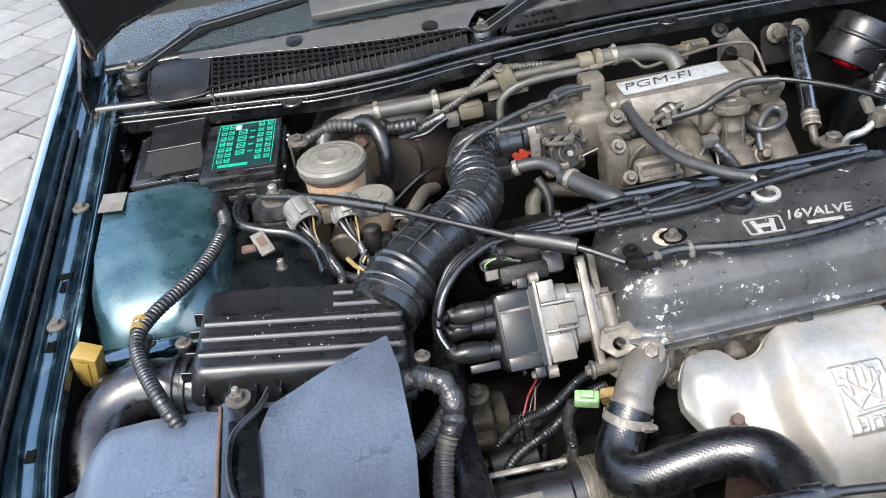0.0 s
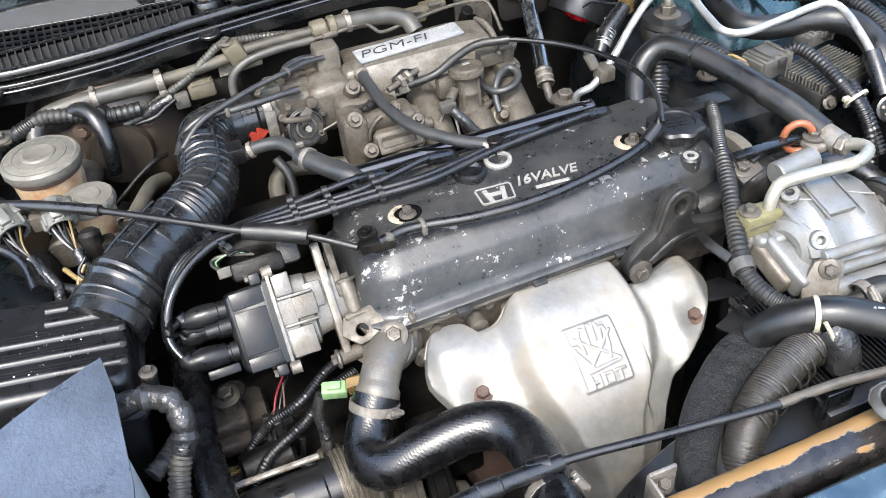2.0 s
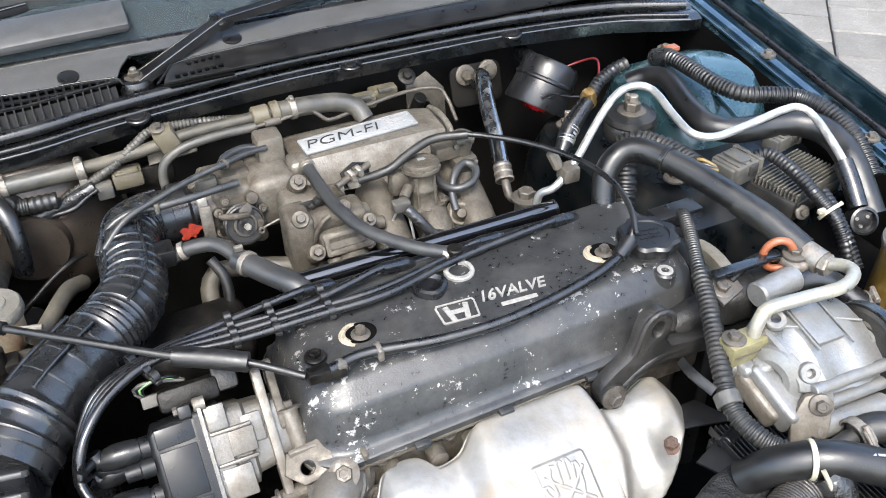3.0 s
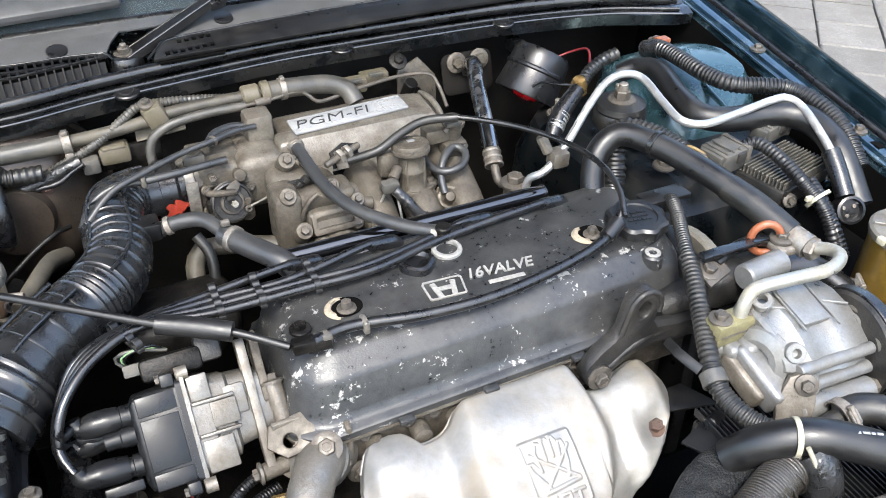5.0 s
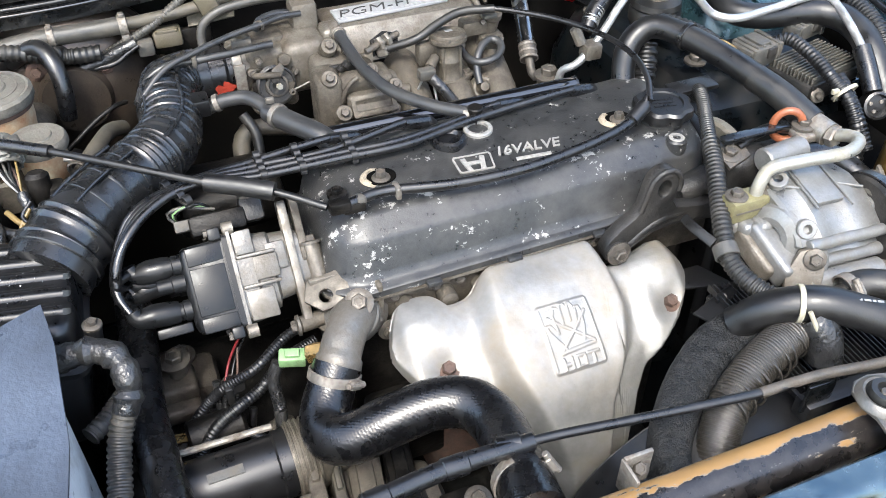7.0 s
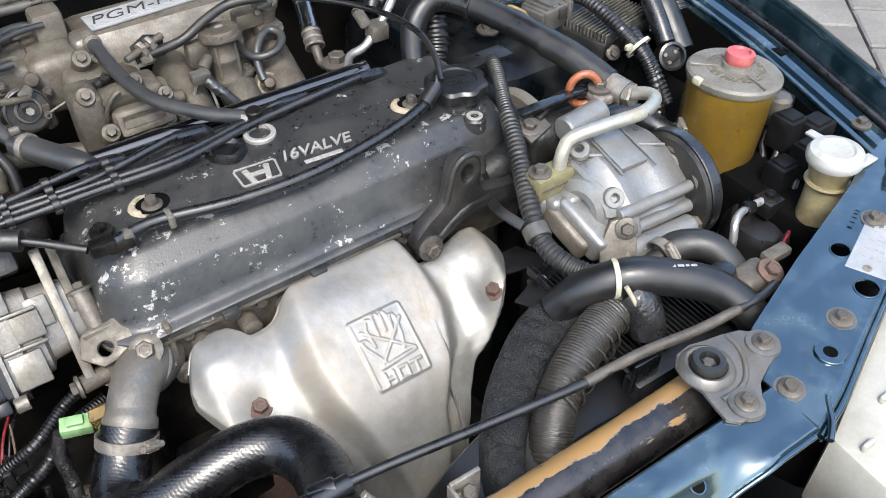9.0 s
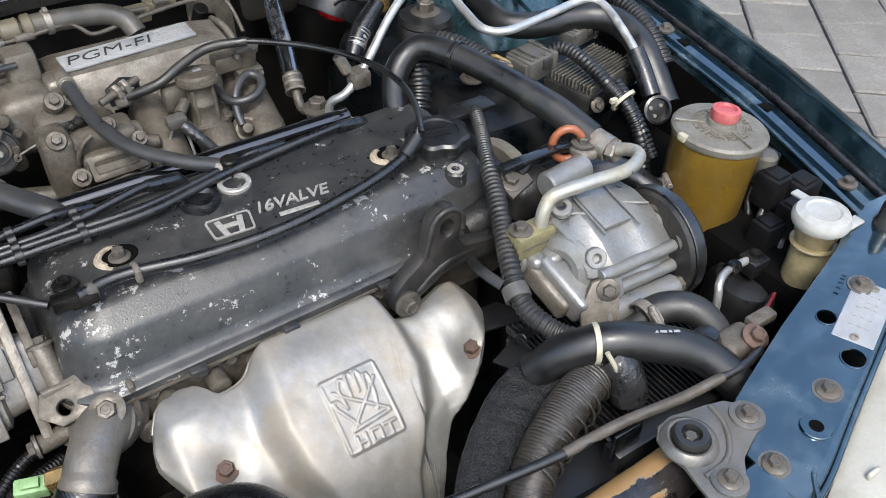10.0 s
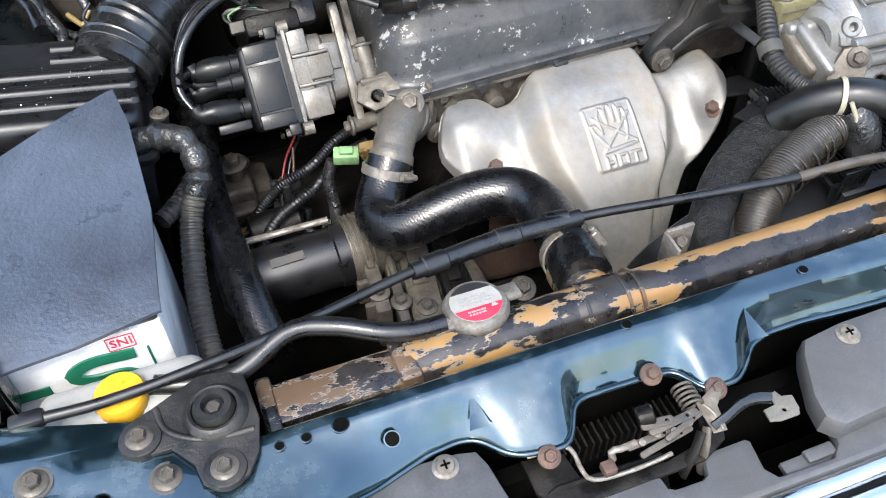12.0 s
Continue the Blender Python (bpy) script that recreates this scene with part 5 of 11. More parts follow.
    for a, b in zip(G, G[1:]):
        for j in range(ny):
            bm.faces.new((a[j], b[j], b[j + 1], a[j + 1]))
    part("embossed_panel", bm, "shield", root, "embossed warning panel with a crossed palm and lettering")

    def frame_at(u, w):
        a, b = surface(u, w), surface(u, w + 0.004)
        return aim(surface(u, w), V(1, 0, 0).cross(-(b - a).normalized()), (1, 0, 0))
    for u, w in ((0.3265, 0.1073), (0.5825, 0.1062)):
        mm = frame_at(u, w)
        part("washer", lathe([(0.0135, -0.004), (0.0135, 0.0008), (0.0115, 0.0022), (0.0095, 0.0016), (0, 0.0016)], mm, 28), "rust", root, "rusty washer")
        bolt(root, mm @ V(0, 0, 0.002), mm.to_3x3() @ V(0, 0, 1), 0.0072, "rust", False)
    solo("exhaust_manifold", box((0.44, 0.60, 0.66), (0.26, 0.07, 0.20), 0.03, None, 3), "rust", (0.44, 0.6, 0.56), "rusty exhaust manifold behind the heat shield", "manifold")


build_heat_shield()


# ---- air intake and left side of the bay ----
def build_air_box():
    root = thing("air_filter_box", (-0.10, 0.71, 0.78), "black ribbed plastic air filter box with paint specks", "air filter box")
    m = Matrix.Translation((-0.098, 0.712, 0.892)) @ Matrix.Rotation(radians(7.5), 4, "Y") @ Matrix.Rotation(radians(-3), 4, "Z")
    rings = []
    for z, a, b, r in ((-0.050, 0.119, 0.080, 0.014), (-0.044, 0.119, 0.080, 0.014), (-0.042, 0.114, 0.074, 0.014), (-0.016, 0.1105, 0.0705, 0.014), (-0.010, 0.1095, 0.0695, 0.014), (-0.005, 0.1075, 0.0675, 0.013), (-0.0015, 0.1045, 0.0645, 0.012), (0.0, 0.100, 0.060, 0.010)):
        rings.append([m @ V(x, y, z) for x, y in rrect(-a, -b, a, b, r)])
    lid = part("lid", loft(rings), "plastic", root)
    def rib(x, y, length):
        own = loft([[m @ V(a, y + b, c) for b, c in ((-0.0062, -0.0005), (-0.0058, 0.0006), (-0.0040, 0.0026), (-0.0025, 0.0036), (0.0025, 0.0036), (0.0040, 0.0026), (0.0058, 0.0006), (0.0062, -0.0005))] for a in (x - length / 2, x + length / 2)])
        part("rib", own, "plastic", lid)
    for y in (-0.042, -0.018, 0.006):
        rib(0, y, 0.204)
        part("rib_end", loft([[m @ V(0.102 + a, y + b * k, c) for b, c in ((-0.006, -0.001), (-0.003, 0.0045 * k), (0.003, 0.0045 * k), (0.006, -0.001))] for a, k in ((0, 1), (0.004, 0.9), (0.0065, 0.6))]), "plastic", lid)
        line = bmesh.new()
        box((0, y + 0.0105, 0.0004), (0.19, 0.0007, 0.0009), 0, m, 1, line)
        part("moulded_line", line, "plastic", lid)
    for y in (0.029, 0.049):
        rib(0.066, y, 0.066)
    part("moulded_marks", bars(m @ Matrix.Translation((0.065, 0.038, 0.0002)), 1, 0.05, 0.006, None, 4, 0.0007), "plastic", lid)
    for x in (-0.095, -0.070, -0.045, -0.020, 0.005, 0.030, 0.055, 0.080):
        part("gusset", box((x, -0.077, -0.030), (0.0026, 0.013, 0.026), 0.0006, m, 1), "plastic", lid)
    for y in (-0.05, -0.02, 0.015, 0.045):
        part("gusset", box((-0.116, y, -0.029), (0.012, 0.0026, 0.026), 0.0006, m, 1), "plastic", lid)
    part("lower_box", box((0, 0, -0.10), (0.222, 0.146, 0.10), 0.012, m, 3), "plastic2", root)
    for x, y in ((-0.124, -0.01), (0.124, -0.055), (0.122, 0.05)):
        part("screw_post", lathe([(0.008, -0.05), (0.008, -0.012), (0.006, -0.010), (0, -0.010)], m @ Matrix.Translation((x, y, 0)), 14), "plastic", root)
        bolt(root, m @ V(x, y, -0.010), (0.1, 0, 1), 0.005, "steel")
    rnd = random.Random(12)
    specks = bmesh.new()
    for k in range(46):
        u = rnd.random()
        x, y = (rnd.uniform(-0.09, 0.09), rnd.uniform(-0.055, 0.02)) if u < 0.6 else (rnd.gauss(0.055, 0.025), rnd.gauss(0.0, 0.02))
        if abs(x) < 0.095 and abs(y) < 0.056:
            r = rnd.uniform(0.0003, 0.0007) * (1.6 if rnd.random() < 0.15 else 1)
            lathe([(r, 0.0002), (r * 0.7, 0.0007), (0, 0.0008)], m @ Matrix.Translation((x, y, 0.0036 if min(abs(y - q) for q in (-0.042, -0.018, 0.006)) < 0.006 else 0.0)), 6, specks)
    part("paint_specks", specks, "speck", lid, "scattered pale paint specks")
    return root


build_air_box()


def build_boot():
    pts = [(-0.014, 0.738, 0.860), (0.004, 0.764, 0.868), (0.032, 0.794, 0.878), (0.068, 0.826, 0.884), (0.100, 0.858, 0.884), (0.124, 0.898, 0.880), (0.133, 0.940, 0.878), (0.134, 0.985, 0.878), (0.142, 1.020, 0.876), (0.165, 1.042, 0.872), (0.198, 1.048, 0.870)]
    line = smooth_line(pts, 0.0016)
    n = len(line)

    def ridge(u, at, w):
        return math.exp(-((u - at) / w) ** 2)

    def radius(u):
        base = float(np.interp(u, [0, 0.10, 0.22, 0.34, 0.46, 1.0], [0.0415, 0.0415, 0.0355, 0.0345, 0.0335, 0.0325]))
        for at in (0.055, 0.105, 0.130):
            base += 0.0030 * ridge(u, at, 0.007)
        for k in range(6):
            base += 0.0022 * ridge(u, 0.352 + 0.0165 * k, 0.0042)
        for k in range(12):
            base += 0.0019 * ridge(u, 0.475 + 0.041 * k, 0.0036)
        return base
    root = solo("intake_hose", sweep(None, radius, 40, line=line), "bootrubber", pts[0], "black ribbed rubber air intake hose", "intake hose")
    # moulded spines along the bend, and the framed flat panel on the straight
    for a0, s0, s1 in ((0.75, 0.43, 0.97), (-0.55, 0.43, 0.97), (1.7, 0.47, 0.95), (0.55, 0.15, 0.34), (-0.30, 0.15, 0.34)):
        spine = []
        for i in range(int(s0 * n), int(s1 * n), 3):
            t = (line[min(i + 2, n - 1)] - line[i - 2]).normalized()
            side = t.cross(V(0, 0, 1)).normalized()
            up = side.cross(t).normalized()
            spine.append(line[i] + (up * math.cos(a0) - side * math.sin(a0)) * (radius(s0) - 0.0002))
        part("spine", sweep(None, 0.0021, 8, line=spine), "bootrubber", root)
    for k in range(3):
        i = int((0.19 + 0.06 * k) * n)
        t = (line[i + 2] - line[i - 2]).normalized()
        part("cross_rib", ring_mesh(aim(line[i] - t * 0.0012, t), 0.030, radius(0.19 + 0.06 * k) + 0.0014, 0.0024, 36), "bootrubber", root)
    part("cuff_band", ring_mesh(aim(line[int(0.03 * n)], line[int(0.04 * n)] - line[int(0.03 * n)]), 0.040, 0.0445, 0.009, 40), "bootrubber", root)
    part("side_stub", box((0.164, 0.952, 0.886), (0.032, 0.026, 0.022), 0.003, Matrix()), "satinrubber", root)
    return root


build_boot()


def build_throttle_body():
    root = thing("throttle_valve_unit", (0.235, 1.05, 0.83), "dusty cast aluminium throttle body with a cable wheel", "throttle body")
    c = (0.19, 1.05, 0.870)
    part("bore", lathe([(0.031, 0), (0.036, 0.004), (0.036, 0.022), (0.033, 0.026), (0.033, 0.046), (0.038, 0.052), (0.038, 0.060)], aim(c, (1, 0, 0)), 28), "rubber", root, "ridged black rubber coupling")
    part("clamp_band", ring_mesh(aim((0.222, 1.05, 0.870), (1, 0, 0)), 0.034, 0.0385, 0.012), "steel", root)
    part("clamp_lug", box((0.228, 1.012, 0.872), (0.012, 0.010, 0.030), 0.002), "steel", root)
    part("casting", box((0.265, 1.05, 0.872), (0.055, 0.075, 0.070), 0.012, None, 3), "dirtyalu", root)
    part("casting_top", box((0.262, 1.052, 0.905), (0.060, 0.04, 0.018), 0.006), "dirtyalu", root)
    bm = lathe([(0.006, -0.02), (0.0235, -0.012), (0.0245, -0.008), (0.0195, -0.005), (0.0245, -0.002), (0.0245, 0.001), (0.0225, 0.002), (0.0215, -0.001), (0.0115, -0.002), (0.0105, 0.004), (0.006, 0.004), (0, 0.003)], aim((0.267, 0.986, 0.872), (0.1, -1, 0.35)), 28)
    wheel = part("cable_wheel", bm, "castiron", root, "dark cable wheel with a brass nut")
    bolt(wheel, (0.268, 0.978, 0.875), (0.1, -1, 0.35), 0.0044, "dullpipe", False, "nut")
    part("lever", sweep([(0.243, 0.995, 0.885), (0.256, 0.982, 0.890), (0.272, 0.985, 0.886)], 0.004, 8, 0.004), "dirtyalu", root)
    part("link_rod", rod((0.284, 0.984, 0.862), (0.336, 0.968, 0.890), 0.0014, 8), "steel", root, "thin bright link rod")
    part("rod_eye", ring_mesh(aim((0.284, 0.982, 0.862), (0.1, -1, 0.35)), 0.0016, 0.0042, 0.004, 14), "dullsteel", root)
    part("wheel_arm", plate([(-0.006, 0.004), (0.004, 0.006), (0.013, 0.020), (0.008, 0.027), (-0.004, 0.020)], -0.001, 0.0015, (), 0.0005, aim((0.267, 0.982, 0.874), (0.1, -1, 0.35), (1, 0, 0))), "dullsteel", wheel, "bright lever arm")
    for k in range(5):
        part("return_spring", ring_mesh(aim((0.2665, 0.991 + 0.0032 * k, 0.870 - 0.0011 * k), (0.1, -1, 0.35)), 0.0145, 0.0165, 0.0018, 24), "dullsteel", root, "dull coil of the return spring")
    for x, z, w in ((0.242, 0.884, 0.012), (0.252, 0.898, 0.010), (0.294, 0.876, 0.012), (0.240, 0.856, 0.010)):
        part("screw_boss", lathe([(w * 0.5, -0.010), (w * 0.5, 0.004), (w * 0.4, 0.0055), (0, 0.0055)], aim((x, 1.006, z), (0, -1, 0.35)), 14), "dirtyalu", root)
        bolt(root, (x, 1.001, z + 0.002), (0, -1, 0.35), w * 0.28, "dullsteel", False, "screw")
    part("paint_daub", lathe([(0.0090, 0), (0.0100, 0.0006), (0.0080, 0.0015), (0.005, 0.0018), (0, 0.0022)], aim((0.207, 1.010, 0.866), (-0.1, -1, 0.4)), 26, None, lambda a, i: 1 + 0.28 * math.sin(2 * a + 1) + 0.2 * math.sin(5 * a + i) + 0.12 * math.sin(9 * a)), "redpaint", root, "orange-red marker paint on a clip")
    for x, y, z in ((0.247, 1.0, 0.86), (0.243, 0.99, 0.845), (0.285, 1.0, 0.845)):
        part("boss", lathe([(0.009, -0.02), (0.009, 0.006), (0.006, 0.009), (0, 0.009)], aim((x, y, z), (0, -1, 0.3)), 14), "dirtyalu", root)
    for x, z in ((0.232, 0.900), (0.246, 0.912)):
        part("nipple", rod((x, 1.035, z), (x - 0.01, 1.035, z + 0.014), 0.007, 12), "dirtyalu", root)
    part("sensor", box((0.238, 1.035, 0.912), (0.026, 0.020, 0.016), 0.004), "greyplug", root)
    part("clamp_band", ring_mesh(aim((0.2335, 1.05, 0.870), (1, 0, 0)), 0.036, 0.0405, 0.009), "dullsteel", root)
    part("clamp_tongue", box((0.2275, 1.0040, 0.876), (0.014, 0.004, 0.046), 0.0015), "steel", root, "bright clamp tongue")
    bolt(root, (0.2315, 1.007, 0.852), (0, -1, 0.1), 0.0045, "steel", False)
    for z in (0.845, 0.868):
        part("link_block", box((0.247, 0.994, z), (0.018, 0.012, 0.014), 0.003), "grime", root)
    part("stop_arm", box((0.286, 0.990, 0.858), (0.012, 0.008, 0.028), 0.002, Matrix()), "dirtyalu", root)
    part("wheel_spring", ring_mesh(aim((0.267, 0.990, 0.871), (0.1, -1, 0.35)), 0.011, 0.0145, 0.006, 24), "dullsteel", wheel)
    part("body_rib", box((0.266, 1.012, 0.884), (0.05, 0.004, 0.004), 0.0015), "dirtyalu", root)
    part("stub", rod((0.283, 1.014, 0.892), (0.283, 0.998, 0.898), 0.0075, 14), "dirtyalu", root)


build_throttle_body()


def build_manifold():
    root = thing("intake_manifold", (0.44, 1.0, 0.80), "dusty cast aluminium intake manifold with a lettered plate", "intake manifold")
    rings = []
    for x, k in ((0.338, 0.6), (0.346, 0.95), (0.36, 1.0), (0.52, 1.0), (0.548, 0.92), (0.560, 0.6)):
        rings.append([(x, 1.062 + k * a, 0.872 + k * b + (0.012 if b > 0 else 0) * 0) for a, b in ((-0.062, -0.05), (-0.060, -0.01), (-0.048, 0.022), (-0.034, 0.040), (0.020, 0.044), (0.05, 0.030), (0.060, 0.0), (0.055, -0.05))])
    part("plenum", loft(rings), "alu", root, "dusty bare aluminium plenum")
    m = Matrix.Translation((0.4395, 1.056, 0.9165)) @ Matrix.Rotation(radians(3.5), 4, "Z") @ Matrix.Rotation(radians(4), 4, "X")
    tag = part("name_plate", box((0, 0, 0), (0.155, 0.033, 0.004), 0.0015, m), "plate", root, "bright ribbed plate with lettering")
    bm = bmesh.new()
    for y in (-0.0125, 0.0125, -0.0095):
        box((0, y, 0.0022), (0.151, 0.0011, 0.001), 0, m, 1, bm)
    part("line", bm, "greyprint", tag)
    tag_m = m @ Matrix.Translation((-0.021, 0.0002, 0.0022))
    part("lettering", letters("PGM-FI", 0.0205, tag_m, 0.0005, None, 0.22, 1.0, -0.012, (0.100, 0.0165)), "blackprint", tag, "slanted black lettering")
    part("lettering", letters("PROGRAMMED", 0.0062, m @ Matrix.Translation((0.055, 0.008, 0.0024)), 0.0004), "greyprint", tag)
    part("lettering", letters("FUEL", 0.0062, m @ Matrix.Translation((0.043, 0.0015, 0.0024)), 0.0004), "greyprint", tag)
    part("lettering", letters("INJECTION", 0.0062, m @ Matrix.Translation((0.051, -0.005, 0.0024)), 0.0004), "greyprint", tag)
    # throttle-side chamber with its raised block
    part("chamber", box((0.312, 1.05, 0.876), (0.06, 0.09, 0.07), 0.014, None, 3), "alu", root)
    part("raised_block", box((0.324, 1.062, 0.92), (0.034, 0.032, 0.046), 0.006), "alu", root)
    part("front_web", box((0.336, 0.985, 0.873), (0.05, 0.05, 0.05), 0.012, None, 3), "alu", root)
    for i, x in enumerate((0.375, 0.432, 0.488, 0.545)):
        part("runner", sweep([(x, 1.045, 0.858), (x, 0.985, 0.858), (x - 0.002, 0.93, 0.838), (x - 0.004, 0.87, 0.805), (x - 0.004, 0.835, 0.79)], lambda u: 0.024 - 0.002 * u, 16, 0.01), "dirtyalu", root)
    part("injector_flange", box((0.458, 0.865, 0.812), (0.26, 0.03, 0.030), 0.006), "dirtyalu", root)
    # cast wall between the runners, ports, sensor and linkage details
    def wall(x0, x1, z0, z1):
        y = lambda z: float(np.interp(z, [0.835, 0.868, 0.880], [0.985, 0.996, 1.004]))
        return loft([[(x, y(z0), z0), (x, y((z0 + z1) / 2), (z0 + z1) / 2), (x, y(z1), z1), (x, 1.02, z1), (x, 1.02, z0)] for x in (x0, x1)])
    for x0, x1, z0, z1 in ((0.345, 0.396, 0.835, 0.882), (0.419, 0.525, 0.835, 0.882), (0.396, 0.419, 0.874, 0.882), (0.396, 0.419, 0.835, 0.857)):
        part("front_wall", wall(x0, x1, z0, z1), "alu", root)
    # near-black plate at the back of the opening, for its shade
    part("opening", box((0.4075, 1.003, 0.8655), (0.022, 0.004, 0.016), 0.0, None, 1), "dark", root)
    for x, z in ((0.358, 0.893), (0.505, 0.888)):
        part("face_boss", lathe([(0.010, -0.012), (0.010, 0.004), (0.007, 0.006), (0, 0.006)], aim((x, 1.0, z), (0, -0.8, 0.6)), 16), "alu", root)
        bolt(root, (x, 0.995, z + 0.004), (0, -0.8, 0.6), 0.0055, "steel", False)
    part("port_block", box((0.353, 1.036, 0.903), (0.030, 0.034, 0.024), 0.007, None, 3), "alu", root)
    part("hose_port", rod((0.357, 1.040, 0.911), (0.357, 1.008, 0.912), 0.0082, 16), "alu", root)
    part("port_clip", ring_mesh(aim((0.357, 1.018, 0.912), (0, -1, 0)), 0.0078, 0.0098, 0.007, 20), "steel", root, "steel spring clip")
    part("end_cap_rib", sweep([(0.5525, 1.010, 0.895), (0.5545, 1.030, 0.910), (0.5545, 1.06, 0.914), (0.5535, 1.09, 0.908)], 0.004, 12, 0.005), "alu", root)
    part("cable_bracket", plate([(-0.016, -0.012), (0.020, -0.012), (0.024, 0.010), (0.004, 0.016), (-0.016, 0.008)], -0.0015, 0.0015, [circle(0.012, 0.0, 0.004)], 0.0005, aim((0.405, 0.985, 0.902), (0.2, -0.8, 0.5), (1, 0.1, 0))), "grime", root)
    part("clip_wire", sweep([(0.432, 0.93, 0.862), (0.438, 0.925, 0.880), (0.446, 0.922, 0.882), (0.450, 0.918, 0.862), (0.452, 0.912, 0.838)], 0.0016, 12, 0.004), "pipe", root, "thin bright wire clip")
    part("clip_block", box((0.442, 0.926, 0.884), (0.022, 0.014, 0.014), 0.003), "greyplug", root)
    part("taped_wire", sweep([(0.446, 0.918, 0.882), (0.458, 0.905, 0.868), (0.470, 0.898, 0.852), (0.482, 0.895, 0.848)], 0.0065, 10, 0.004), "tape", root)
    # cable adjuster with its lock nuts
    part("adjuster", rod((0.377, 0.965, 0.907), (0.425, 0.982, 0.915), 0.0042, 12), "dullsteel", root)
    for u in (0.38, 0.60):
        c0 = V(0.377, 0.965, 0.907).lerp(V(0.425, 0.982, 0.915), u)
        part("lock_nut", lathe([(0.0085, 0), (0.009, 0.001), (0.009, 0.005), (0.0085, 0.006)], aim(c0, (0.048, 0.017, 0.008)), 6), "steel", root)


build_manifold()


def build_idle_valve():
    """Idle air valve bolted to the chamber: stacked castings, cover with a sunk panel, toothed lever."""
    root = thing("idle_air_valve", (0.36, 0.94, 0.83), "dusty cast aluminium idle valve with bolts and a toothed lever", "valve")
    d = (0, -0.72, 0.69)
    for c, sz, b in (((0.320, 0.948, 0.862), (0.032, 0.048, 0.074), 0.007), ((0.366, 0.950, 0.868), (0.072, 0.044, 0.044), 0.008), ((0.368, 0.930, 0.860), (0.060, 0.028, 0.034), 0.005), ((0.352, 0.965, 0.845), (0.09, 0.05, 0.04), 0.010)):
        part("casting", box(c, sz, b, None, 3), "dirtyalu", root)
    part("air_pipe", sweep([(0.336, 0.938, 0.882), (0.350, 0.938, 0.886), (0.376, 0.940, 0.882), (0.402, 0.948, 0.872)], 0.0130, 18, 0.004), "dirtyalu", root)
    part("pipe_lip", sweep([(0.334, 0.926, 0.868), (0.336, 0.922, 0.882), (0.343, 0.922, 0.893), (0.353, 0.924, 0.898)], 0.0028, 8, 0.003), "dirtyalu", root)
    m = aim((0.369, 0.914, 0.864), (0, -0.86, 0.5), (1, 0.03, 0))
    cv = part("cover", plate(rrect(-0.028, -0.013, 0.028, 0.013, 0.003), -0.004, 0.003, [rrect(-0.022, -0.006, 0.022, 0.007, 0.002)], 0.0008, m), "dirtyalu", root)
    part("sunk_panel", box((0, 0.0005, -0.002), (0.044, 0.013, 0.002), 0.0005, m, 1), "dirtyalu", cv)
    for p, r in (((0.331, 0.915, 0.858), 0.0105), ((0.320, 0.930, 0.899), 0.0105), ((0.373, 0.932, 0.900), 0.0085), ((0.398, 0.918, 0.882), 0.0085), ((0.336, 0.985, 0.912), 0.0105), ((0.395, 0.914, 0.852), 0.0075)):
        part("boss", lathe([(r, -0.022), (r, 0.002), (r * 0.9, 0.004), (0, 0.004)], aim(p, d), 18), "dirtyalu", root)
        bolt(root, V(*p) + V(*d) * 0.004, d, r * 0.54, "steel", False)
    lever = bmesh.new()
    for k in range(4):
        c = V(0.333, 0.956, 0.893).lerp(V(0.358, 0.958, 0.903), k / 3)
        box((0, 0, 0), (0.0068, 0.010, 0.0068), 0.0012, Matrix.Translation(c) @ Matrix.Rotation(radians(45), 4, "Y"), 2, lever)
    part("toothed_lever", lever, "castiron", root, "dark toothed lever")
    part("lever_plate", box((0.346, 0.960, 0.894), (0.036, 0.004, 0.012), 0.0015, Matrix()), "castiron", root)
    for p, q, r in (((0.352, 0.918, 0.842), (0.352, 0.905, 0.828), 0.010), ((0.402, 0.930, 0.868), (0.420, 0.928, 0.866), 0.008)):
        part("stub", rod(p, q, r, 16), "dirtyalu", root)


build_idle_valve()


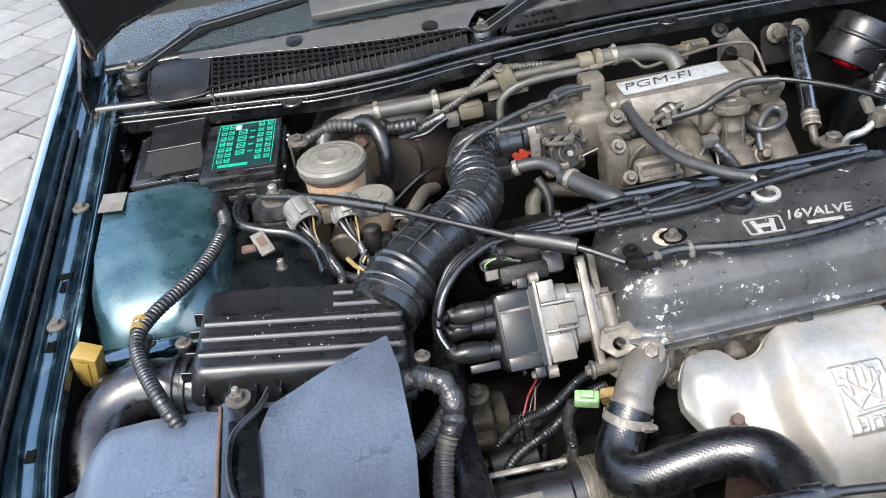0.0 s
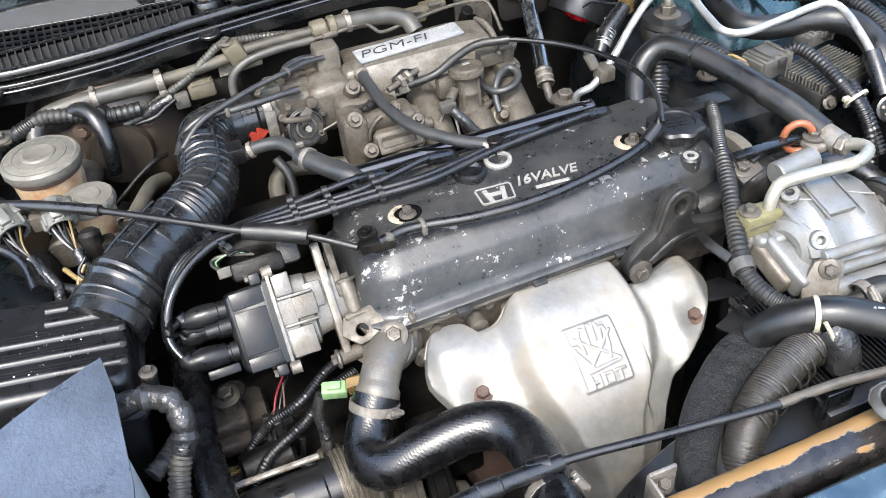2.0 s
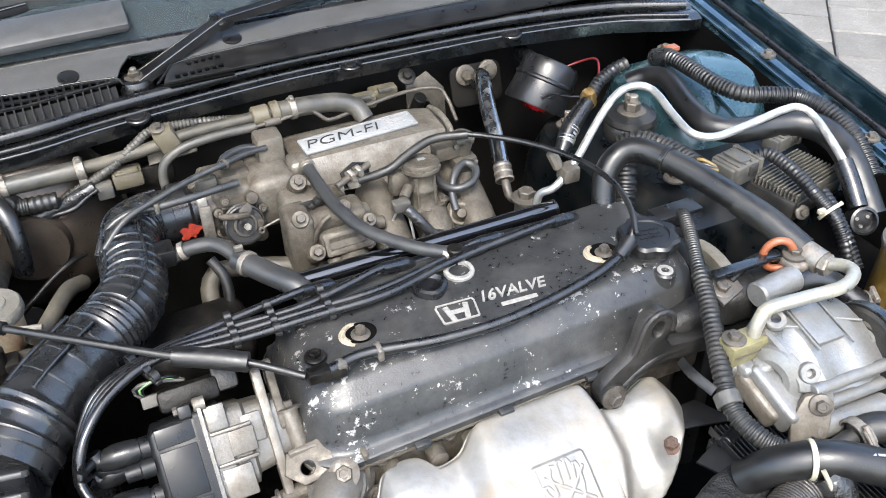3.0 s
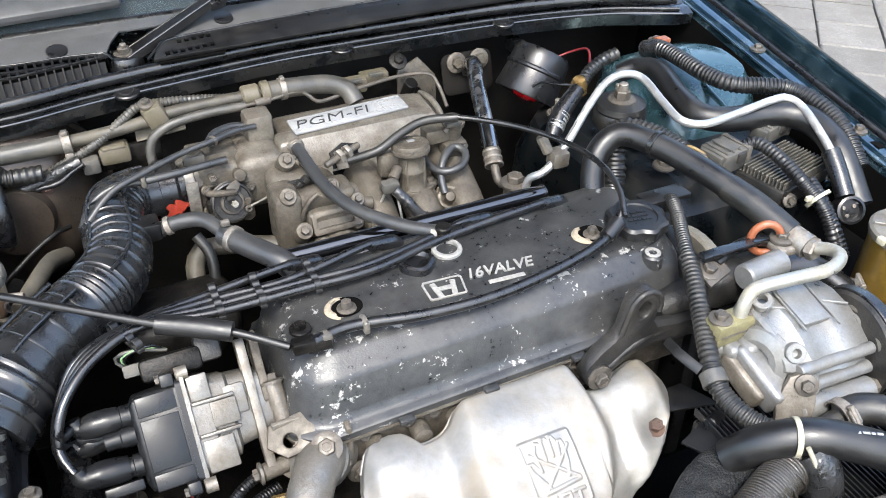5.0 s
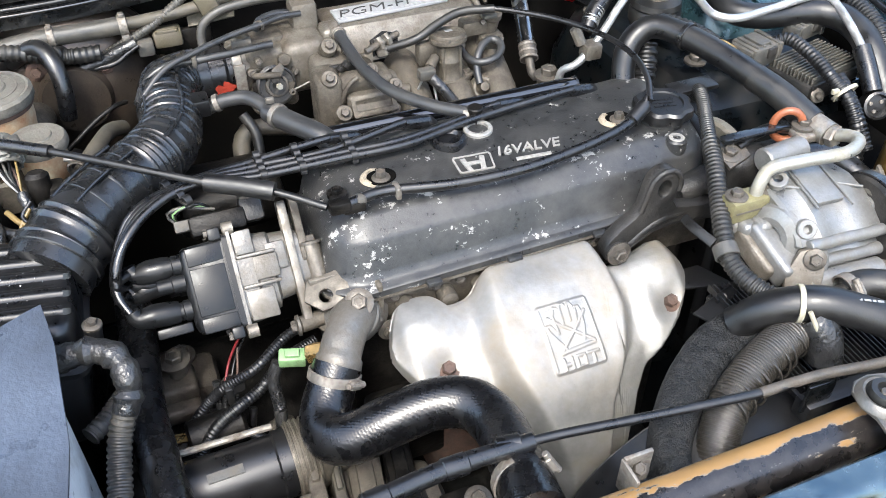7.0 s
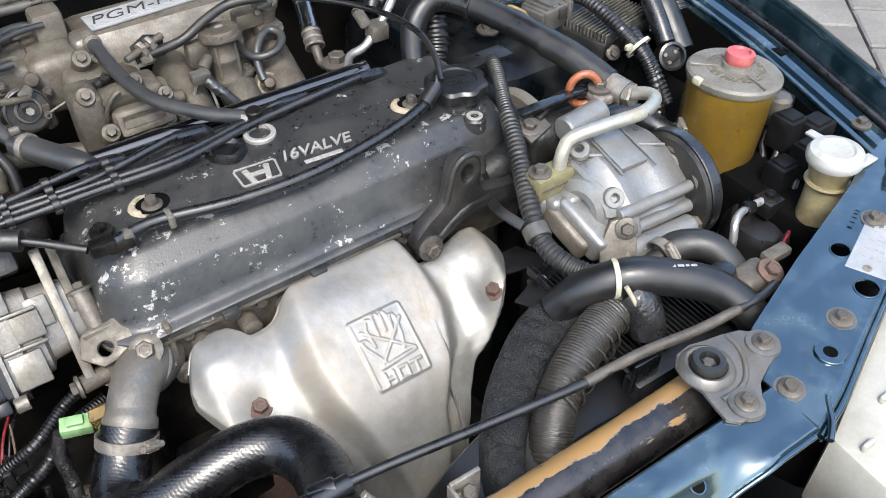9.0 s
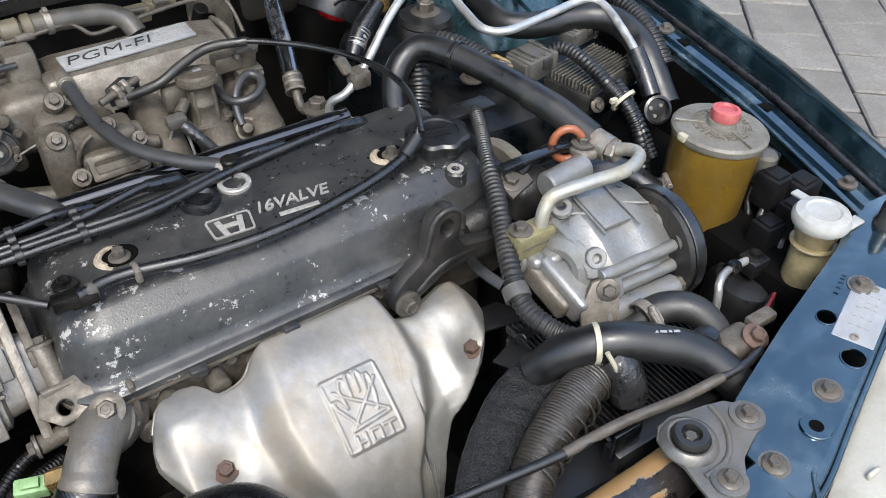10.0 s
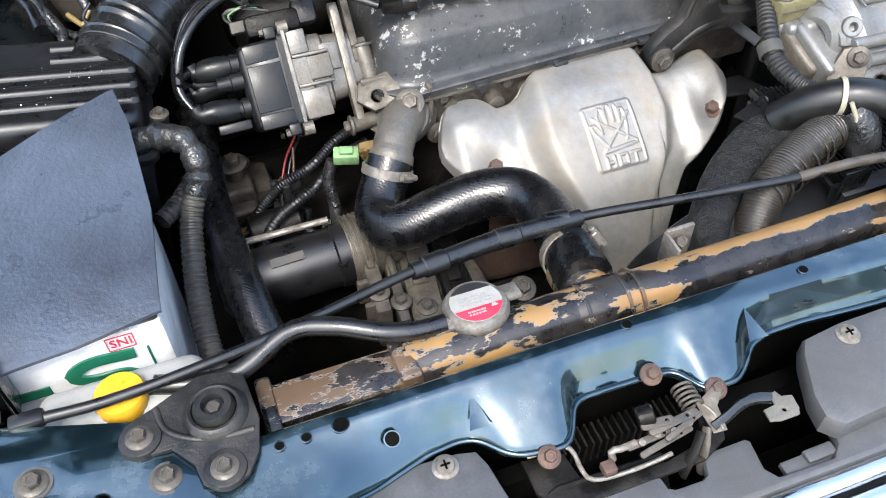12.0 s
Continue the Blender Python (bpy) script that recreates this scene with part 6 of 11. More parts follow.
def build_egr():
    root = thing("egr_valve", (0.486, 0.955, 0.85), "dusty grey exhaust recirculation valve with a round top", "valve")
    ax = aim((0.482, 0.945, 0.836), (0.0, 0.14, 0.99))
    part("lower_body", lathe([(0.010, -0.012), (0.0140, -0.008), (0.0150, 0.002), (0.0150, 0.016), (0.017, 0.018)], ax, 28), "dirtyalu", root)
    part("flange", plate([(-0.028, -0.006), (-0.020, -0.014), (0.0, -0.0205), (0.020, -0.014), (0.028, -0.006), (0.028, 0.006), (0.018, 0.016), (0.0, 0.0205), (-0.018, 0.016), (-0.028, 0.006)], 0.018, 0.025, (), 0.0015, ax), "dirtyalu", root)
    part("valve_body", lathe([(0.0185, 0.025), (0.0165, 0.030), (0.0158, 0.044), (0.0170, 0.046), (0.0170, 0.049), (0.0158, 0.051), (0.0160, 0.066), (0.0185, 0.070)], ax, 30), "dirtyalu", root)
    for a in (0.4, 2.6, 3.9, 5.4):
        part("body_rib", box((0.0165 * math.cos(a), 0.0165 * math.sin(a), 0.046), (0.004, 0.004, 0.042), 0.001, ax @ Matrix.Rotation(0, 4, "Z"), 1), "dirtyalu", root)
    part("diaphragm", lathe([(0.0205, 0.070), (0.0235, 0.072), (0.0240, 0.075), (0.0235, 0.077), (0.0225, 0.0775), (0.0225, 0.081), (0.0215, 0.083), (0.016, 0.0835), (0.015, 0.0828), (0, 0.0832)], ax, 36), "dirtyalu", root)
    part("label", box((0.002, 0.003, 0.0836), (0.009, 0.006, 0.0006), 0, ax, 1), "plate", root, "small pale label")
    for dx in (-0.023, 0.023):
        bolt(root, ax @ V(dx, 0, 0.025), (0, 0.14, 0.99), 0.0055, "steel")
    for a in (0.9, 2.5, 4.4, 5.6):
        bolt(root, ax @ V(0.0215 * math.cos(a), 0.0215 * math.sin(a), 0.076), (0, 0.14, 0.99), 0.0032, "dullsteel", False, "screw")
    part("ear", box((0.455, 0.962, 0.892), (0.026, 0.018, 0.030), 0.005), "dirtyalu", root)
    part("side_pipe", rod((0.462, 0.948, 0.892), (0.450, 0.936, 0.886), 0.0065, 12), "dirtyalu", root)
    bolt(root, (0.449, 0.935, 0.8855), (-0.6, -0.7, -0.3), 0.006, "steel", False)
    part("solenoid", lathe([(0.012, -0.02), (0.013, 0.0), (0.0150, 0.002), (0.0150, 0.008), (0.013, 0.010), (0, 0.011)], aim((0.552, 0.985, 0.912), (0.1, -0.1, 1)), 24), "dirtyalu", root)
    part("solenoid", box((0.528, 0.985, 0.905), (0.034, 0.022, 0.020), 0.004), "dirtyalu", root)
    part("solenoid", box((0.550, 0.978, 0.884), (0.032, 0.022, 0.022), 0.004), "dirtyalu", root)
    part("solenoid_cap", box((0.545, 0.972, 0.922), (0.020, 0.012, 0.006), 0.002), "greyplug", root)
    for p in ((0.560, 0.966, 0.890), (0.538, 0.966, 0.886), (0.536, 0.973, 0.914)):
        bolt(root, p, (0, -0.9, 0.4), 0.0038, "dullsteel", False, "screw")
    sn = thing("pressure_valve", (0.543, 0.94, 0.84), "small round dusty vacuum valve beside the manifold", "valve")
    part("drum", lathe([(0.008, -0.02), (0.0165, -0.008), (0.0185, -0.003), (0.0190, 0.0), (0.0170, 0.003), (0.0105, 0.006), (0.0085, 0.008), (0.006, 0.014), (0.0055, 0.020), (0, 0.021)], aim((0.522, 0.930, 0.844), (-0.25, -0.75, 0.6)), 28), "dirtyalu", sn)
    part("ridge", ring_mesh(aim((0.522, 0.930, 0.844), (-0.25, -0.75, 0.6)) @ Matrix.Translation((0, 0, 0.004)), 0.011, 0.0145, 0.003, 26), "dirtyalu", sn)
    part("arm", box((0.548, 0.935, 0.836), (0.04, 0.016, 0.018), 0.004), "dirtyalu", sn)
    hose("vacuum_hose", [(0.505, 0.972, 0.884), (0.508, 0.950, 0.880), (0.520, 0.934, 0.880), (0.541, 0.934, 0.884), (0.5535, 0.950, 0.890), (0.5460, 0.963, 0.894), (0.530, 0.956, 0.892), (0.518, 0.944, 0.882), (0.514, 0.934, 0.868), (0.514, 0.924, 0.856)], 0.0050, "greyhose", "short looped grey rubber vacuum hose", "hose", "vacuum hoses", 10, 0.005)


build_egr()

# fuel rail and fittings
rail = solo("fuel_rail", rod((0.285, 0.862, 0.868), (0.614, 0.860, 0.868), 0.0105, 24), "edgepaint", (0.285, 0.86, 0.86), "glossy black fuel rail behind the valve cover", "fuel rail")
part("end_ring", ring_mesh(aim((0.612, 0.860, 0.868), (1, 0, 0)), 0.006, 0.0112, 0.004), "blackpaint", rail)
hose("injector_conduit", [(0.30, 0.842, 0.862), (0.42, 0.838, 0.866), (0.52, 0.836, 0.868), (0.59, 0.835, 0.866)], 0.008, "rubber", "black injector wiring conduit beside the fuel rail", "conduit", "", 10, 0.02)
fn = thing("fuel_union", (0.60, 0.903, 0.845), "steel banjo fuel union with a hexagon bolt", "pipe union")
part("block", lathe([(0.014, -0.03), (0.014, 0.004), (0.010, 0.006), (0, 0.006)], aim((0.600, 0.903, 0.856)), 18), "dirtyalu", fn)
bolt(fn, (0.600, 0.903, 0.862), (0, 0, 1), 0.0105, "steel", True, "bolt", 0.010)
ft = thing("fuel_pipe", (0.605, 1.06, 0.85), "polished bent fuel pipe with a crimped hose end", "pipe")
part("tube", sweep([(0.652, 1.145, 0.900), (0.645, 1.118, 0.922), (0.634, 1.088, 0.931), (0.622, 1.055, 0.920), (0.606, 0.995, 0.893), (0.5955, 0.958, 0.875)], 0.0108, 18, 0.005), "chrome", ft)
part("ferrule", sweep([(0.597, 0.962, 0.877), (0.5925, 0.944, 0.865)], 0.0116, 18, 0.006), "dullsteel", ft)
for u in (0.1, 0.5, 0.9):
    part("crimp_ring", ring_mesh(aim(V(0.597, 0.962, 0.877).lerp(V(0.5925, 0.944, 0.865), u), (-0.2, -0.8, -0.55)), 0.0110, 0.0124, 0.003, 24), "steel", ft)
part("stub", sweep([(0.5925, 0.944, 0.865), (0.590, 0.925, 0.852), (0.596, 0.910, 0.855)], 0.0056, 12, 0.006), "dullsteel", ft)
pb = part("bracket", plate(rrect(-0.040, -0.035, 0.040, 0.024, 0.012), -0.002, 0.002, (), 0.0008, aim((0.655, 1.152, 0.898), (0, -1, 0.3), (1, 0, 0))), "fire", ft, "dusty steel mounting plate")
for x in (0.636, 0.672):
    bolt(pb, (x, 1.147, 0.912), (0, -1, 0.3), 0.0085, "dirtyalu")
hose("breather_hose", [(0.357, 1.018, 0.912), (0.357, 1.000, 0.912), (0.359, 0.97, 0.909), (0.364, 0.93, 0.904), (0.380, 0.88, 0.899), (0.412, 0.83, 0.900), (0.447, 0.793, 0.903)], 0.0074, "greyhose", "grey rubber breather hose from plenum to valve cover", "hose", "vacuum hoses", 14, 0.008)
tn = thing("breather_union", (0.45, 0.79, 0.895), "clamped breather union on the valve cover's rear edge", "union")
part("stub", rod((0.449, 0.792, 0.893), (0.449, 0.792, 0.912), 0.009, 14), "grime", tn)
part("clip", ring_mesh(aim((0.441, 0.800, 0.899), (0.5, -0.5, 0.05)), 0.008, 0.0105, 0.008), "steel", tn, "bright spring clip")
part("arm", box((0.462, 0.790, 0.902), (0.04, 0.012, 0.012), 0.004), "rubber", tn)

# vacuum pipes at the throttle body
hose("vacuum_pipe", [(0.318, 1.046, 0.932), (0.290, 1.040, 0.934), (0.262, 1.028, 0.934), (0.226, 1.018, 0.932), (0.180, 1.000, 0.928), (0.140, 0.985, 0.920), (0.108, 0.965, 0.900)], 0.0038, "greyhose", "grey vacuum pipe behind the throttle body", "pipe", "vacuum hoses", 12, 0.006)
vp = hose("vacuum_pipe", [(0.272, 1.012, 0.915), (0.250, 1.008, 0.916), (0.215, 1.002, 0.917), (0.180, 1.000, 0.917), (0.145, 1.005, 0.914), (0.118, 0.998, 0.903), (0.102, 0.972, 0.890)], 0.0046, "greyhose", "grey bent vacuum pipe over the intake hose", "pipe", "vacuum hoses", 12, 0.006)
part("clip", box((0.176, 1.000, 0.918), (0.006, 0.016, 0.013), 0.002), "greyplug", vp, "small grey clip")
vq = hose("vacuum_pipe", [(0.318, 1.058, 0.926), (0.292, 1.060, 0.930), (0.268, 1.050, 0.930), (0.258, 1.036, 0.926)], 0.0048, "greyhose", "short grey vacuum pipe at the plenum", "pipe", "vacuum hoses", 12, 0.006)
part("wire_clip", ring_mesh(aim((0.262, 1.030, 0.932), (1, 0.5, 0.1)), 0.0050, 0.0066, 0.004, 16), "dullsteel", vq, "bent wire clip")
bp = hose("bypass_hose", [(0.178, 0.953, 0.880), (0.200, 0.948, 0.888), (0.225, 0.935, 0.892), (0.243, 0.905, 0.888)], 0.0085, "greyhose", "grey rubber bypass hose from the intake hose", "hose", "coolant hoses", 14, 0.006)
part("end_clip", ring_mesh(aim((0.186, 0.951, 0.884), (1, -0.2, 0.3)), 0.0088, 0.0106, 0.006, 20), "steel", bp, "steel spring clip")
part("end_clip", ring_mesh(aim((0.179, 0.953, 0.8805), (1, -0.2, 0.3)), 0.0070, 0.0092, 0.004, 20), "dullsteel", bp, "steel ring")
bh = hose("bypass_hose", [(0.240, 0.908, 0.886), (0.262, 0.872, 0.886), (0.285, 0.838, 0.884), (0.300, 0.815, 0.868)], 0.0125, "greyhose", "grey rubber coolant bypass hose with a spring clip", "hose", "coolant hoses", 16, 0.006)
part("spring_clip", ring_mesh(aim((0.246, 0.897, 0.8865), (0.5, -0.8, 0)), 0.012, 0.0145, 0.007), "steel", bh, "steel spring clip")
part("clip_ear", box((0.243, 0.905, 0.902), (0.010, 0.006, 0.007), 0.0015), "steel", bh)
hose("heater_hose", [(0.205, 0.930, 0.795), (0.210, 0.965, 0.815), (0.230, 0.975, 0.825), (0.290, 0.955, 0.825), (0.345, 0.935, 0.820), (0.395, 0.925, 0.815)], 0.011, "tanpipe", "dusty tan heater hose under the throttle body", "hose", "coolant hoses", 14, 0.008)
hose("heater_hose", [(0.216, 0.955, 0.86), (0.226, 0.940, 0.84), (0.224, 0.925, 0.81), (0.214, 0.915, 0.785)], 0.0065, "dustyrubber", "thin dusty coolant hose under the throttle body", "hose", "coolant hoses", 10, 0.006)
solo("thermo_casting", box((0.175, 0.90, 0.79), (0.13, 0.09, 0.06), 0.02, None, 3), "grime", (0.175, 0.9, 0.76), "grimy coolant casting below the intake hose", "casting")


# ---- distributor and ignition leads ----
def build_distributor():
    root = thing("distributor", (0.16, 0.69, 0.80), "black capped distributor on a cast aluminium housing", "distributor")
    # turned about the engine's length: local -y is the upper front face
    L = Matrix.Translation((0, 0.714, 0.815)) @ Matrix.Rotation(radians(-41), 4, "X")

    def sect(x, y0, y1, z0, z1, r, n=4):
        return [L @ V(x, a, b) for a, b in rrect(y0, z0, y1, z1, r, n)]

    def block(name, c, s, bev, mat, parent, label=""):
        return part(name, box(c, s, bev, L), mat, parent, label)
    cap = part("cap", loft([sect(0.1045, -0.034, 0.034, -0.032, 0.038, 0.010, 3), sect(0.1075, -0.039, 0.038, -0.038, 0.044, 0.007, 3), sect(0.1100, -0.0405, 0.040, -0.0400, 0.0455, 0.006, 3), sect(0.1475, -0.0420, 0.042, -0.0420, 0.0475, 0.005, 3)]), "capblack", root)
    block("face_panel", (0.1285, -0.0412, 0.0), (0.0335, 0.0030, 0.0465), 0.0009, "capblack", cap)
    block("face_step", (0.1290, -0.0410, -0.0330), (0.0350, 0.0034, 0.0150), 0.0012, "capblack", cap)
    block("face_step", (0.1290, -0.0406, 0.0350), (0.0350, 0.0028, 0.0180), 0.0012, "capblack", cap)
    block("corner_lug", (0.1420, -0.0390, 0.0520), (0.0120, 0.0120, 0.0120), 0.002, "capblack", cap)
    block("corner_lug", (0.1420, -0.0450, -0.0460), (0.0120, 0.0120, 0.0120), 0.002, "capblack", cap)
    part("rim", loft([sect(0.1475, -0.0440, 0.044, -0.0450, 0.0505, 0.006), sect(0.1525, -0.0440, 0.044, -0.0450, 0.0505, 0.006)]), "capblack", root)
    hs = part("housing", loft([sect(0.1525, -0.0455, 0.046, -0.0540, 0.0570, 0.008), sect(0.1560, -0.0455, 0.046, -0.0540, 0.0570, 0.008), sect(0.1565, -0.0405, 0.042, -0.0430, 0.0500, 0.012), sect(0.1720, -0.0400, 0.042, -0.0410, 0.0480, 0.012), sect(0.1745, -0.0365, 0.040, -0.0370, 0.0450, 0.012),
                               sect(0.1900, -0.0350, 0.040, -0.0340, 0.0440, 0.012), sect(0.1930, -0.0310, 0.036, -0.0270, 0.0420, 0.012), sect(0.2080, -0.0300, 0.036, -0.0250, 0.0410, 0.012), sect(0.2260, -0.0280, 0.034, -0.0230, 0.0380, 0.012)]), "brightalu", root, "bright cast aluminium housing with brown stains")
    for b0, b1, x0, x1, a in ((0.026, 0.050, 0.157, 0.176, -0.0415), (-0.002, 0.022, 0.158, 0.196, -0.0390), (-0.040, -0.010, 0.158, 0.186, -0.0405), (0.004, 0.032, 0.180, 0.206, -0.0345)):
        block("cast_pad", ((x0 + x1) / 2, a + 0.0012, (b0 + b1) / 2), (x1 - x0, 0.004, b1 - b0), 0.0018, "brightalu", hs)
    for b in (0.024, -0.006):
        block("cast_rib", (0.176, -0.0400, b), (0.038, 0.0060, 0.0036), 0.0015, "brightalu", hs)
    for a, b in ((-0.0450, -0.0480), (-0.0390, 0.0545), (0.040, -0.048), (0.040, 0.0545)):
        part("lug", lathe([(0.0068, 0), (0.0068, 0.010), (0.0055, 0.011), (0, 0.011)], L @ aim((0.161, a, b), (-1, 0, 0)), 14), "alu", hs)
        bolt(hs, L @ V(0.1375, a, b), (-1, 0, 0), 0.0044, "steel", False)
    # two slotted mounting ears standing across the housing
    slot = [rrect(-0.0034, 0.040, 0.0034, 0.058, 0.003)]
    part("mount_plate", plate(rrect(-0.0085, -0.062, 0.0085, 0.070, 0.006), -0.0045, 0.0045, slot, 0.0015, L @ aim((0.2120, -0.0270, 0.0), (1, 0.0, 0.0), (0, 1, 0))), "alu", hs)
    part("mount_plate", plate(rrect(-0.0080, 0.000, 0.0080, 0.070, 0.006), -0.0040, 0.0040, (), 0.0015, L @ aim((0.2250, -0.0220, 0.004), (1, 0.0, 0.0), (0, 1, 0))), "dirtyalu", hs)
    part("ear_foot", rod(L @ V(0.2020, -0.0290, -0.0560), L @ V(0.2330, -0.0260, -0.0540), 0.0085, 14), "dirtyalu", hs, "brownish spacer")
    bolt(hs, L @ V(0.2000, -0.0290, -0.0560), (-1, 0, 0), 0.0062, "steel")
    part("post", rod(L @ V(0.2320, -0.0240, 0.0220), L @ V(0.2340, -0.0240, -0.0160), 0.0095, 16), "alu", hs)
    bolt(hs, L @ V(0.2320, -0.0240, 0.0225), L.to_3x3() @ V(0, 0, 1), 0.0070, "steel")
    # towers on the cap's end, one of them open
    for a, b, r, length in ((-0.0260, 0.0310, 0.0105, 0.018), (-0.0300, 0.0135, 0.0090, 0.026), (-0.0280, -0.0135, 0.0105, 0.016), (0.0060, 0.0100, 0.0100, 0.018)):
        part("tower", lathe([(r, 0), (r, length * 0.45), (r * 0.86, length * 0.5), (r * 0.86, length), (r * 0.55, length), (r * 0.5, length * 0.6)], L @ aim((0.1060, a, b), (-1, 0, 0)), 20), "capblack", cap)
    block("vent", (0.086, -0.0280, -0.0300), (0.034, 0.010, 0.010), 0.002, "capblack", cap)
    # condenser, plug and clipped wires behind the cap
    block("rear_case", (0.1500, 0.000, 0.0640), (0.056, 0.046, 0.022), 0.005, "grime", root, "oily rear casting")
    block("rear_lug", (0.1850, -0.006, 0.0700), (0.024, 0.026, 0.026), 0.005, "castiron", root)
    bolt(root, L @ V(0.1850, -0.010, 0.0840), (0, 0.5, 0.8), 0.0065, "dullsteel")
    block("wire_plug", (0.1180, -0.002, 0.0680), (0.020, 0.016, 0.012), 0.002, "greyplug", root)
    for k in range(4):
        part("loose_wire", sweep([L @ V(0.112, -0.004 + 0.003 * k, 0.070), L @ V(0.104 + 0.003 * k, -0.010, 0.082), L @ V(0.118 + 0.006 * k, -0.012, 0.086), L @ V(0.150, -0.008 + 0.003 * k, 0.078)], 0.0016, 8, 0.005), ("greyplug", "rubber", "greenplug", "rubber")[k], root)


build_distributor()


def build_leads():
    """Four plug leads and the coil lead, each with its boot."""
    ends = [(0.600, 0.800, 0.896), (0.510, 0.806, 0.894), (0.400, 0.812, 0.892), (0.315, 0.818, 0.888)]
    offs = [0.764, 0.776, 0.788, 0.800]
    caps = [((0.096, 0.716, 0.854), (0.062, 0.720, 0.852)), ((0.092, 0.726, 0.830), (0.060, 0.726, 0.834)), ((0.094, 0.684, 0.824), (0.056, 0.684, 0.828)), ((0.090, 0.726, 0.830), (0.056, 0.722, 0.826))]
    for i, (e, y, (c0, c1)) in enumerate(zip(ends, offs, caps)):
        z = 0.903 - 0.002 * i
        k = i * 0.0075
        pts = [e, (e[0] - 0.03, e[1] - 0.006, e[2] + 0.010)] + [(x, y + (0.02 if x > 0.4 else 0.0) * (1 if i < 2 else 0.6), z) for x in (0.45, 0.36, 0.28, 0.20) if x < e[0] - 0.05] + [(0.135 - k * 0.3, 0.768 + k * 0.6, z + 0.004), (0.088 - k * 0.6, 0.748 + k * 0.5, z - 0.002), (0.058 - k * 0.5, 0.722 + k * 0.3, 0.885 - k), (0.046 - k * 0.2, 0.705, 0.862 - k), (c1[0] - 0.004, c1[1], c1[2] + 0.004)]
        lead = hose("ignition_lead", pts, 0.0044, "rubber", "black ignition lead from distributor to spark plug", "cable", "ignition leads", 10, 0.007)
        part("boot", sweep([V(*c1) + V(-0.004, 0.004, 0.008), c1, V(*c1).lerp(V(*c0), 0.5), c0], lambda u: 0.0066 + 0.0054 * min(1, u * 2.2) - 0.0012 * max(0.0, u - 0.75) * 4, 16, 0.003), "capblack", lead, "black rubber boot")
        part("plug_boot", sweep([V(*e) + V(0.004, 0.002, -0.010), e, V(*e) + V(-0.03, -0.006, 0.009)], lambda u: 0.009 - 0.003 * u, 12, 0.005), "rubber", lead, "black rubber boot")
    for x, y in ((0.245, 0.782), (0.205, 0.782), (0.118, 0.766), (0.30, 0.782)):
        d = (1, 0, 0) if x > 0.15 else (1, 0.5, 0)
        m = aim((x, y, 0.899), (0, 0, 1), d)
        bm = box((0, 0, 0), (0.007, 0.050, 0.004), 0.001, m)
        for j in range(4):
            ring_mesh(m @ Matrix.Translation((-0.0035, -0.018 + j * 0.012, 0.004)) @ Matrix.Rotation(radians(90), 4, "Y"), 0.0042, 0.0058, 0.007, 12, bm)
        solo("lead_comb", bm, "plastic2", (x, y, 0.895), "black plastic comb holding the ignition leads", "cable clip", "lead combs")


build_leads()

# throttle cable: along the front of the cover, and the loop over the engine
tc = hose("throttle_cable", [(0.268, 0.688, 0.902), (0.309, 0.694, 0.903), (0.383, 0.681, 0.902), (0.460, 0.677, 0.904), (0.550, 0.688, 0.910), (0.600, 0.703, 0.917), (0.620, 0.716, 0.930)], 0.0055, "rubber", "black throttle cable clipped along the valve cover", "cable", "cables", 12, 0.008)
part("ferrule", sweep([(0.592, 0.700, 0.915), (0.612, 0.709, 0.924)], 0.0085, 12, 0.006), "plastic", tc)
part("clip", box((0.322, 0.692, 0.902), (0.006, 0.016, 0.014), 0.002), "steel", tc, "bright steel clip")
part("end_block", box((0.262, 0.689, 0.902), (0.022, 0.014, 0.013), 0.003), "grime", tc)
part("ferrule", box((0.284, 0.690, 0.902), (0.010, 0.012, 0.012), 0.003), "greyplug", tc)
hose("throttle_cable", [(0.617, 0.707, 0.930), (0.628, 0.735, 0.942), (0.638, 0.785, 0.944), (0.630, 0.845, 0.942), (0.598, 0.905, 0.940), (0.545, 0.957, 0.938), (0.505, 0.970, 0.936)], 0.0034, "rubber", "thin black cable looping over the engine", "cable", "cables", 10, 0.008)
sl = hose("cable_end", [(0.545, 0.957, 0.938), (0.505, 0.970, 0.935), (0.470, 0.965, 0.926), (0.440, 0.960, 0.914), (0.402, 0.975, 0.900)], 0.0055, "dustyrubber", "dusty sleeved cable end at the plenum", "cable", "cables", 10, 0.008)
part("nut", rod((0.408, 0.972, 0.901), (0.396, 0.978, 0.897), 0.008, 6), "steel", sl)
hose("clutch_cable", [(-0.139, 0.943, 0.918), (-0.075, 0.905, 0.926), (-0.001, 0.855, 0.928), (0.061, 0.810, 0.926), (0.147, 0.752, 0.918), (0.205, 0.722, 0.912), (0.250, 0.690, 0.903)], 0.0038, "satinrubber", "thin black cable crossing the intake hose", "cable", "cables", 10, 0.01)
solo("cable_sleeve", sweep([(0.147, 0.752, 0.918), (0.176, 0.737, 0.916), (0.207, 0.721, 0.912)], 0.0095, 14, 0.006), "satinrubber", (0.147, 0.752, 0.91), "thick dark rubber sleeve on a cable", "cable sleeve")
solo("cable_sleeve", sweep([(-0.10, 0.921, 0.922), (-0.05, 0.888, 0.927), (0.012, 0.846, 0.928)], 0.0065, 12, 0.006), "rubber", (-0.1, 0.92, 0.92), "thin black rubber sleeve on a cable", "cable sleeve")


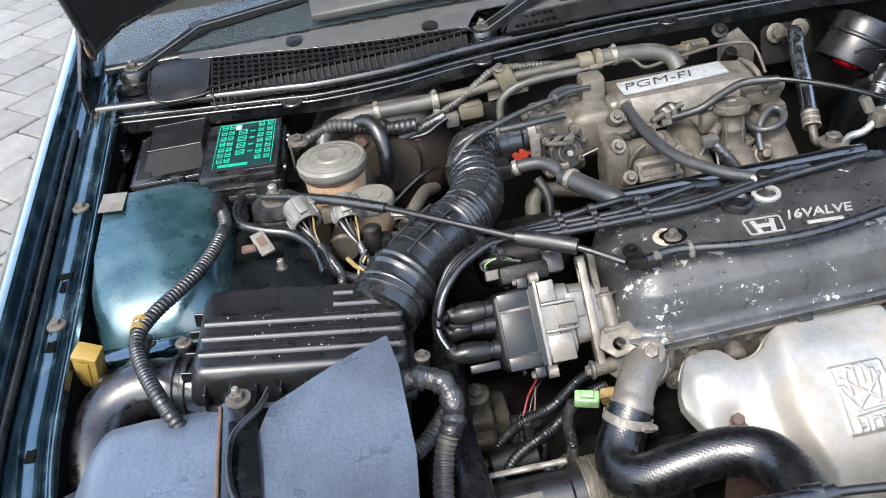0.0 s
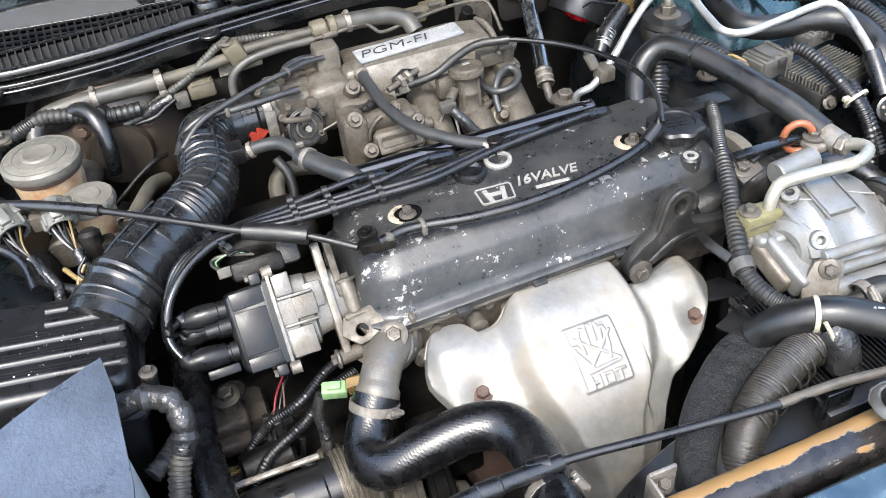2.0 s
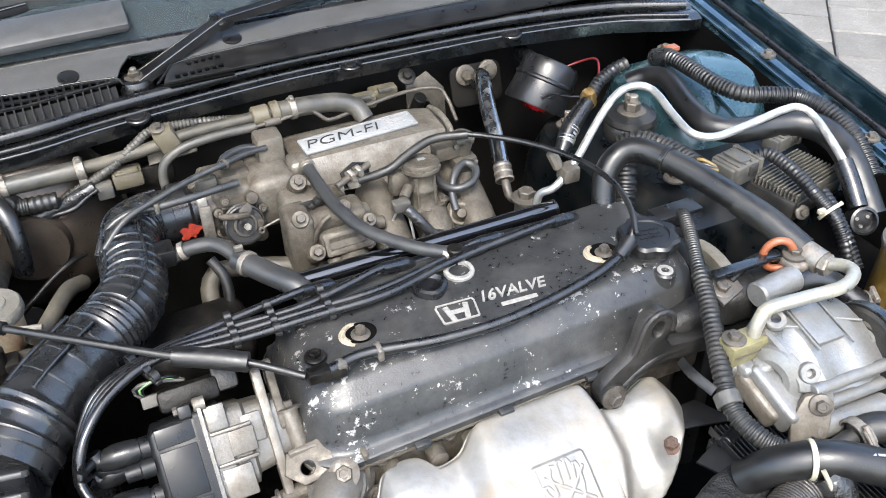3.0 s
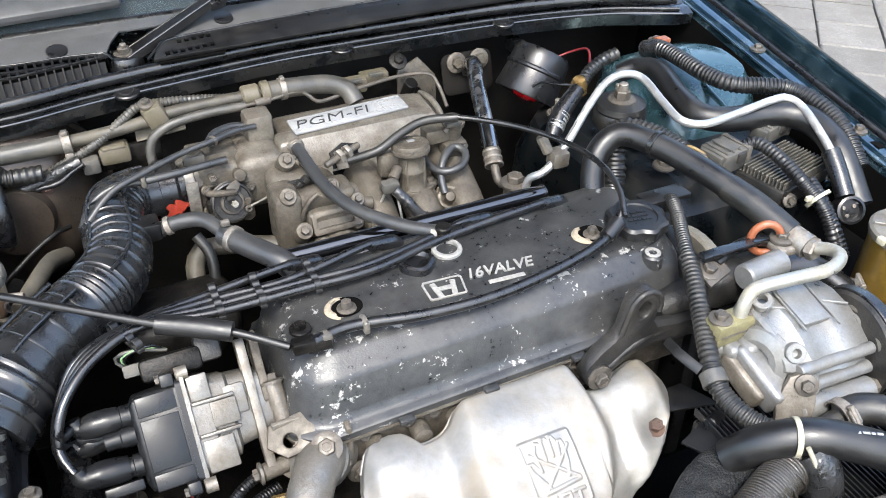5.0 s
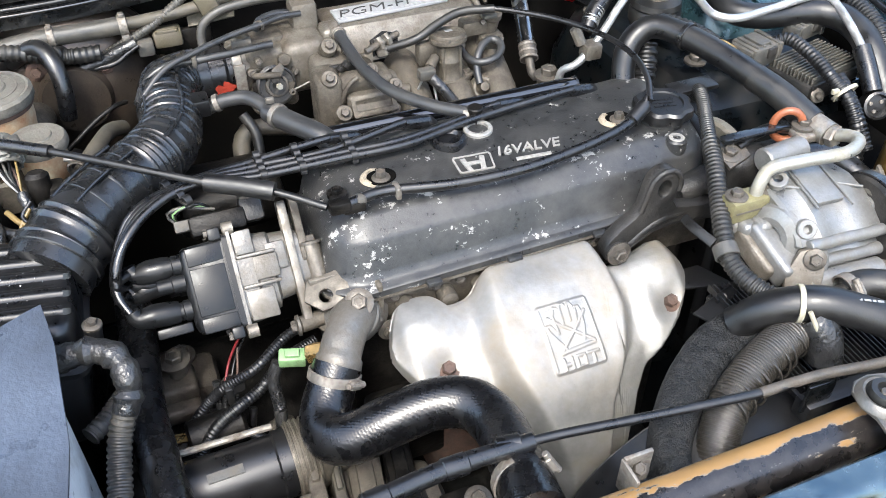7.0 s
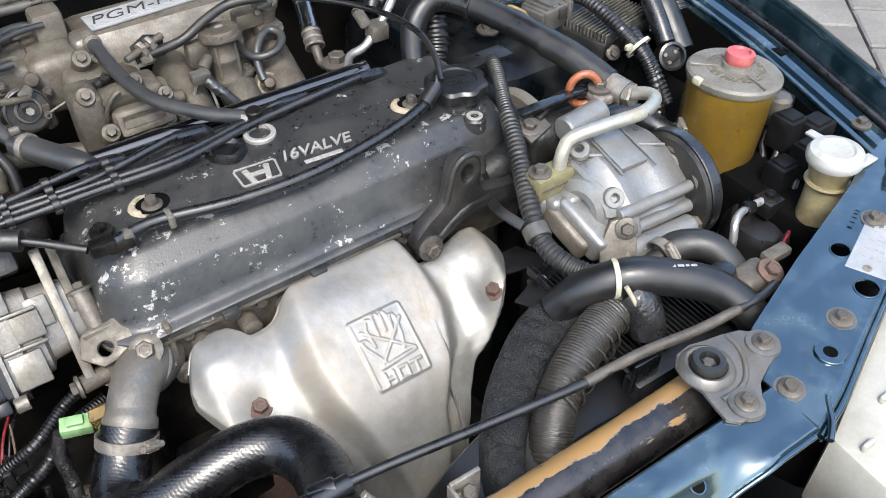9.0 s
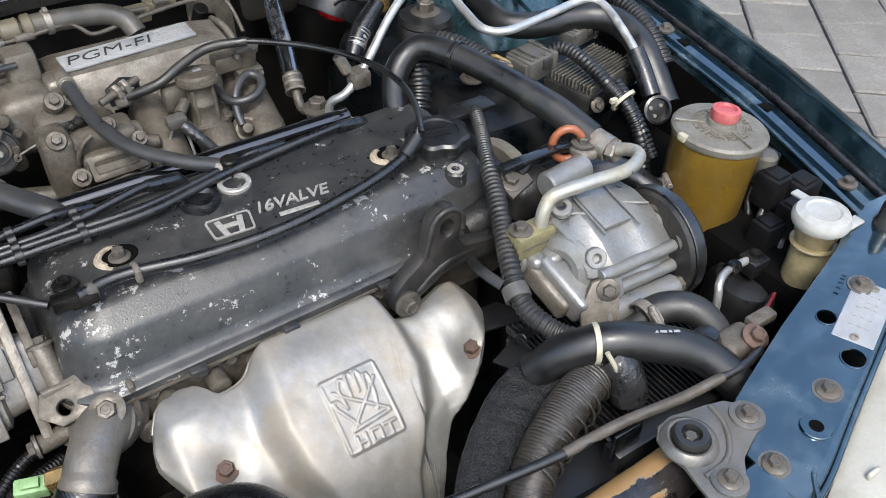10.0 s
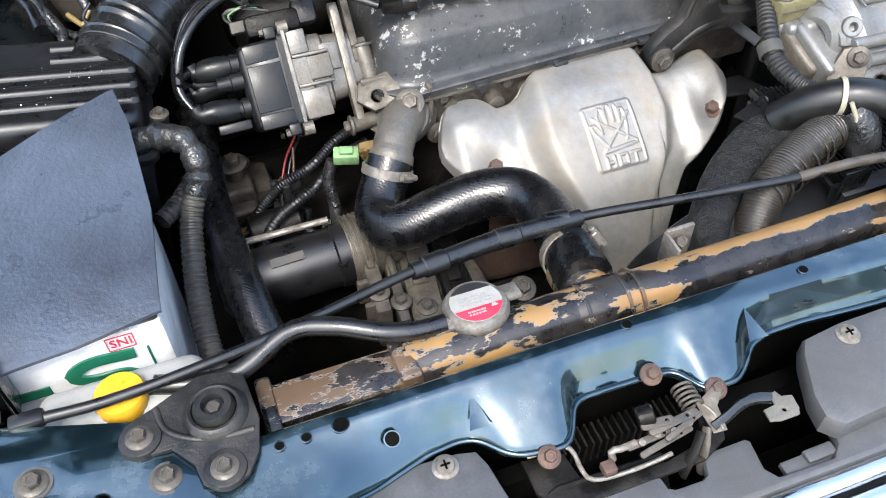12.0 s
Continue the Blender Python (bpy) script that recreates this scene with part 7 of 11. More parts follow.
# ---- coolant outlet and radiator hose ----
def build_thermostat():
    root = thing("thermostat_housing", (0.24, 0.63, 0.78), "bare aluminium coolant outlet elbow with bolts", "coolant outlet")
    part("flange", plate([(-0.034, -0.012), (-0.015, -0.026), (0.020, -0.026), (0.034, -0.006), (0.022, 0.022), (-0.016, 0.022)], -0.006, 0.006, (), 0.002, aim((0.252, 0.650, 0.795), (-0.35, -0.8, 0.35), (1, -0.3, 0))), "alu", root)
    part("elbow", sweep([(0.268, 0.660, 0.785), (0.258, 0.646, 0.796), (0.245, 0.628, 0.800), (0.232, 0.608, 0.796), (0.223, 0.593, 0.788), (0.217, 0.583, 0.780)], lambda u: 0.0285 - 0.0075 * min(1, u * 1.9) ** 0.7 + (0.002 if 0.80 < u < 0.88 else 0.0), 26, 0.003), "brightalu", root)
    part("shoulder", lathe([(0.026, -0.02), (0.029, -0.008), (0.028, 0.004), (0.021, 0.012), (0.010, 0.015), (0, 0.0155)], aim((0.254, 0.645, 0.797), (-0.25, -0.45, 0.85)), 26), "brightalu", root)
    part("bolt_boss", lathe([(0.0125, -0.02), (0.0125, 0.004), (0.011, 0.006), (0, 0.006)], aim((0.262, 0.642, 0.812), (-0.2, -0.6, 0.8)), 18), "alu", root)
    bolt(root, (0.2605, 0.638, 0.818), (-0.2, -0.6, 0.8), 0.0085, "steel")
    part("rib", box((0.284, 0.646, 0.800), (0.006, 0.012, 0.060), 0.002, Matrix()), "dirtyalu", root)
    bolt(root, (0.290, 0.638, 0.768), (0, -1, 0.1), 0.007, "steel")
    part("bracket", plate([(-0.026, -0.004), (-0.012, -0.020), (0.012, -0.020), (0.034, 0.006), (0.026, 0.016), (-0.018, 0.014)], -0.004, 0.004, [circle(-0.004, -0.006, 0.0068)], 0.0015, aim((0.236, 0.664, 0.822), (-0.15, -0.55, 0.82), (1, 0.1, 0))), "dirtyalu", root)
    part("bracket_web", box((0.245, 0.672, 0.828), (0.052, 0.006, 0.010), 0.002), "alu", root)
    part("neck_ring", ring_mesh(aim((0.2215, 0.591, 0.786), (0.014, 0.018, 0.02)), 0.0205, 0.0232, 0.004), "alu", root)
    part("sensor", rod((0.216, 0.613, 0.792), (0.200, 0.620, 0.786), 0.010, 6), "brass", root, "brass sender")
    plug = thing("green_plug", (0.186, 0.630, 0.772), "dusty pale green electrical plug on a brass sender", "connector")
    part("plug_body", box((0, 0, 0), (0.027, 0.015, 0.014), 0.002, aim((0.186, 0.629, 0.777), (0, -0.2, 1), (1, -0.35, 0.25))), "greenplug", plug)
    part("latch", box((0, 0, 0.009), (0.014, 0.009, 0.004), 0.001, aim((0.186, 0.629, 0.777), (0, -0.2, 1), (1, -0.35, 0.25))), "greenplug", plug)
    part("boot", sweep([(0.172, 0.635, 0.770), (0.164, 0.630, 0.752), (0.164, 0.615, 0.725)], 0.0065, 10, 0.006), "tape", plug)
    hz = hose("radiator_hose", [(0.223, 0.593, 0.790), (0.209, 0.577, 0.773), (0.197, 0.556, 0.763), (0.197, 0.534, 0.763), (0.215, 0.519, 0.771), (0.250, 0.515, 0.784), (0.290, 0.512, 0.793), (0.321, 0.497, 0.797), (0.333, 0.465, 0.800), (0.328, 0.425, 0.812), (0.320, 0.385, 0.826), (0.316, 0.355, 0.832)], 0.0240, "weave", "glossy black rubber radiator hose in an S-bend", "radiator hose", "coolant hoses", 28, 0.005)
    clamp(hz, (0.217, 0.586, 0.783), (0.014, 0.016, 0.03), 0.0246, 0.010, "steel", (0.6, -1, 0.2))
    clamp(hz, (0.3205, 0.390, 0.822), (0.006, 0.033, -0.012), 0.0246, 0.011, "steel", (1, 0, 0.6))


build_thermostat()


# ---- starter and low wiring ----
def build_starter():
    root = thing("starter_motor", (0.12, 0.56, 0.60), "black starter motor with a pale label, below the hoses", "starter motor")
    ax = aim((0.048, 0.560, 0.705), (1, 0.03, 0.0))
    part("body", lathe([(0.026, 0), (0.031, 0.006), (0.032, 0.02), (0.032, 0.098), (0.034, 0.100), (0.034, 0.112)], ax, 28), "plastic", root)
    part("end_cap", lathe([(0.037, 0.112), (0.038, 0.118), (0.036, 0.138), (0.028, 0.15), (0.025, 0.165)], ax, 28), "dirtyalu", root)
    for k in range(5):
        part("cap_rib", ring_mesh(ax @ Matrix.Translation((0, 0, 0.114 + k * 0.005)), 0.036, 0.0395, 0.0022, 28), "dirtyalu", root)
    part("solenoid_drum", lathe([(0.016, 0), (0.019, 0.003), (0.019, 0.055), (0.015, 0.058), (0, 0.06)], aim((0.070, 0.625, 0.705), (1, 0.06, 0.02)), 24), "grime", root)
    part("terminal", rod((0.070, 0.624, 0.712), (0.056, 0.622, 0.716), 0.005, 6), "brass", root)
    part("rear_cap", lathe([(0.020, -0.022), (0.030, -0.016), (0.031, -0.001)], ax, 28), "alu", root)
    m = aim((0.098, 0.5490, 0.7365), (0, -0.34, 0.94), (1, 0.03, 0))
    part("label", box((0, 0, 0), (0.034, 0.009, 0.001), 0, m, 1), "greyplug", root, "worn grey data label")
    part("through_bolt", rod((0.038, 0.588, 0.735), (0.150, 0.588, 0.735), 0.0036, 10), "steel", root)
    al = thing("alternator", (0.27, 0.50, 0.60), "dusty aluminium alternator under the radiator hose", "alternator")
    ax = aim((0.235, 0.505, 0.625), (1, 0, 0.1))
    part("case", lathe([(0.03, 0), (0.052, 0.006), (0.055, 0.02), (0.055, 0.05), (0.05, 0.06), (0.03, 0.066)], ax, 28, None, lambda a, i: 1 + 0.02 * math.cos(12 * a)), "dirtyalu", al)
    part("stator", lathe([(0.057, 0.022), (0.058, 0.026), (0.058, 0.042), (0.057, 0.046)], ax, 28), "grime", al)
    part("brush_holder", box((0.30, 0.47, 0.675), (0.035, 0.03, 0.03), 0.005), "grime", al)
    bolt(al, (0.318, 0.465, 0.69), (0, -0.3, 1), 0.008, "steel")


build_starter()


def build_bell_housing():
    """Dusty flanges of the gearbox bell beside the starter."""
    root = thing("bell_housing", (0.21, 0.53, 0.60), "dusty ribbed aluminium bell housing flanges beside the starter", "engine casting")
    for x, y, z, w, d, h, tl, mt in ((0.176, 0.530, 0.690, 0.016, 0.130, 0.060, -4, "dirtyalu"), (0.196, 0.520, 0.684, 0.012, 0.130, 0.050, -6, "tanpipe"), (0.222, 0.510, 0.672, 0.034, 0.120, 0.050, -8, "dirtyalu"), (0.256, 0.500, 0.668, 0.028, 0.110, 0.060, -8, "grime")):
        m = Matrix.Translation((x, y, z)) @ Matrix.Rotation(radians(tl), 4, "Z")
        fl = part("flange", box((0, 0, 0), (w, d, h), 0.004, m), mt, root)
        bolt(fl, m @ V(0, -d * 0.32, h / 2 + 0.001), (0, 0, 1), 0.0062, "dullsteel")
        part("web", box((0, d * 0.18, h / 2), (w * 0.5, d * 0.5, 0.008), 0.002, m), mt, fl)
    for k in range(4):
        part("rib", box((0.164, 0.480 + 0.030 * k, 0.702), (0.016, 0.007, 0.032), 0.002), "dirtyalu", root)


build_bell_housing()
hose("wiring_conduit", [(0.236, 0.675, 0.772), (0.212, 0.670, 0.776), (0.185, 0.662, 0.773), (0.150, 0.640, 0.765), (0.118, 0.645, 0.745), (0.095, 0.650, 0.72), (0.065, 0.640, 0.69)], 0.0055, "plastic2", "thin corrugated black wiring conduit", "conduit", "conduits", 12, 0.0012, 0.0007, 0.0032)
hose("wiring_conduit", [(0.065, 0.66, 0.66), (0.095, 0.665, 0.695), (0.12, 0.66, 0.735), (0.125, 0.655, 0.742)], 0.0055, "greyconduit", "dusty corrugated wiring conduit", "conduit", "conduits", 12, 0.0012, 0.0007, 0.0032)
hose("taped_wire", [(0.164, 0.612, 0.725), (0.160, 0.60, 0.70), (0.150, 0.60, 0.675), (0.12, 0.615, 0.665), (0.09, 0.63, 0.675), (0.06, 0.635, 0.67)], 0.006, "tape", "bundle of taped black wires over the gearbox", "wiring", "wiring", 10, 0.006)
hose("taped_wire", [(0.11, 0.66, 0.74), (0.108, 0.645, 0.70), (0.115, 0.64, 0.67), (0.13, 0.64, 0.665), (0.14, 0.655, 0.69)], 0.0045, "tape", "looped black wires over the gearbox", "wiring", "wiring", 10, 0.006)
for k, mt in ((0, "redwire"), (0.006, "rubber")):
    hose("thin_wire", [(0.118 + k, 0.650, 0.745), (0.128 + k, 0.664, 0.762), (0.142 + k, 0.668, 0.785), (0.150 + k, 0.672, 0.80)], 0.0014, mt, "thin red wire under the distributor" if mt == "redwire" else "thin black wire under the distributor", "wire", "wiring", 6, 0.006)


# ---- battery and its neighbours ----
def sheet(outline, heights, material, name, at, label, category, thick=0.003):
    """A thin curved sheet: a triangulated outline whose heights follow a function of the plan."""
    xs = [p[0] for p in outline]
    ys = [p[1] for p in outline]
    bm = bmesh.new()
    f = bm.faces.new([bm.verts.new((x, y, 0)) for x, y in outline])
    for ax, lo, hi in ((0, min(xs), max(xs)), (1, min(ys), max(ys))):
        n = 14
        for i in range(1, n):
            co, no = [0, 0, 0], [0, 0, 0]
            co[ax], no[ax] = lo + (hi - lo) * i / n, 1
            bmesh.ops.bisect_plane(bm, geom=bm.verts[:] + bm.edges[:] + bm.faces[:], plane_co=co, plane_no=no)
    for v in bm.verts:
        v.co.z = heights(v.co.x, v.co.y)
    g = bmesh.ops.extrude_face_region(bm, geom=bm.faces[:])
    bmesh.ops.translate(bm, verts=[v for v in g["geom"] if isinstance(v, bmesh.types.BMVert)], vec=(0, 0, -thick))
    return solo(name, bm, material, at, label, category)


def build_battery():
    root = thing("battery", (-0.155, 0.49, 0.66), "white car battery with green print, under grey vinyl sheets", "car battery")
    part("case", box((-0.155, 0.487, 0.77), (0.29, 0.172, 0.21), 0.006), "whitecase", root)
    part("top", box((-0.155, 0.487, 0.880), (0.286, 0.166, 0.014), 0.004), "plastic2", root)
    m = aim((-0.155, 0.4005, 0.80), (0, -1, 0), (1, 0, 0))
    bm = bmesh.new()
    # broad strokes of a printed word
    for path in (((0.118, 0.050), (0.085, 0.052), (0.070, 0.042), (0.082, 0.032), (0.105, 0.030), (0.112, 0.020), (0.098, 0.010), (0.062, 0.010)),):
        sweep([m @ V(a, b, 0.0) for a, b in path], 0.0055, 8, 0.004, bm, flat=1.0)
    for y in (0.012, 0.034):
        box((0.030, y, 0), (0.045, 0.010, 0.0016), 0.0004, m, 1, bm)
    box((0.128, 0.03, 0), (0.0016, 0.045, 0.001), 0, m, 1, bm)
    for v in bm.verts:
        v.co.y = min(max(v.co.y, 0.3990), 0.4012)
    part("print", bm, "greenband", root, "broad dark green print")
    frame_mark = plate(rrect(-0.010, -0.0075, 0.010, 0.0075, 0.001), 0.0, 0.0006, [rrect(-0.0092, -0.0067, 0.0092, 0.0067, 0.0008)], 0.0001, m @ Matrix.Translation((0.112, 0.066, 0.0004)))
    letters("SNI", 0.010, m @ Matrix.Translation((0.112, 0.066, 0.0005)), 0.0004, frame_mark, fit=(0.015, 0.0085))
    part("stamp", frame_mark, "redprint", root, "small red framed stamp")
    part("stamp", bars(m @ Matrix.Translation((-0.075, 0.052, 0.0004)), 1, 0.045, 0.010, None, 9), "redprint", root, "red print that cannot be read")
    part("level_marks", bars(m @ Matrix.Translation((0.100, 0.079, 0.0004)), 1, 0.05, 0.004, None, 12), "greyprint", root)
    hold = thing("battery_clamp", (-0.155, 0.50, 0.80), "black steel battery clamp with rusty edges and nuts", "battery clamp")
    bar = part("bar", plate([(-0.1760, 0.605), (-0.1440, 0.605), (-0.1400, 0.560), (-0.1300, 0.440), (-0.1270, 0.408), (-0.1680, 0.412), (-0.1725, 0.500)], 0.8945, 0.8990, [], 0.0012), "blackpaint", hold)
    part("raised_strip", plate([(-0.1700, 0.575), (-0.1600, 0.575), (-0.1560, 0.470), (-0.1660, 0.470)], 0.8990, 0.9030, (), 0.0015), "blackpaint", bar)
    part("pressed_panel", plate([(-0.1610, 0.462), (-0.1380, 0.460), (-0.1360, 0.430), (-0.1600, 0.434)], 0.8990, 0.9020, [[(-0.1560, 0.456), (-0.1440, 0.455), (-0.1430, 0.440), (-0.1550, 0.441)]], 0.0008), "blackpaint", bar)
    part("lip", sweep([(-0.1765, 0.600, 0.8990), (-0.1735, 0.510, 0.9000), (-0.1690, 0.412, 0.8990)], 0.0020, 8, 0.01), "rust", hold, "rusty edge")
    part("foot", plate([(-0.1690, 0.412), (-0.1250, 0.408), (-0.1225, 0.378), (-0.1670, 0.382)], 0.8950, 0.8990, (), 0.0012), "blackpaint", hold)
    part("front_leg", plate([(-0.0225, -0.048), (0.0215, -0.046), (0.0225, 0.010), (-0.0225, 0.010)], -0.0015, 0.0015, (), 0.0008, aim((-0.1450, 0.3795, 0.888), (0, -1, 0.12), (1, -0.06, 0))), "blackpaint", hold)
    for x, mt in ((-0.1672, "rust"), (-0.1225, "blackpaint")):
        part("leg_flange", box((x, 0.388, 0.870), (0.0030, 0.020, 0.054), 0.0012), mt, hold)
    for x, y, z in ((-0.1595, 0.6060, 0.8990), (-0.1473, 0.3963, 0.8990)):
        part("washer", lathe([(0.0125, 0), (0.0125, 0.0016), (0, 0.0016)], aim((x, y, z)), 24), "dullsteel", hold)
        bolt(hold, (x, y, z + 0.0016), (0, 0, 1), 0.0070, "steel", False, "nut")
        part("stud", rod((x, y, z - 0.03), (x, y, z + 0.015), 0.0035, 10), "steel", hold)
    part("rear_tab", plate([(-0.1760, 0.625), (-0.1430, 0.625), (-0.1440, 0.590), (-0.1760, 0.590)], 0.8900, 0.8940, (), 0.001), "grime", hold)
    part("strap", sweep([(-0.128, 0.605, 0.905), (-0.1375, 0.580, 0.907), (-0.1610, 0.547, 0.907), (-0.1580, 0.490, 0.906), (-0.1350, 0.447, 0.904), (-0.1290, 0.420, 0.903), (-0.1280, 0.400, 0.898)], 0.0034, 8, 0.006), "rubber", hold)
    hr = lambda x, y: 0.894 + 0.05 * max(0, (y - 0.52)) * max(0, min(1, (x + 0.15) / 0.13)) * 2.6 - 0.9 * max(0, 0.435 - y) ** 1.5 - 3.0 * max(0, x + 0.012) ** 2 + 0.002 * noise.noise((x * 14, y * 14, 0))
    sheet([(-0.128, 0.386), (-0.07, 0.391), (-0.008, 0.400), (0.0, 0.50), (-0.003, 0.60), (-0.010, 0.643), (-0.05, 0.630), (-0.09, 0.612), (-0.130, 0.592), (-0.141, 0.56), (-0.142, 0.50), (-0.132, 0.45)], hr, "vinyl", "battery_cover_sheet", (-0.06, 0.5, 0.89), "blue-grey vinyl sheet lying on a battery, one corner lifted", "cover sheet")
    hl = lambda x, y: 0.897 - 0.9 * max(0, 0.44 - y) ** 1.5 - 1.2 * max(0, -0.285 - x) ** 1.2 - 1.1 * max(0, y - 0.585) ** 1.3 + 0.002 * noise.noise((x * 14, y * 14, 3))
    sheet([(-0.312, 0.385), (-0.25, 0.384), (-0.178, 0.386), (-0.176, 0.50), (-0.178, 0.600), (-0.20, 0.612), (-0.25, 0.618), (-0.292, 0.610), (-0.308, 0.55), (-0.314, 0.46)], hl, "vinyl", "battery_cover_sheet", (-0.25, 0.5, 0.89), "blue-grey vinyl sheet on the outer half of a battery", "cover sheet")
    solo("battery_tray", box((-0.155, 0.487, 0.645), (0.31, 0.20, 0.03), 0.006), "blackpaint", (-0.155, 0.487, 0.63), "black steel battery tray", "tray")


build_battery()
hose("battery_cable", [(-0.010, 0.620, 0.864), (0.004, 0.618, 0.868), (0.022, 0.614, 0.869), (0.036, 0.604, 0.866), (0.0415, 0.590, 0.856), (0.039, 0.580, 0.842), (0.032, 0.571, 0.830)], lambda u: 0.0118 + 0.0011 * math.sin(31 * u) + 0.0009 * math.sin(53 * u + 1), "tape", "thick battery cable wrapped in crinkled black tape", "cable", "battery cables", 18, 0.003)
hose("battery_conduit", [(0.034, 0.574, 0.834), (0.0235, 0.560, 0.815), (0.016, 0.535, 0.795), (0.011, 0.500, 0.780), (0.009, 0.459, 0.765), (0.012, 0.42, 0.745)], 0.0108, "greyconduit", "grey-brown corrugated battery cable conduit", "conduit", "conduits", 18, 0.0016, 0.0012, 0.0048)
hose("battery_conduit", [(-0.006, 0.596, 0.785), (0.010, 0.610, 0.786), (0.026, 0.632, 0.786), (0.040, 0.660, 0.780)], 0.0095, "greyconduit", "grey corrugated conduit passing under a taped cable", "conduit", "conduits", 16, 0.0016, 0.0010, 0.0044)
hose("lower_hose", [(0.047, 0.775, 0.770), (0.046, 0.700, 0.772), (0.042, 0.625, 0.768), (0.046, 0.560, 0.764), (0.052, 0.500, 0.758), (0.060, 0.44, 0.74)], 0.0190, "weave", "wide woven black rubber hose beside the battery", "hose", "coolant hoses", 22, 0.006)
for dx in (0.0, 0.012):
    hose("battery_lead", [(-0.305 + dx, 0.555, 0.87), (-0.325 + dx, 0.535, 0.875), (-0.332 + dx, 0.50, 0.86), (-0.33 + dx, 0.46, 0.80)], 0.006, "dustyrubber", "grey rubber battery lead beside the wing", "cable", "battery cables", 10, 0.006)
sn = hose("intake_snorkel", [(-0.205, 0.680, 0.850), (-0.245, 0.690, 0.858), (-0.285, 0.692, 0.858), (-0.315, 0.670, 0.848), (-0.325, 0.62, 0.832), (-0.318, 0.56, 0.80), (-0.31, 0.50, 0.76)], 0.031, "gloss", "glossy black plastic intake snorkel bend", "intake duct", "", 24, 0.006)
for p in ((-0.222, 0.686, 0.855), (-0.234, 0.689, 0.857)):
    part("ridge", ring_mesh(aim(p, (-1, 0.2, 0.1)), 0.030, 0.034, 0.006), "plastic", sn)


def build_reservoir():
    root = thing("coolant_bottle", (-0.05, 0.36, 0.76), "white coolant bottle with a yellow cap beside the battery", "coolant bottle")
    part("bottle", box((-0.050, 0.365, 0.80), (0.122, 0.048, 0.106), 0.014, None, 4), "white", root)
    part("cap", lathe([(0.0175, 0), (0.0188, 0.003), (0.0188, 0.013), (0.0172, 0.016), (0.011, 0.0165), (0, 0.0155)], aim((-0.050, 0.360, 0.846)), 40, None, lambda a, i: 1 + (0.02 * math.cos(20 * a) if i in (1, 2) else 0)), "yellow", root, "yellow screw cap")
    part("spout", rod((-0.032, 0.362, 0.852), (-0.02, 0.361, 0.856), 0.006, 10), "plastic", root)


build_reservoir()


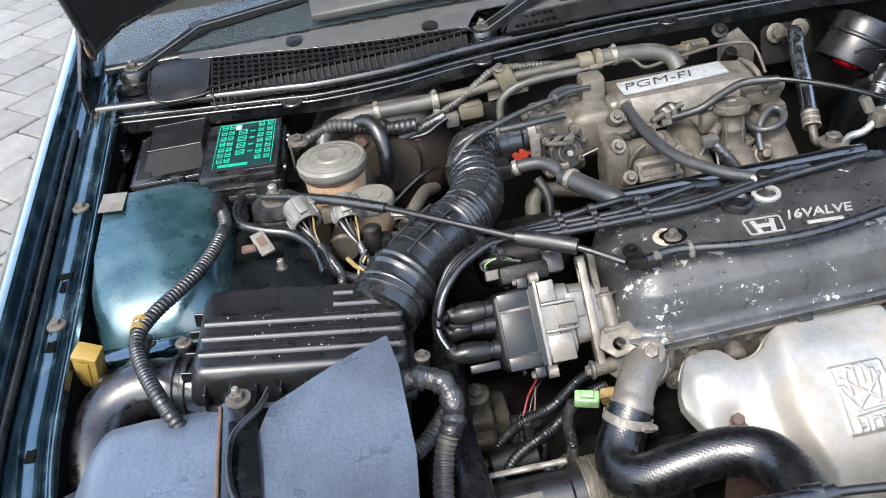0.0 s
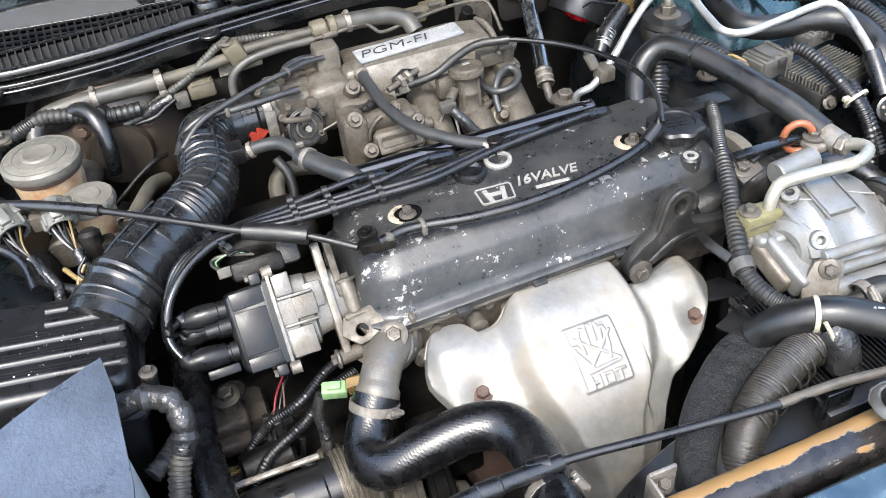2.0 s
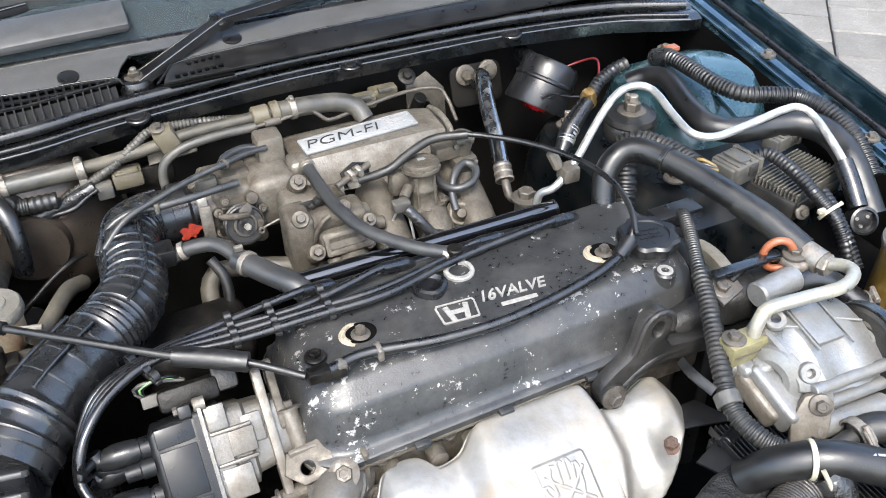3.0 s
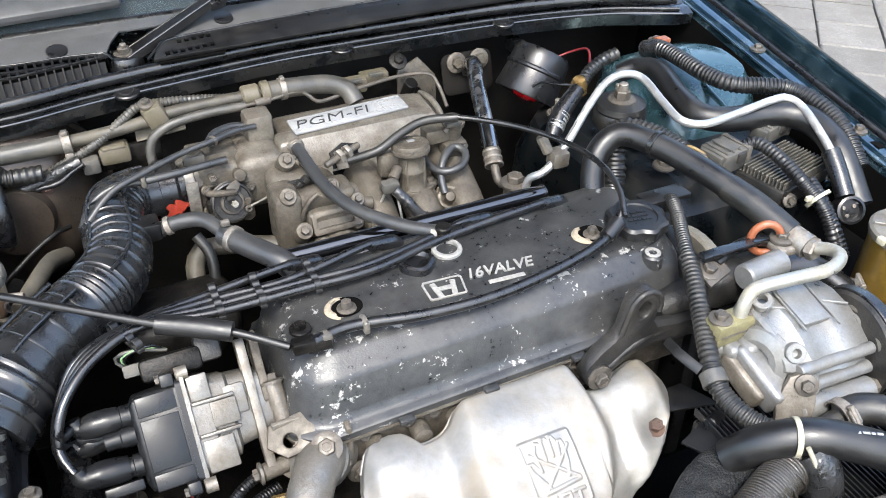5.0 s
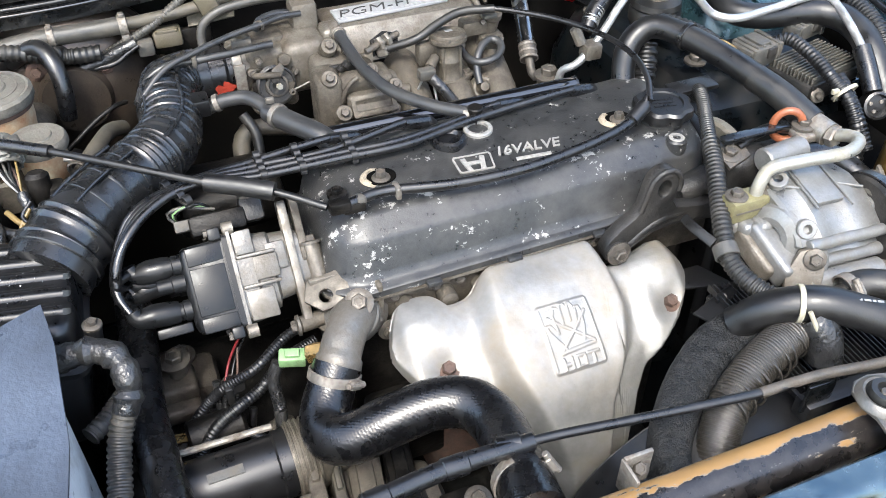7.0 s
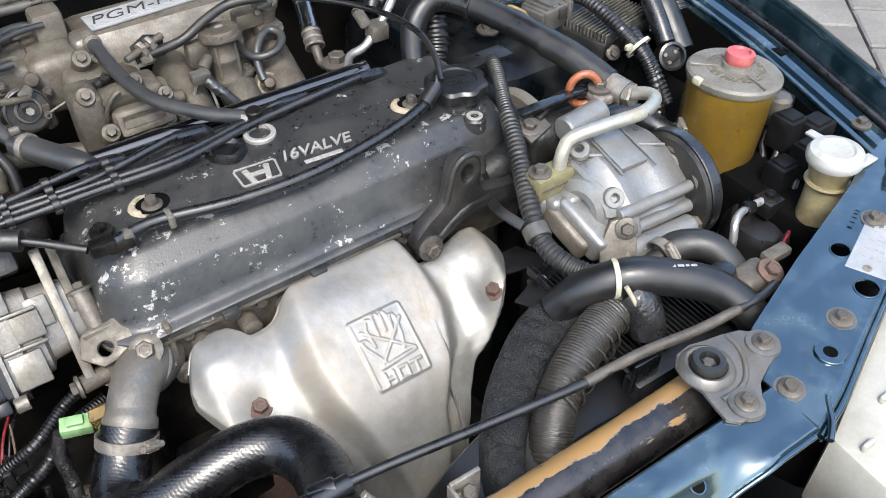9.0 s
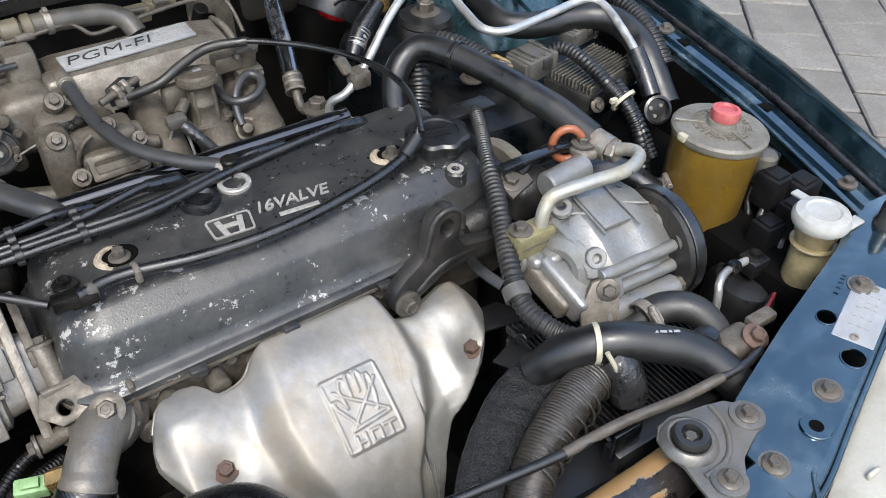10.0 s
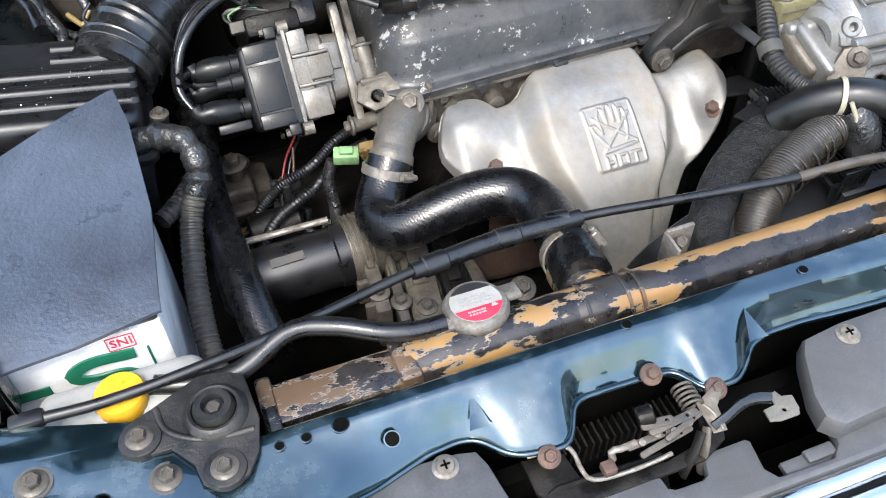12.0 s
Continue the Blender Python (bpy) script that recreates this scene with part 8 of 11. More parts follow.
# ---- fuse box, brake parts ----
def build_fuse_box():
    root = thing("fuse_box", (-0.18, 1.04, 0.89), "black fuse box with a green printed lid label", "fuse box")
    m = Matrix.Translation((-0.163, 1.040, 0.941)) @ Matrix.Rotation(radians(6), 4, "X") @ Matrix.Rotation(radians(-5), 4, "Z")
    part("lid", box((0, 0, -0.006), (0.100, 0.128, 0.016), 0.003, m, 2), "gloss", root)
    part("lid_rim", box((0, -0.002, -0.015), (0.107, 0.135, 0.004), 0.0014, m, 2), "gloss", root)
    part("lower_case", box((0, -0.004, -0.034), (0.104, 0.132, 0.034), 0.004, m, 2), "gloss", root)
    part("case_rim", box((0, -0.004, -0.026), (0.109, 0.137, 0.004), 0.0014, m, 2), "gloss", root)
    part("skirt", box((0.0, -0.068, -0.044), (0.10, 0.02, 0.04), 0.004, m), "gloss", root)
    for x in (-0.040, -0.005):
        part("cable_gland", lathe([(0.013, 0), (0.0135, 0.004), (0.0125, 0.010), (0.011, 0.012)], m @ Matrix.Translation((x, -0.080, -0.046)) @ Matrix.Rotation(radians(75), 4, "X"), 20), "rubber", root)
    lab = part("label", box((0.004, 0.006, 0.0025), (0.080, 0.105, 0.001), 0, m, 1), "tealabel", root, "glossy dark label with green print")
    bm = bmesh.new()
    q = m @ Matrix.Translation((0.004, 0.006, 0.0031))
    for i in range(7):
        for x in (-0.031, -0.021, 0.020, 0.032):
            box((x, 0.044 - i * 0.013, 0), (0.008, 0.009, 0.0005), 0, q, 1, bm)
    for i in range(4):
        box((-0.005, 0.030 - i * 0.016, 0), (0.012, 0.012, 0.0005), 0, q, 1, bm)
        box((0.0085, 0.030 - i * 0.016, 0), (0.007, 0.003, 0.0005), 0, q, 1, bm)
    box((-0.012, -0.046, 0), (0.04, 0.006, 0.0005), 0, q, 1, bm)
    for s in (-1, 1):
        box((s * 0.0385, 0, 0), (0.001, 0.10, 0.0005), 0, q, 1, bm)
    box((0, 0.0505, 0), (0.078, 0.002, 0.0005), 0, q, 1, bm)
    part("print", bm, "greenlabel", lab)
    ink = bmesh.new()
    for i in range(7):
        for x in (-0.031, -0.021, 0.020, 0.032):
            for dy, w in ((0.0022, 0.0052), (-0.0018, 0.0036 + 0.0008 * (i % 3))):
                box((x, 0.044 - i * 0.013 + dy, 0.0005), (w, 0.0014, 0.0004), 0, q, 1, ink)
    for i in range(4):
        for dy in (0.003, -0.0005, -0.004):
            box((-0.005, 0.030 - i * 0.016 + dy, 0.0005), (0.008, 0.0014, 0.0004), 0, q, 1, ink)
    part("small_print", ink, "tealabel", lab, "dark print that cannot be read")
    part("sticker", box((-0.012, 0.042, 0), (0.008, 0.011, 0.0009), 0, q, 1), "white", lab, "small white sticker")
    for s in (-1, 1):
        part("catch", box((s * 0.054, -0.01, -0.018), (0.006, 0.018, 0.022), 0.002, m), "plastic", root)
    part("catch", box((0.03, -0.072, -0.018), (0.02, 0.008, 0.02), 0.002, m), "plastic", root)
    def bead(mat, pts, parent, r=0.0011):
        part("edge_bead", sweep(None, r, 6, line=[V(*p) for p in pts]), mat, parent)
    q = [m @ V(x, y, z) for x, y, z in ((-0.050, 0.062, 0.0014), (-0.050, -0.062, 0.0014), (0.004, -0.062, 0.0014), (0.009, -0.052, 0.0014), (0.050, -0.052, 0.0014), (0.050, 0.062, 0.0014))]
    bead("gloss", q, root)
    bead("gloss", [m @ V(x, y, -0.0135) for x, y in ((-0.0535, 0.060), (-0.0535, -0.0695), (0.006, -0.0695), (0.012, -0.0640), (0.0535, -0.0640))], root)
    bead("gloss", [m @ V(x, y, -0.0245) for x, y in ((-0.0545, 0.060), (-0.0545, -0.0725), (0.0545, -0.0725))], root)
    for k in range(3):
        part("hinge_loop", ring_mesh(m @ Matrix.Translation((0.0555, 0.040 - 0.05 * (k == 2) - 0.012 * k, -0.016)) @ Matrix.Rotation(radians(90), 4, "Y"), 0.004, 0.0062, 0.004, 14), "gloss", root)
    tab = thing("fuse_box_bracket", (-0.089, 1.042, 0.930), "dusty steel tab and bolt beside the fuse box", "bracket")
    part("tab", plate(rrect(-0.013, -0.012, 0.013, 0.014, 0.005), -0.0015, 0.0015, (), 0.0006, aim((-0.089, 1.042, 0.935), (0.1, -0.2, 1))), "dirtyalu", tab)
    part("leg", box((-0.099, 1.040, 0.918), (0.003, 0.024, 0.036), 0.001), "dirtyalu", tab)
    bolt(tab, (-0.089, 1.042, 0.937), (0.1, -0.2, 1), 0.0070, "steel")
    side = thing("relay_box", (-0.26, 1.08, 0.89), "black plastic relay box beside the fuse box", "relay box")
    def step_ring(z, x0, x1, y0, y1, r):
        return [(x + (y - 1.05) * 0.03, y, z + (y - 1.05) * 0.06) for x, y in rrect(x0, y0, x1, y1, r, 3)]
    part("lid", loft([step_ring(0.927, -0.303, -0.214, 1.036, 1.137, 0.004), step_ring(0.9455, -0.292, -0.2185, 1.066, 1.134, 0.003), step_ring(0.9470, -0.2905, -0.2200, 1.068, 1.133, 0.002)]), "seal", side)
    part("lid_step", loft([step_ring(0.926, -0.311, -0.288, 1.030, 1.137, 0.003), step_ring(0.9335, -0.307, -0.288, 1.048, 1.134, 0.003)]), "seal", side)
    part("lid_rim", loft([step_ring(0.921, -0.316, -0.206, 1.020, 1.140, 0.005), step_ring(0.926, -0.316, -0.206, 1.020, 1.140, 0.005), step_ring(0.9275, -0.314, -0.208, 1.022, 1.138, 0.005)]), "gloss", side)
    part("case", loft([step_ring(0.880, -0.308, -0.214, 1.030, 1.136, 0.006), step_ring(0.921, -0.312, -0.212, 1.026, 1.138, 0.006)]), "gloss", side)
    for x0, x1, y0, y1, z in ((-0.2915, -0.2190, 1.067, 1.1335, 0.9472), (-0.315, -0.207, 1.021, 1.139, 0.9270)):
        bead("gloss", [(x + (y - 1.05) * 0.03, y, z + (y - 1.05) * 0.06) for x, y in ((x1, y1), (x1, y0), (x0, y0), (x0, y1), (x1, y1))], side)
    part("catch", box((-0.252, 1.021, 0.920), (0.018, 0.008, 0.020), 0.002, None), "gloss", side)
    foot = thing("relay_bracket", (-0.252, 1.002, 0.90), "black steel foot with a grimy bolt beside the relay box", "bracket")
    part("foot", box((-0.252, 1.000, 0.914), (0.034, 0.028, 0.008), 0.002), "blackpaint", foot)
    part("leg", box((-0.252, 0.990, 0.895), (0.030, 0.004, 0.040), 0.001), "blackpaint", foot)
    bolt(foot, (-0.252, 1.000, 0.918), (0, 0, 1), 0.0065, "dullsteel")
    ear = thing("hinge_bracket", (-0.352, 1.11, 0.90), "black dusty bracket with a bolt and a hole beside the wing", "bracket")
    part("plate", plate([(-0.372, 1.085), (-0.335, 1.082), (-0.328, 1.112), (-0.334, 1.146), (-0.366, 1.148), (-0.376, 1.115)], 0.921, 0.925, [circle(-0.356, 1.102, 0.0065)], 0.001), "blackpaint", ear)
    part("raised_step", box((-0.350, 1.128, 0.930), (0.032, 0.026, 0.012), 0.003), "blackpaint", ear)
    part("web", box((-0.352, 1.060, 0.912), (0.036, 0.050, 0.010), 0.004), "grime", ear)
    bolt(ear, (-0.351, 1.128, 0.936), (0, 0, 1), 0.0068, "dullsteel")
    fc = hose("fuse_box_conduit", [(-0.196, 0.985, 0.905), (-0.196, 0.950, 0.918), (-0.183, 0.885, 0.920), (-0.207, 0.805, 0.920), (-0.252, 0.737, 0.920), (-0.263, 0.700, 0.920), (-0.251, 0.655, 0.917), (-0.229, 0.608, 0.912), (-0.215, 0.59, 0.89)], 0.0082, "plastic2", "black corrugated cable conduit from the fuse box", "conduit", "conduits", 14, 0.004, 0.0010, 0.0046)
    part("plain_end", sweep([(-0.196, 0.985, 0.905), (-0.196, 0.950, 0.918), (-0.190, 0.915, 0.921)], 0.0088, 14, 0.006), "seal", fc, "black rubber end sleeve")
    part("tape_band", ring_mesh(aim((-0.2635, 0.712, 0.920), (0.05, 1, 0)), 0.0078, 0.0092, 0.008), "oldyellow", fc, "tan tape band")
    hose("fuse_box_cable", [(-0.168, 0.975, 0.905), (-0.172, 0.945, 0.912), (-0.170, 0.905, 0.910), (-0.140, 0.885, 0.905), (-0.105, 0.872, 0.900), (-0.080, 0.842, 0.893), (-0.070, 0.80, 0.885)], 0.0065, "rubber", "black rubber cable from the fuse box", "cable", "cables", 12, 0.006)
    yc = thing("yellow_relay", (-0.325, 0.71, 0.87), "dusty yellow relay on a wiring clip", "relay")
    mr = aim((-0.325, 0.715, 0.893), (0.25, -0.2, 1), (1, -0.3, 0))
    part("relay_body", box((0, 0, -0.008), (0.026, 0.021, 0.048), 0.002, mr), "oldyellow", yc)
    part("relay_rib", box((0.004, -0.0110, -0.010), (0.003, 0.002, 0.042), 0.0008, mr, 1), "oldyellow", yc)
    part("relay_top", box((0, 0, 0.014), (0.0275, 0.0225, 0.008), 0.002, mr), "oldyellow", yc)
    hose("relay_wires", [(-0.318, 0.70, 0.872), (-0.295, 0.705, 0.872), (-0.275, 0.715, 0.885), (-0.262, 0.725, 0.905)], 0.008, "tape", "taped wires behind the yellow relay", "wiring", "wiring", 10, 0.006)
    part("band", ring_mesh(aim((-0.262, 0.724, 0.92), (0.05, 1, 0)), 0.0080, 0.0098, 0.007), "oldyellow", yc, "tan tape band")


build_fuse_box()


def build_brakes():
    bo = thing("brake_booster", (0.035, 1.14, 0.73), "rust-brown brake booster drum on the firewall", "brake booster")
    ax = aim((0.032, 1.185, 0.838), (0, -1, 0.12))
    part("shell", lathe([(0.112, 0), (0.116, 0.004), (0.116, 0.018), (0.112, 0.022), (0.108, 0.05), (0.095, 0.075), (0.07, 0.092), (0.045, 0.098), (0.040, 0.11)], ax, 40), "booster", bo, "dusty brown steel shell")
    part("crimped_rim", ring_mesh(ax @ Matrix.Translation((0, 0, 0.016)), 0.108, 0.119, 0.008, 48), "booster", bo)
    part("check_valve", rod((0.03, 1.10, 0.905), (0.022, 1.075, 0.918), 0.010, 14), "plastic2", bo)
    for a in (0.7, 2.3):
        bolt(bo, ax @ V(0.055 * math.cos(a), 0.055 * math.sin(a), 0.097), (0, -1, 0.12), 0.007, "rust")
    mc = thing("brake_master_cylinder", (-0.04, 0.96, 0.83), "brake fluid reservoir with a dusty grey screw lid", "brake fluid reservoir")
    part("cylinder", rod((-0.015, 1.07, 0.845), (-0.05, 0.90, 0.845), 0.021, 20), "dirtyalu", mc)
    part("tank", lathe([(0.030, -0.075), (0.036, -0.06), (0.040, -0.03), (0.041, -0.006)], aim((-0.047, 0.990, 0.924)), 32), "stained", mc, "cream plastic tank stained brown")
    part("lid", lathe([(0.0445, -0.008), (0.046, -0.005), (0.046, 0.003), (0.043, 0.0065), (0.040, 0.0062), (0.039, 0.0070), (0.0205, 0.0084), (0.0190, 0.0102), (0.0165, 0.0108), (0.0150, 0.0100), (0, 0.0102)], aim((-0.047, 0.990, 0.924)), 96, None, lambda a, i: 1 + (0.012 * max(0, math.cos(16 * a)) ** 6 if i < 3 else 0)), "lid", mc)
    part("lid_ring", ring_mesh(aim((-0.047, 0.990, 0.9312)), 0.030, 0.032, 0.0012, 40), "lid", mc)
    part("band", lathe([(0.0425, -0.014), (0.0435, -0.012), (0.0435, -0.008)], aim((-0.047, 0.990, 0.924)), 32), "rust", mc, "brown stained band")
    cm = thing("clutch_master_cylinder", (-0.006, 0.90, 0.83), "small fluid reservoir with a dusty lid and brown stains", "clutch fluid reservoir")
    part("cylinder", rod((0.02, 0.98, 0.83), (-0.01, 0.86, 0.83), 0.016, 18), "grime", cm)
    part("tank", lathe([(0.020, -0.05), (0.025, -0.035), (0.026, -0.006)], aim((-0.005, 0.914, 0.903)), 28), "stained", cm, "cream plastic tank stained brown")
    part("lid", lathe([(0.029, -0.009), (0.030, -0.006), (0.030, 0.001), (0.028, 0.004), (0.016, 0.005), (0.015, 0.0065), (0, 0.0065)], aim((-0.005, 0.914, 0.903)), 84, None, lambda a, i: 1 + (0.018 * max(0, math.cos(14 * a)) ** 6 if i < 3 else 0)), "lid", cm)
    clamp(cm, (0.028, 0.885, 0.878), (0.3, 1, 0.2), 0.010, 0.007, "steel")
    hose("clutch_hose", [(0.030, 0.878, 0.876), (0.045, 0.905, 0.880), (0.065, 0.945, 0.878), (0.08, 0.97, 0.865)], 0.009, "tanpipe", "dusty tan hose behind the intake hose", "hose", "coolant hoses", 12, 0.006)
    hose("booster_hose", [(-0.03, 1.10, 0.905), (0.005, 1.085, 0.925), (0.020, 1.062, 0.915), (0.024, 1.045, 0.885), (0.020, 1.04, 0.85)], 0.0105, "rubber", "black rubber vacuum hose to the brake booster", "hose", "vacuum hoses", 14, 0.006)
    hose("brake_line", [(0.01, 0.96, 0.85), (0.05, 0.975, 0.875), (0.075, 0.985, 0.885), (0.09, 1.0, 0.88)], 0.003, "grime", "thin dark brake line", "pipe", "", 8, 0.006)


build_brakes()


def build_strut_mount(at, label, r=0.034):
    root = thing("strut_mount", at, label, "strut mount", "strut mounts")
    m = aim(V(*at))
    part("rubber_disc", lathe([(r * 0.9, -0.03), (r, -0.024), (r, -0.010), (r * 0.93, -0.006), (r * 0.98, -0.003), (r * 0.93, 0.004), (r * 0.5, 0.008), (0, 0.008)], m, 32), "dustyrubber", root, "dusty black rubber disc")
    bolt(root, V(*at) + V(0, 0, 0.008), (0, 0, 1), 0.0105, "steel", True, "nut", 0.012)
    part("stud", rod(V(*at), V(*at) + V(0, 0, 0.030), 0.006, 12), "steel", root)
    for dx, dy in ((0.0, -0.10), (0.05, 0.075), (-0.05, 0.07)):
        p = V(*at) + V(dx, dy, -0.035)
        bolt(root, p, (0, 0, 1), 0.008, "steel")
        part("stud", rod(p, p + V(0, 0, 0.02), 0.004, 10), "steel", root)
    return root


build_strut_mount((-0.124, 0.943, 0.902), "dusty rubber strut mount on the tower beside the fuse box")
build_strut_mount((0.764, 0.926, 0.924), "rubber strut mount with a rusty nut, under a bright pipe")


def build_plugs():
    rnd = random.Random(4)
    for p, d, low, r in (((-0.088, 0.886, 0.908), (0.35, -0.85, -0.40), (-0.055, 0.806, 0.862), 0.0195), ((-0.037, 0.882, 0.905), (0.12, -0.9, -0.50), (-0.018, 0.810, 0.858), 0.0165)):
        root = thing("grey_plug", p, "dusty grey multi-pin plug with taped wires", "connector", "grey plugs")
        m = aim(p, d, (1, 0.2, 0)) @ Matrix.Translation((0, 0, -0.004))
        part("plug_body", lathe([(r * 0.86, -0.022), (r * 0.95, -0.018), (r * 0.95, -0.004), (r, -0.002), (r, 0.010), (r * 0.92, 0.012), (r * 0.80, 0.012), (r * 0.78, 0.006), (0, 0.006)], m, 28), "paleplug", root)
        for k in range(10):
            a = 2 * math.pi * k / 10
            part("rib", box((r * 1.01 * math.cos(a), r * 1.01 * math.sin(a), 0.003), (0.0036, 0.0036, 0.015), 0.0008, m, 1), "paleplug", root)
        part("latch", box((0.0, r * 1.05, -0.004), (0.012, 0.006, 0.024), 0.0015, m), "paleplug", root)
        part("lock_ear", box((r * 0.9, r * 0.55, -0.010), (0.010, 0.008, 0.014), 0.002, m), "greyplug", root)
        part("wire_seal", lathe([(r * 0.77, 0.0065), (r * 0.77, 0.008), (0, 0.008)], m, 24), "grime", root)
        tip = V(*p).lerp(V(*low), 0.55) + V(0, 0, 0.004)
        for k in range(9):
            a = m @ V(-0.010 + 0.0068 * (k % 4) + rnd.uniform(-0.001, 0.001), 0.006 - 0.006 * (k // 4), 0.008)
            mid = a.lerp(tip, 0.5) + V(rnd.uniform(-0.004, 0.004), -0.006, 0.005)
            hose("plug_wire", [a, mid, tip + V(rnd.uniform(-0.002, 0.002), 0, rnd.uniform(-0.002, 0.002))], 0.0013, ("seal", "greyplug", "seal", "wiretan", "greyprint", "seal", "rust", "seal", "greyplug")[k], "thin wire from a grey plug", "wire", "wiring", 6, 0.005)
        part("taped_lead", sweep([tip + V(0, 0.004, 0.002), tip, V(*low) + V(0, 0.012, 0.006), V(*low), V(*low) + V(0.006, -0.010, -0.030)], 0.0058, 12, 0.004), "tape", root, "black taped wire bundle")
    lo = thing("loose_loop", (-0.01, 0.815, 0.865), "tan and black wire loop under a grey plug", "wiring", "wiring")
    part("wire", sweep([(-0.022, 0.826, 0.880), (-0.034, 0.812, 0.868), (-0.024, 0.800, 0.862), (-0.006, 0.804, 0.866), (0.004, 0.820, 0.874)], 0.0022, 8, 0.004), "wiretan", lo)
    part("wire", sweep([(-0.020, 0.832, 0.884), (-0.030, 0.820, 0.876), (-0.018, 0.808, 0.872), (0.000, 0.812, 0.876), (0.008, 0.826, 0.884)], 0.0024, 8, 0.004), "rubber", lo)
    bk = thing("solenoid_bracket", (-0.05, 0.885, 0.88), "dusty steel bracket with vacuum solenoids", "solenoid")
    part("bracket", box((-0.045, 0.893, 0.905), (0.045, 0.014, 0.020), 0.003), "dirtyalu", bk)
    part("solenoid", lathe([(0.011, 0), (0.012, 0.002), (0.012, 0.03), (0.008, 0.034), (0, 0.034)], aim((-0.01, 0.850, 0.868), (0, 0.2, 1)), 16), "grime", bk)
    part("solenoid", box((-0.005, 0.855, 0.87), (0.035, 0.022, 0.03), 0.004), "grime", bk)
    part("solenoid", box((0.010, 0.862, 0.850), (0.03, 0.03, 0.05), 0.005), "dirtyalu", bk)
    hose("taped_wire", [(-0.075, 0.845, 0.895), (-0.062, 0.825, 0.870), (-0.04, 0.82, 0.855), (-0.015, 0.825, 0.86), (0.005, 0.835, 0.865)], 0.0065, "tape", "taped wires behind the air filter box", "wiring", "wiring", 10, 0.006)
    hose("tan_wire", [(-0.045, 0.835, 0.875), (-0.03, 0.815, 0.870), (-0.01, 0.815, 0.872), (0.0, 0.83, 0.878)], 0.003, "wiretan", "tan wire behind the air filter box", "wire", "wiring", 8, 0.006)
    cl = thing("cable_tag", (-0.135, 0.868, 0.90), "small tan and white tag clipped to a cable", "tag")
    part("tag", box((0, 0, 0), (0.018, 0.032, 0.005), 0.001, aim((-0.142, 0.866, 0.899), (0.15, -0.45, 0.9), (1, 0.5, 0))), "lid", cl)
    part("mark", box((0, 0.002, 0.0028), (0.010, 0.014, 0.0006), 0, aim((-0.142, 0.866, 0.899), (0.15, -0.45, 0.9), (1, 0.5, 0)), 1), "rust", cl)
    part("clip", box((-0.158, 0.860, 0.899), (0.018, 0.012, 0.006), 0.002), "rust", cl)
    solo("paint_label", box((0, 0, 0), (0.030, 0.044, 0.001), 0, aim((-0.324, 0.962, 0.9400), (0.08, 0, 1)), 1), "lid", (-0.324, 0.962, 0.939), "pale worn label on the inner wing", "label")


build_plugs()


# ---- pipes along the firewall ----
fw = hose("firewall_pipe", [(0.085, 1.105, 0.9265), (0.098, 1.105, 0.9268), (0.158, 1.105, 0.930), (0.200, 1.105, 0.935), (0.227, 1.105, 0.940), (0.275, 1.105, 0.9425), (0.327, 1.105, 0.9430), (0.346, 1.105, 0.944)], 0.0076, "tanpipe", "dusty tan vacuum pipe along the firewall", "pipe", "", 16, 0.006)
part("rubber_end", sweep([(-0.055, 1.06, 0.88), (-0.058, 1.085, 0.908), (-0.035, 1.100, 0.922), (0.02, 1.104, 0.926), (0.060, 1.105, 0.926), (0.108, 1.105, 0.927)], 0.0112, 16, 0.006), "greyconduit", fw, "dusty black rubber hose end")
part("rubber_end", sweep([(0.352, 1.105, 0.944), (0.38, 1.105, 0.9435), (0.427, 1.105, 0.939), (0.452, 1.098, 0.930), (0.460, 1.085, 0.915)], 0.0122, 16, 0.006), "greyconduit", fw, "dusty black rubber hose end")
for x, z, r, w in ((0.103, 0.927, 0.0116, 0.010), (0.020, 0.926, 0.0116, 0.008), (0.366, 0.944, 0.0126, 0.008)):
    part("spring_clip", ring_mesh(aim((x, 1.105, z), (1, 0, 0.03)), r - 0.001, r + 0.0016, w), "steel", fw, "steel spring clip")
    part("clip_tab", box((x + w / 2, 1.102, z + r + 0.003), (w * 0.7, 0.008, 0.005), 0.001), "steel", fw)
part("clip_tab", box((0.108, 1.097, 0.913), (0.010, 0.006, 0.010), 0.002), "steel", fw)
part("joint", rod((0.318, 1.105, 0.9428), (0.340, 1.105, 0.9436), 0.0135, 14), "khaki", fw, "khaki joint block")
part("joint", rod((0.342, 1.105, 0.9438), (0.354, 1.105, 0.944), 0.0145, 18), "khaki", fw)
part("bracket", box((0.212, 1.103, 0.942), (0.026, 0.024, 0.030), 0.005, Matrix.Translation((0.212, 1.103, 0.942)) @ Matrix.Rotation(radians(-20), 4, "Y") @ Matrix.Translation((-0.212, -1.103, -0.942))), "khaki", fw, "khaki pipe bracket")
part("bracket_foot", box((0.228, 1.108, 0.931), (0.008, 0.012, 0.022), 0.002), "khaki", fw)
bolt(fw, (0.204, 1.103, 0.9585), (0, -0.2, 1), 0.0055, "dullsteel")
hose("firewall_conduit", [(0.052, 1.098, 0.884), (0.090, 1.098, 0.900), (0.141, 1.100, 0.922), (0.176, 1.108, 0.942), (0.199, 1.116, 0.950), (0.250, 1.120, 0.946), (0.313, 1.120, 0.936)], 0.0058, "greyconduit", "thin corrugated wiring conduit along the firewall", "conduit", "conduits", 12, 0.004, 0.0009, 0.0042)
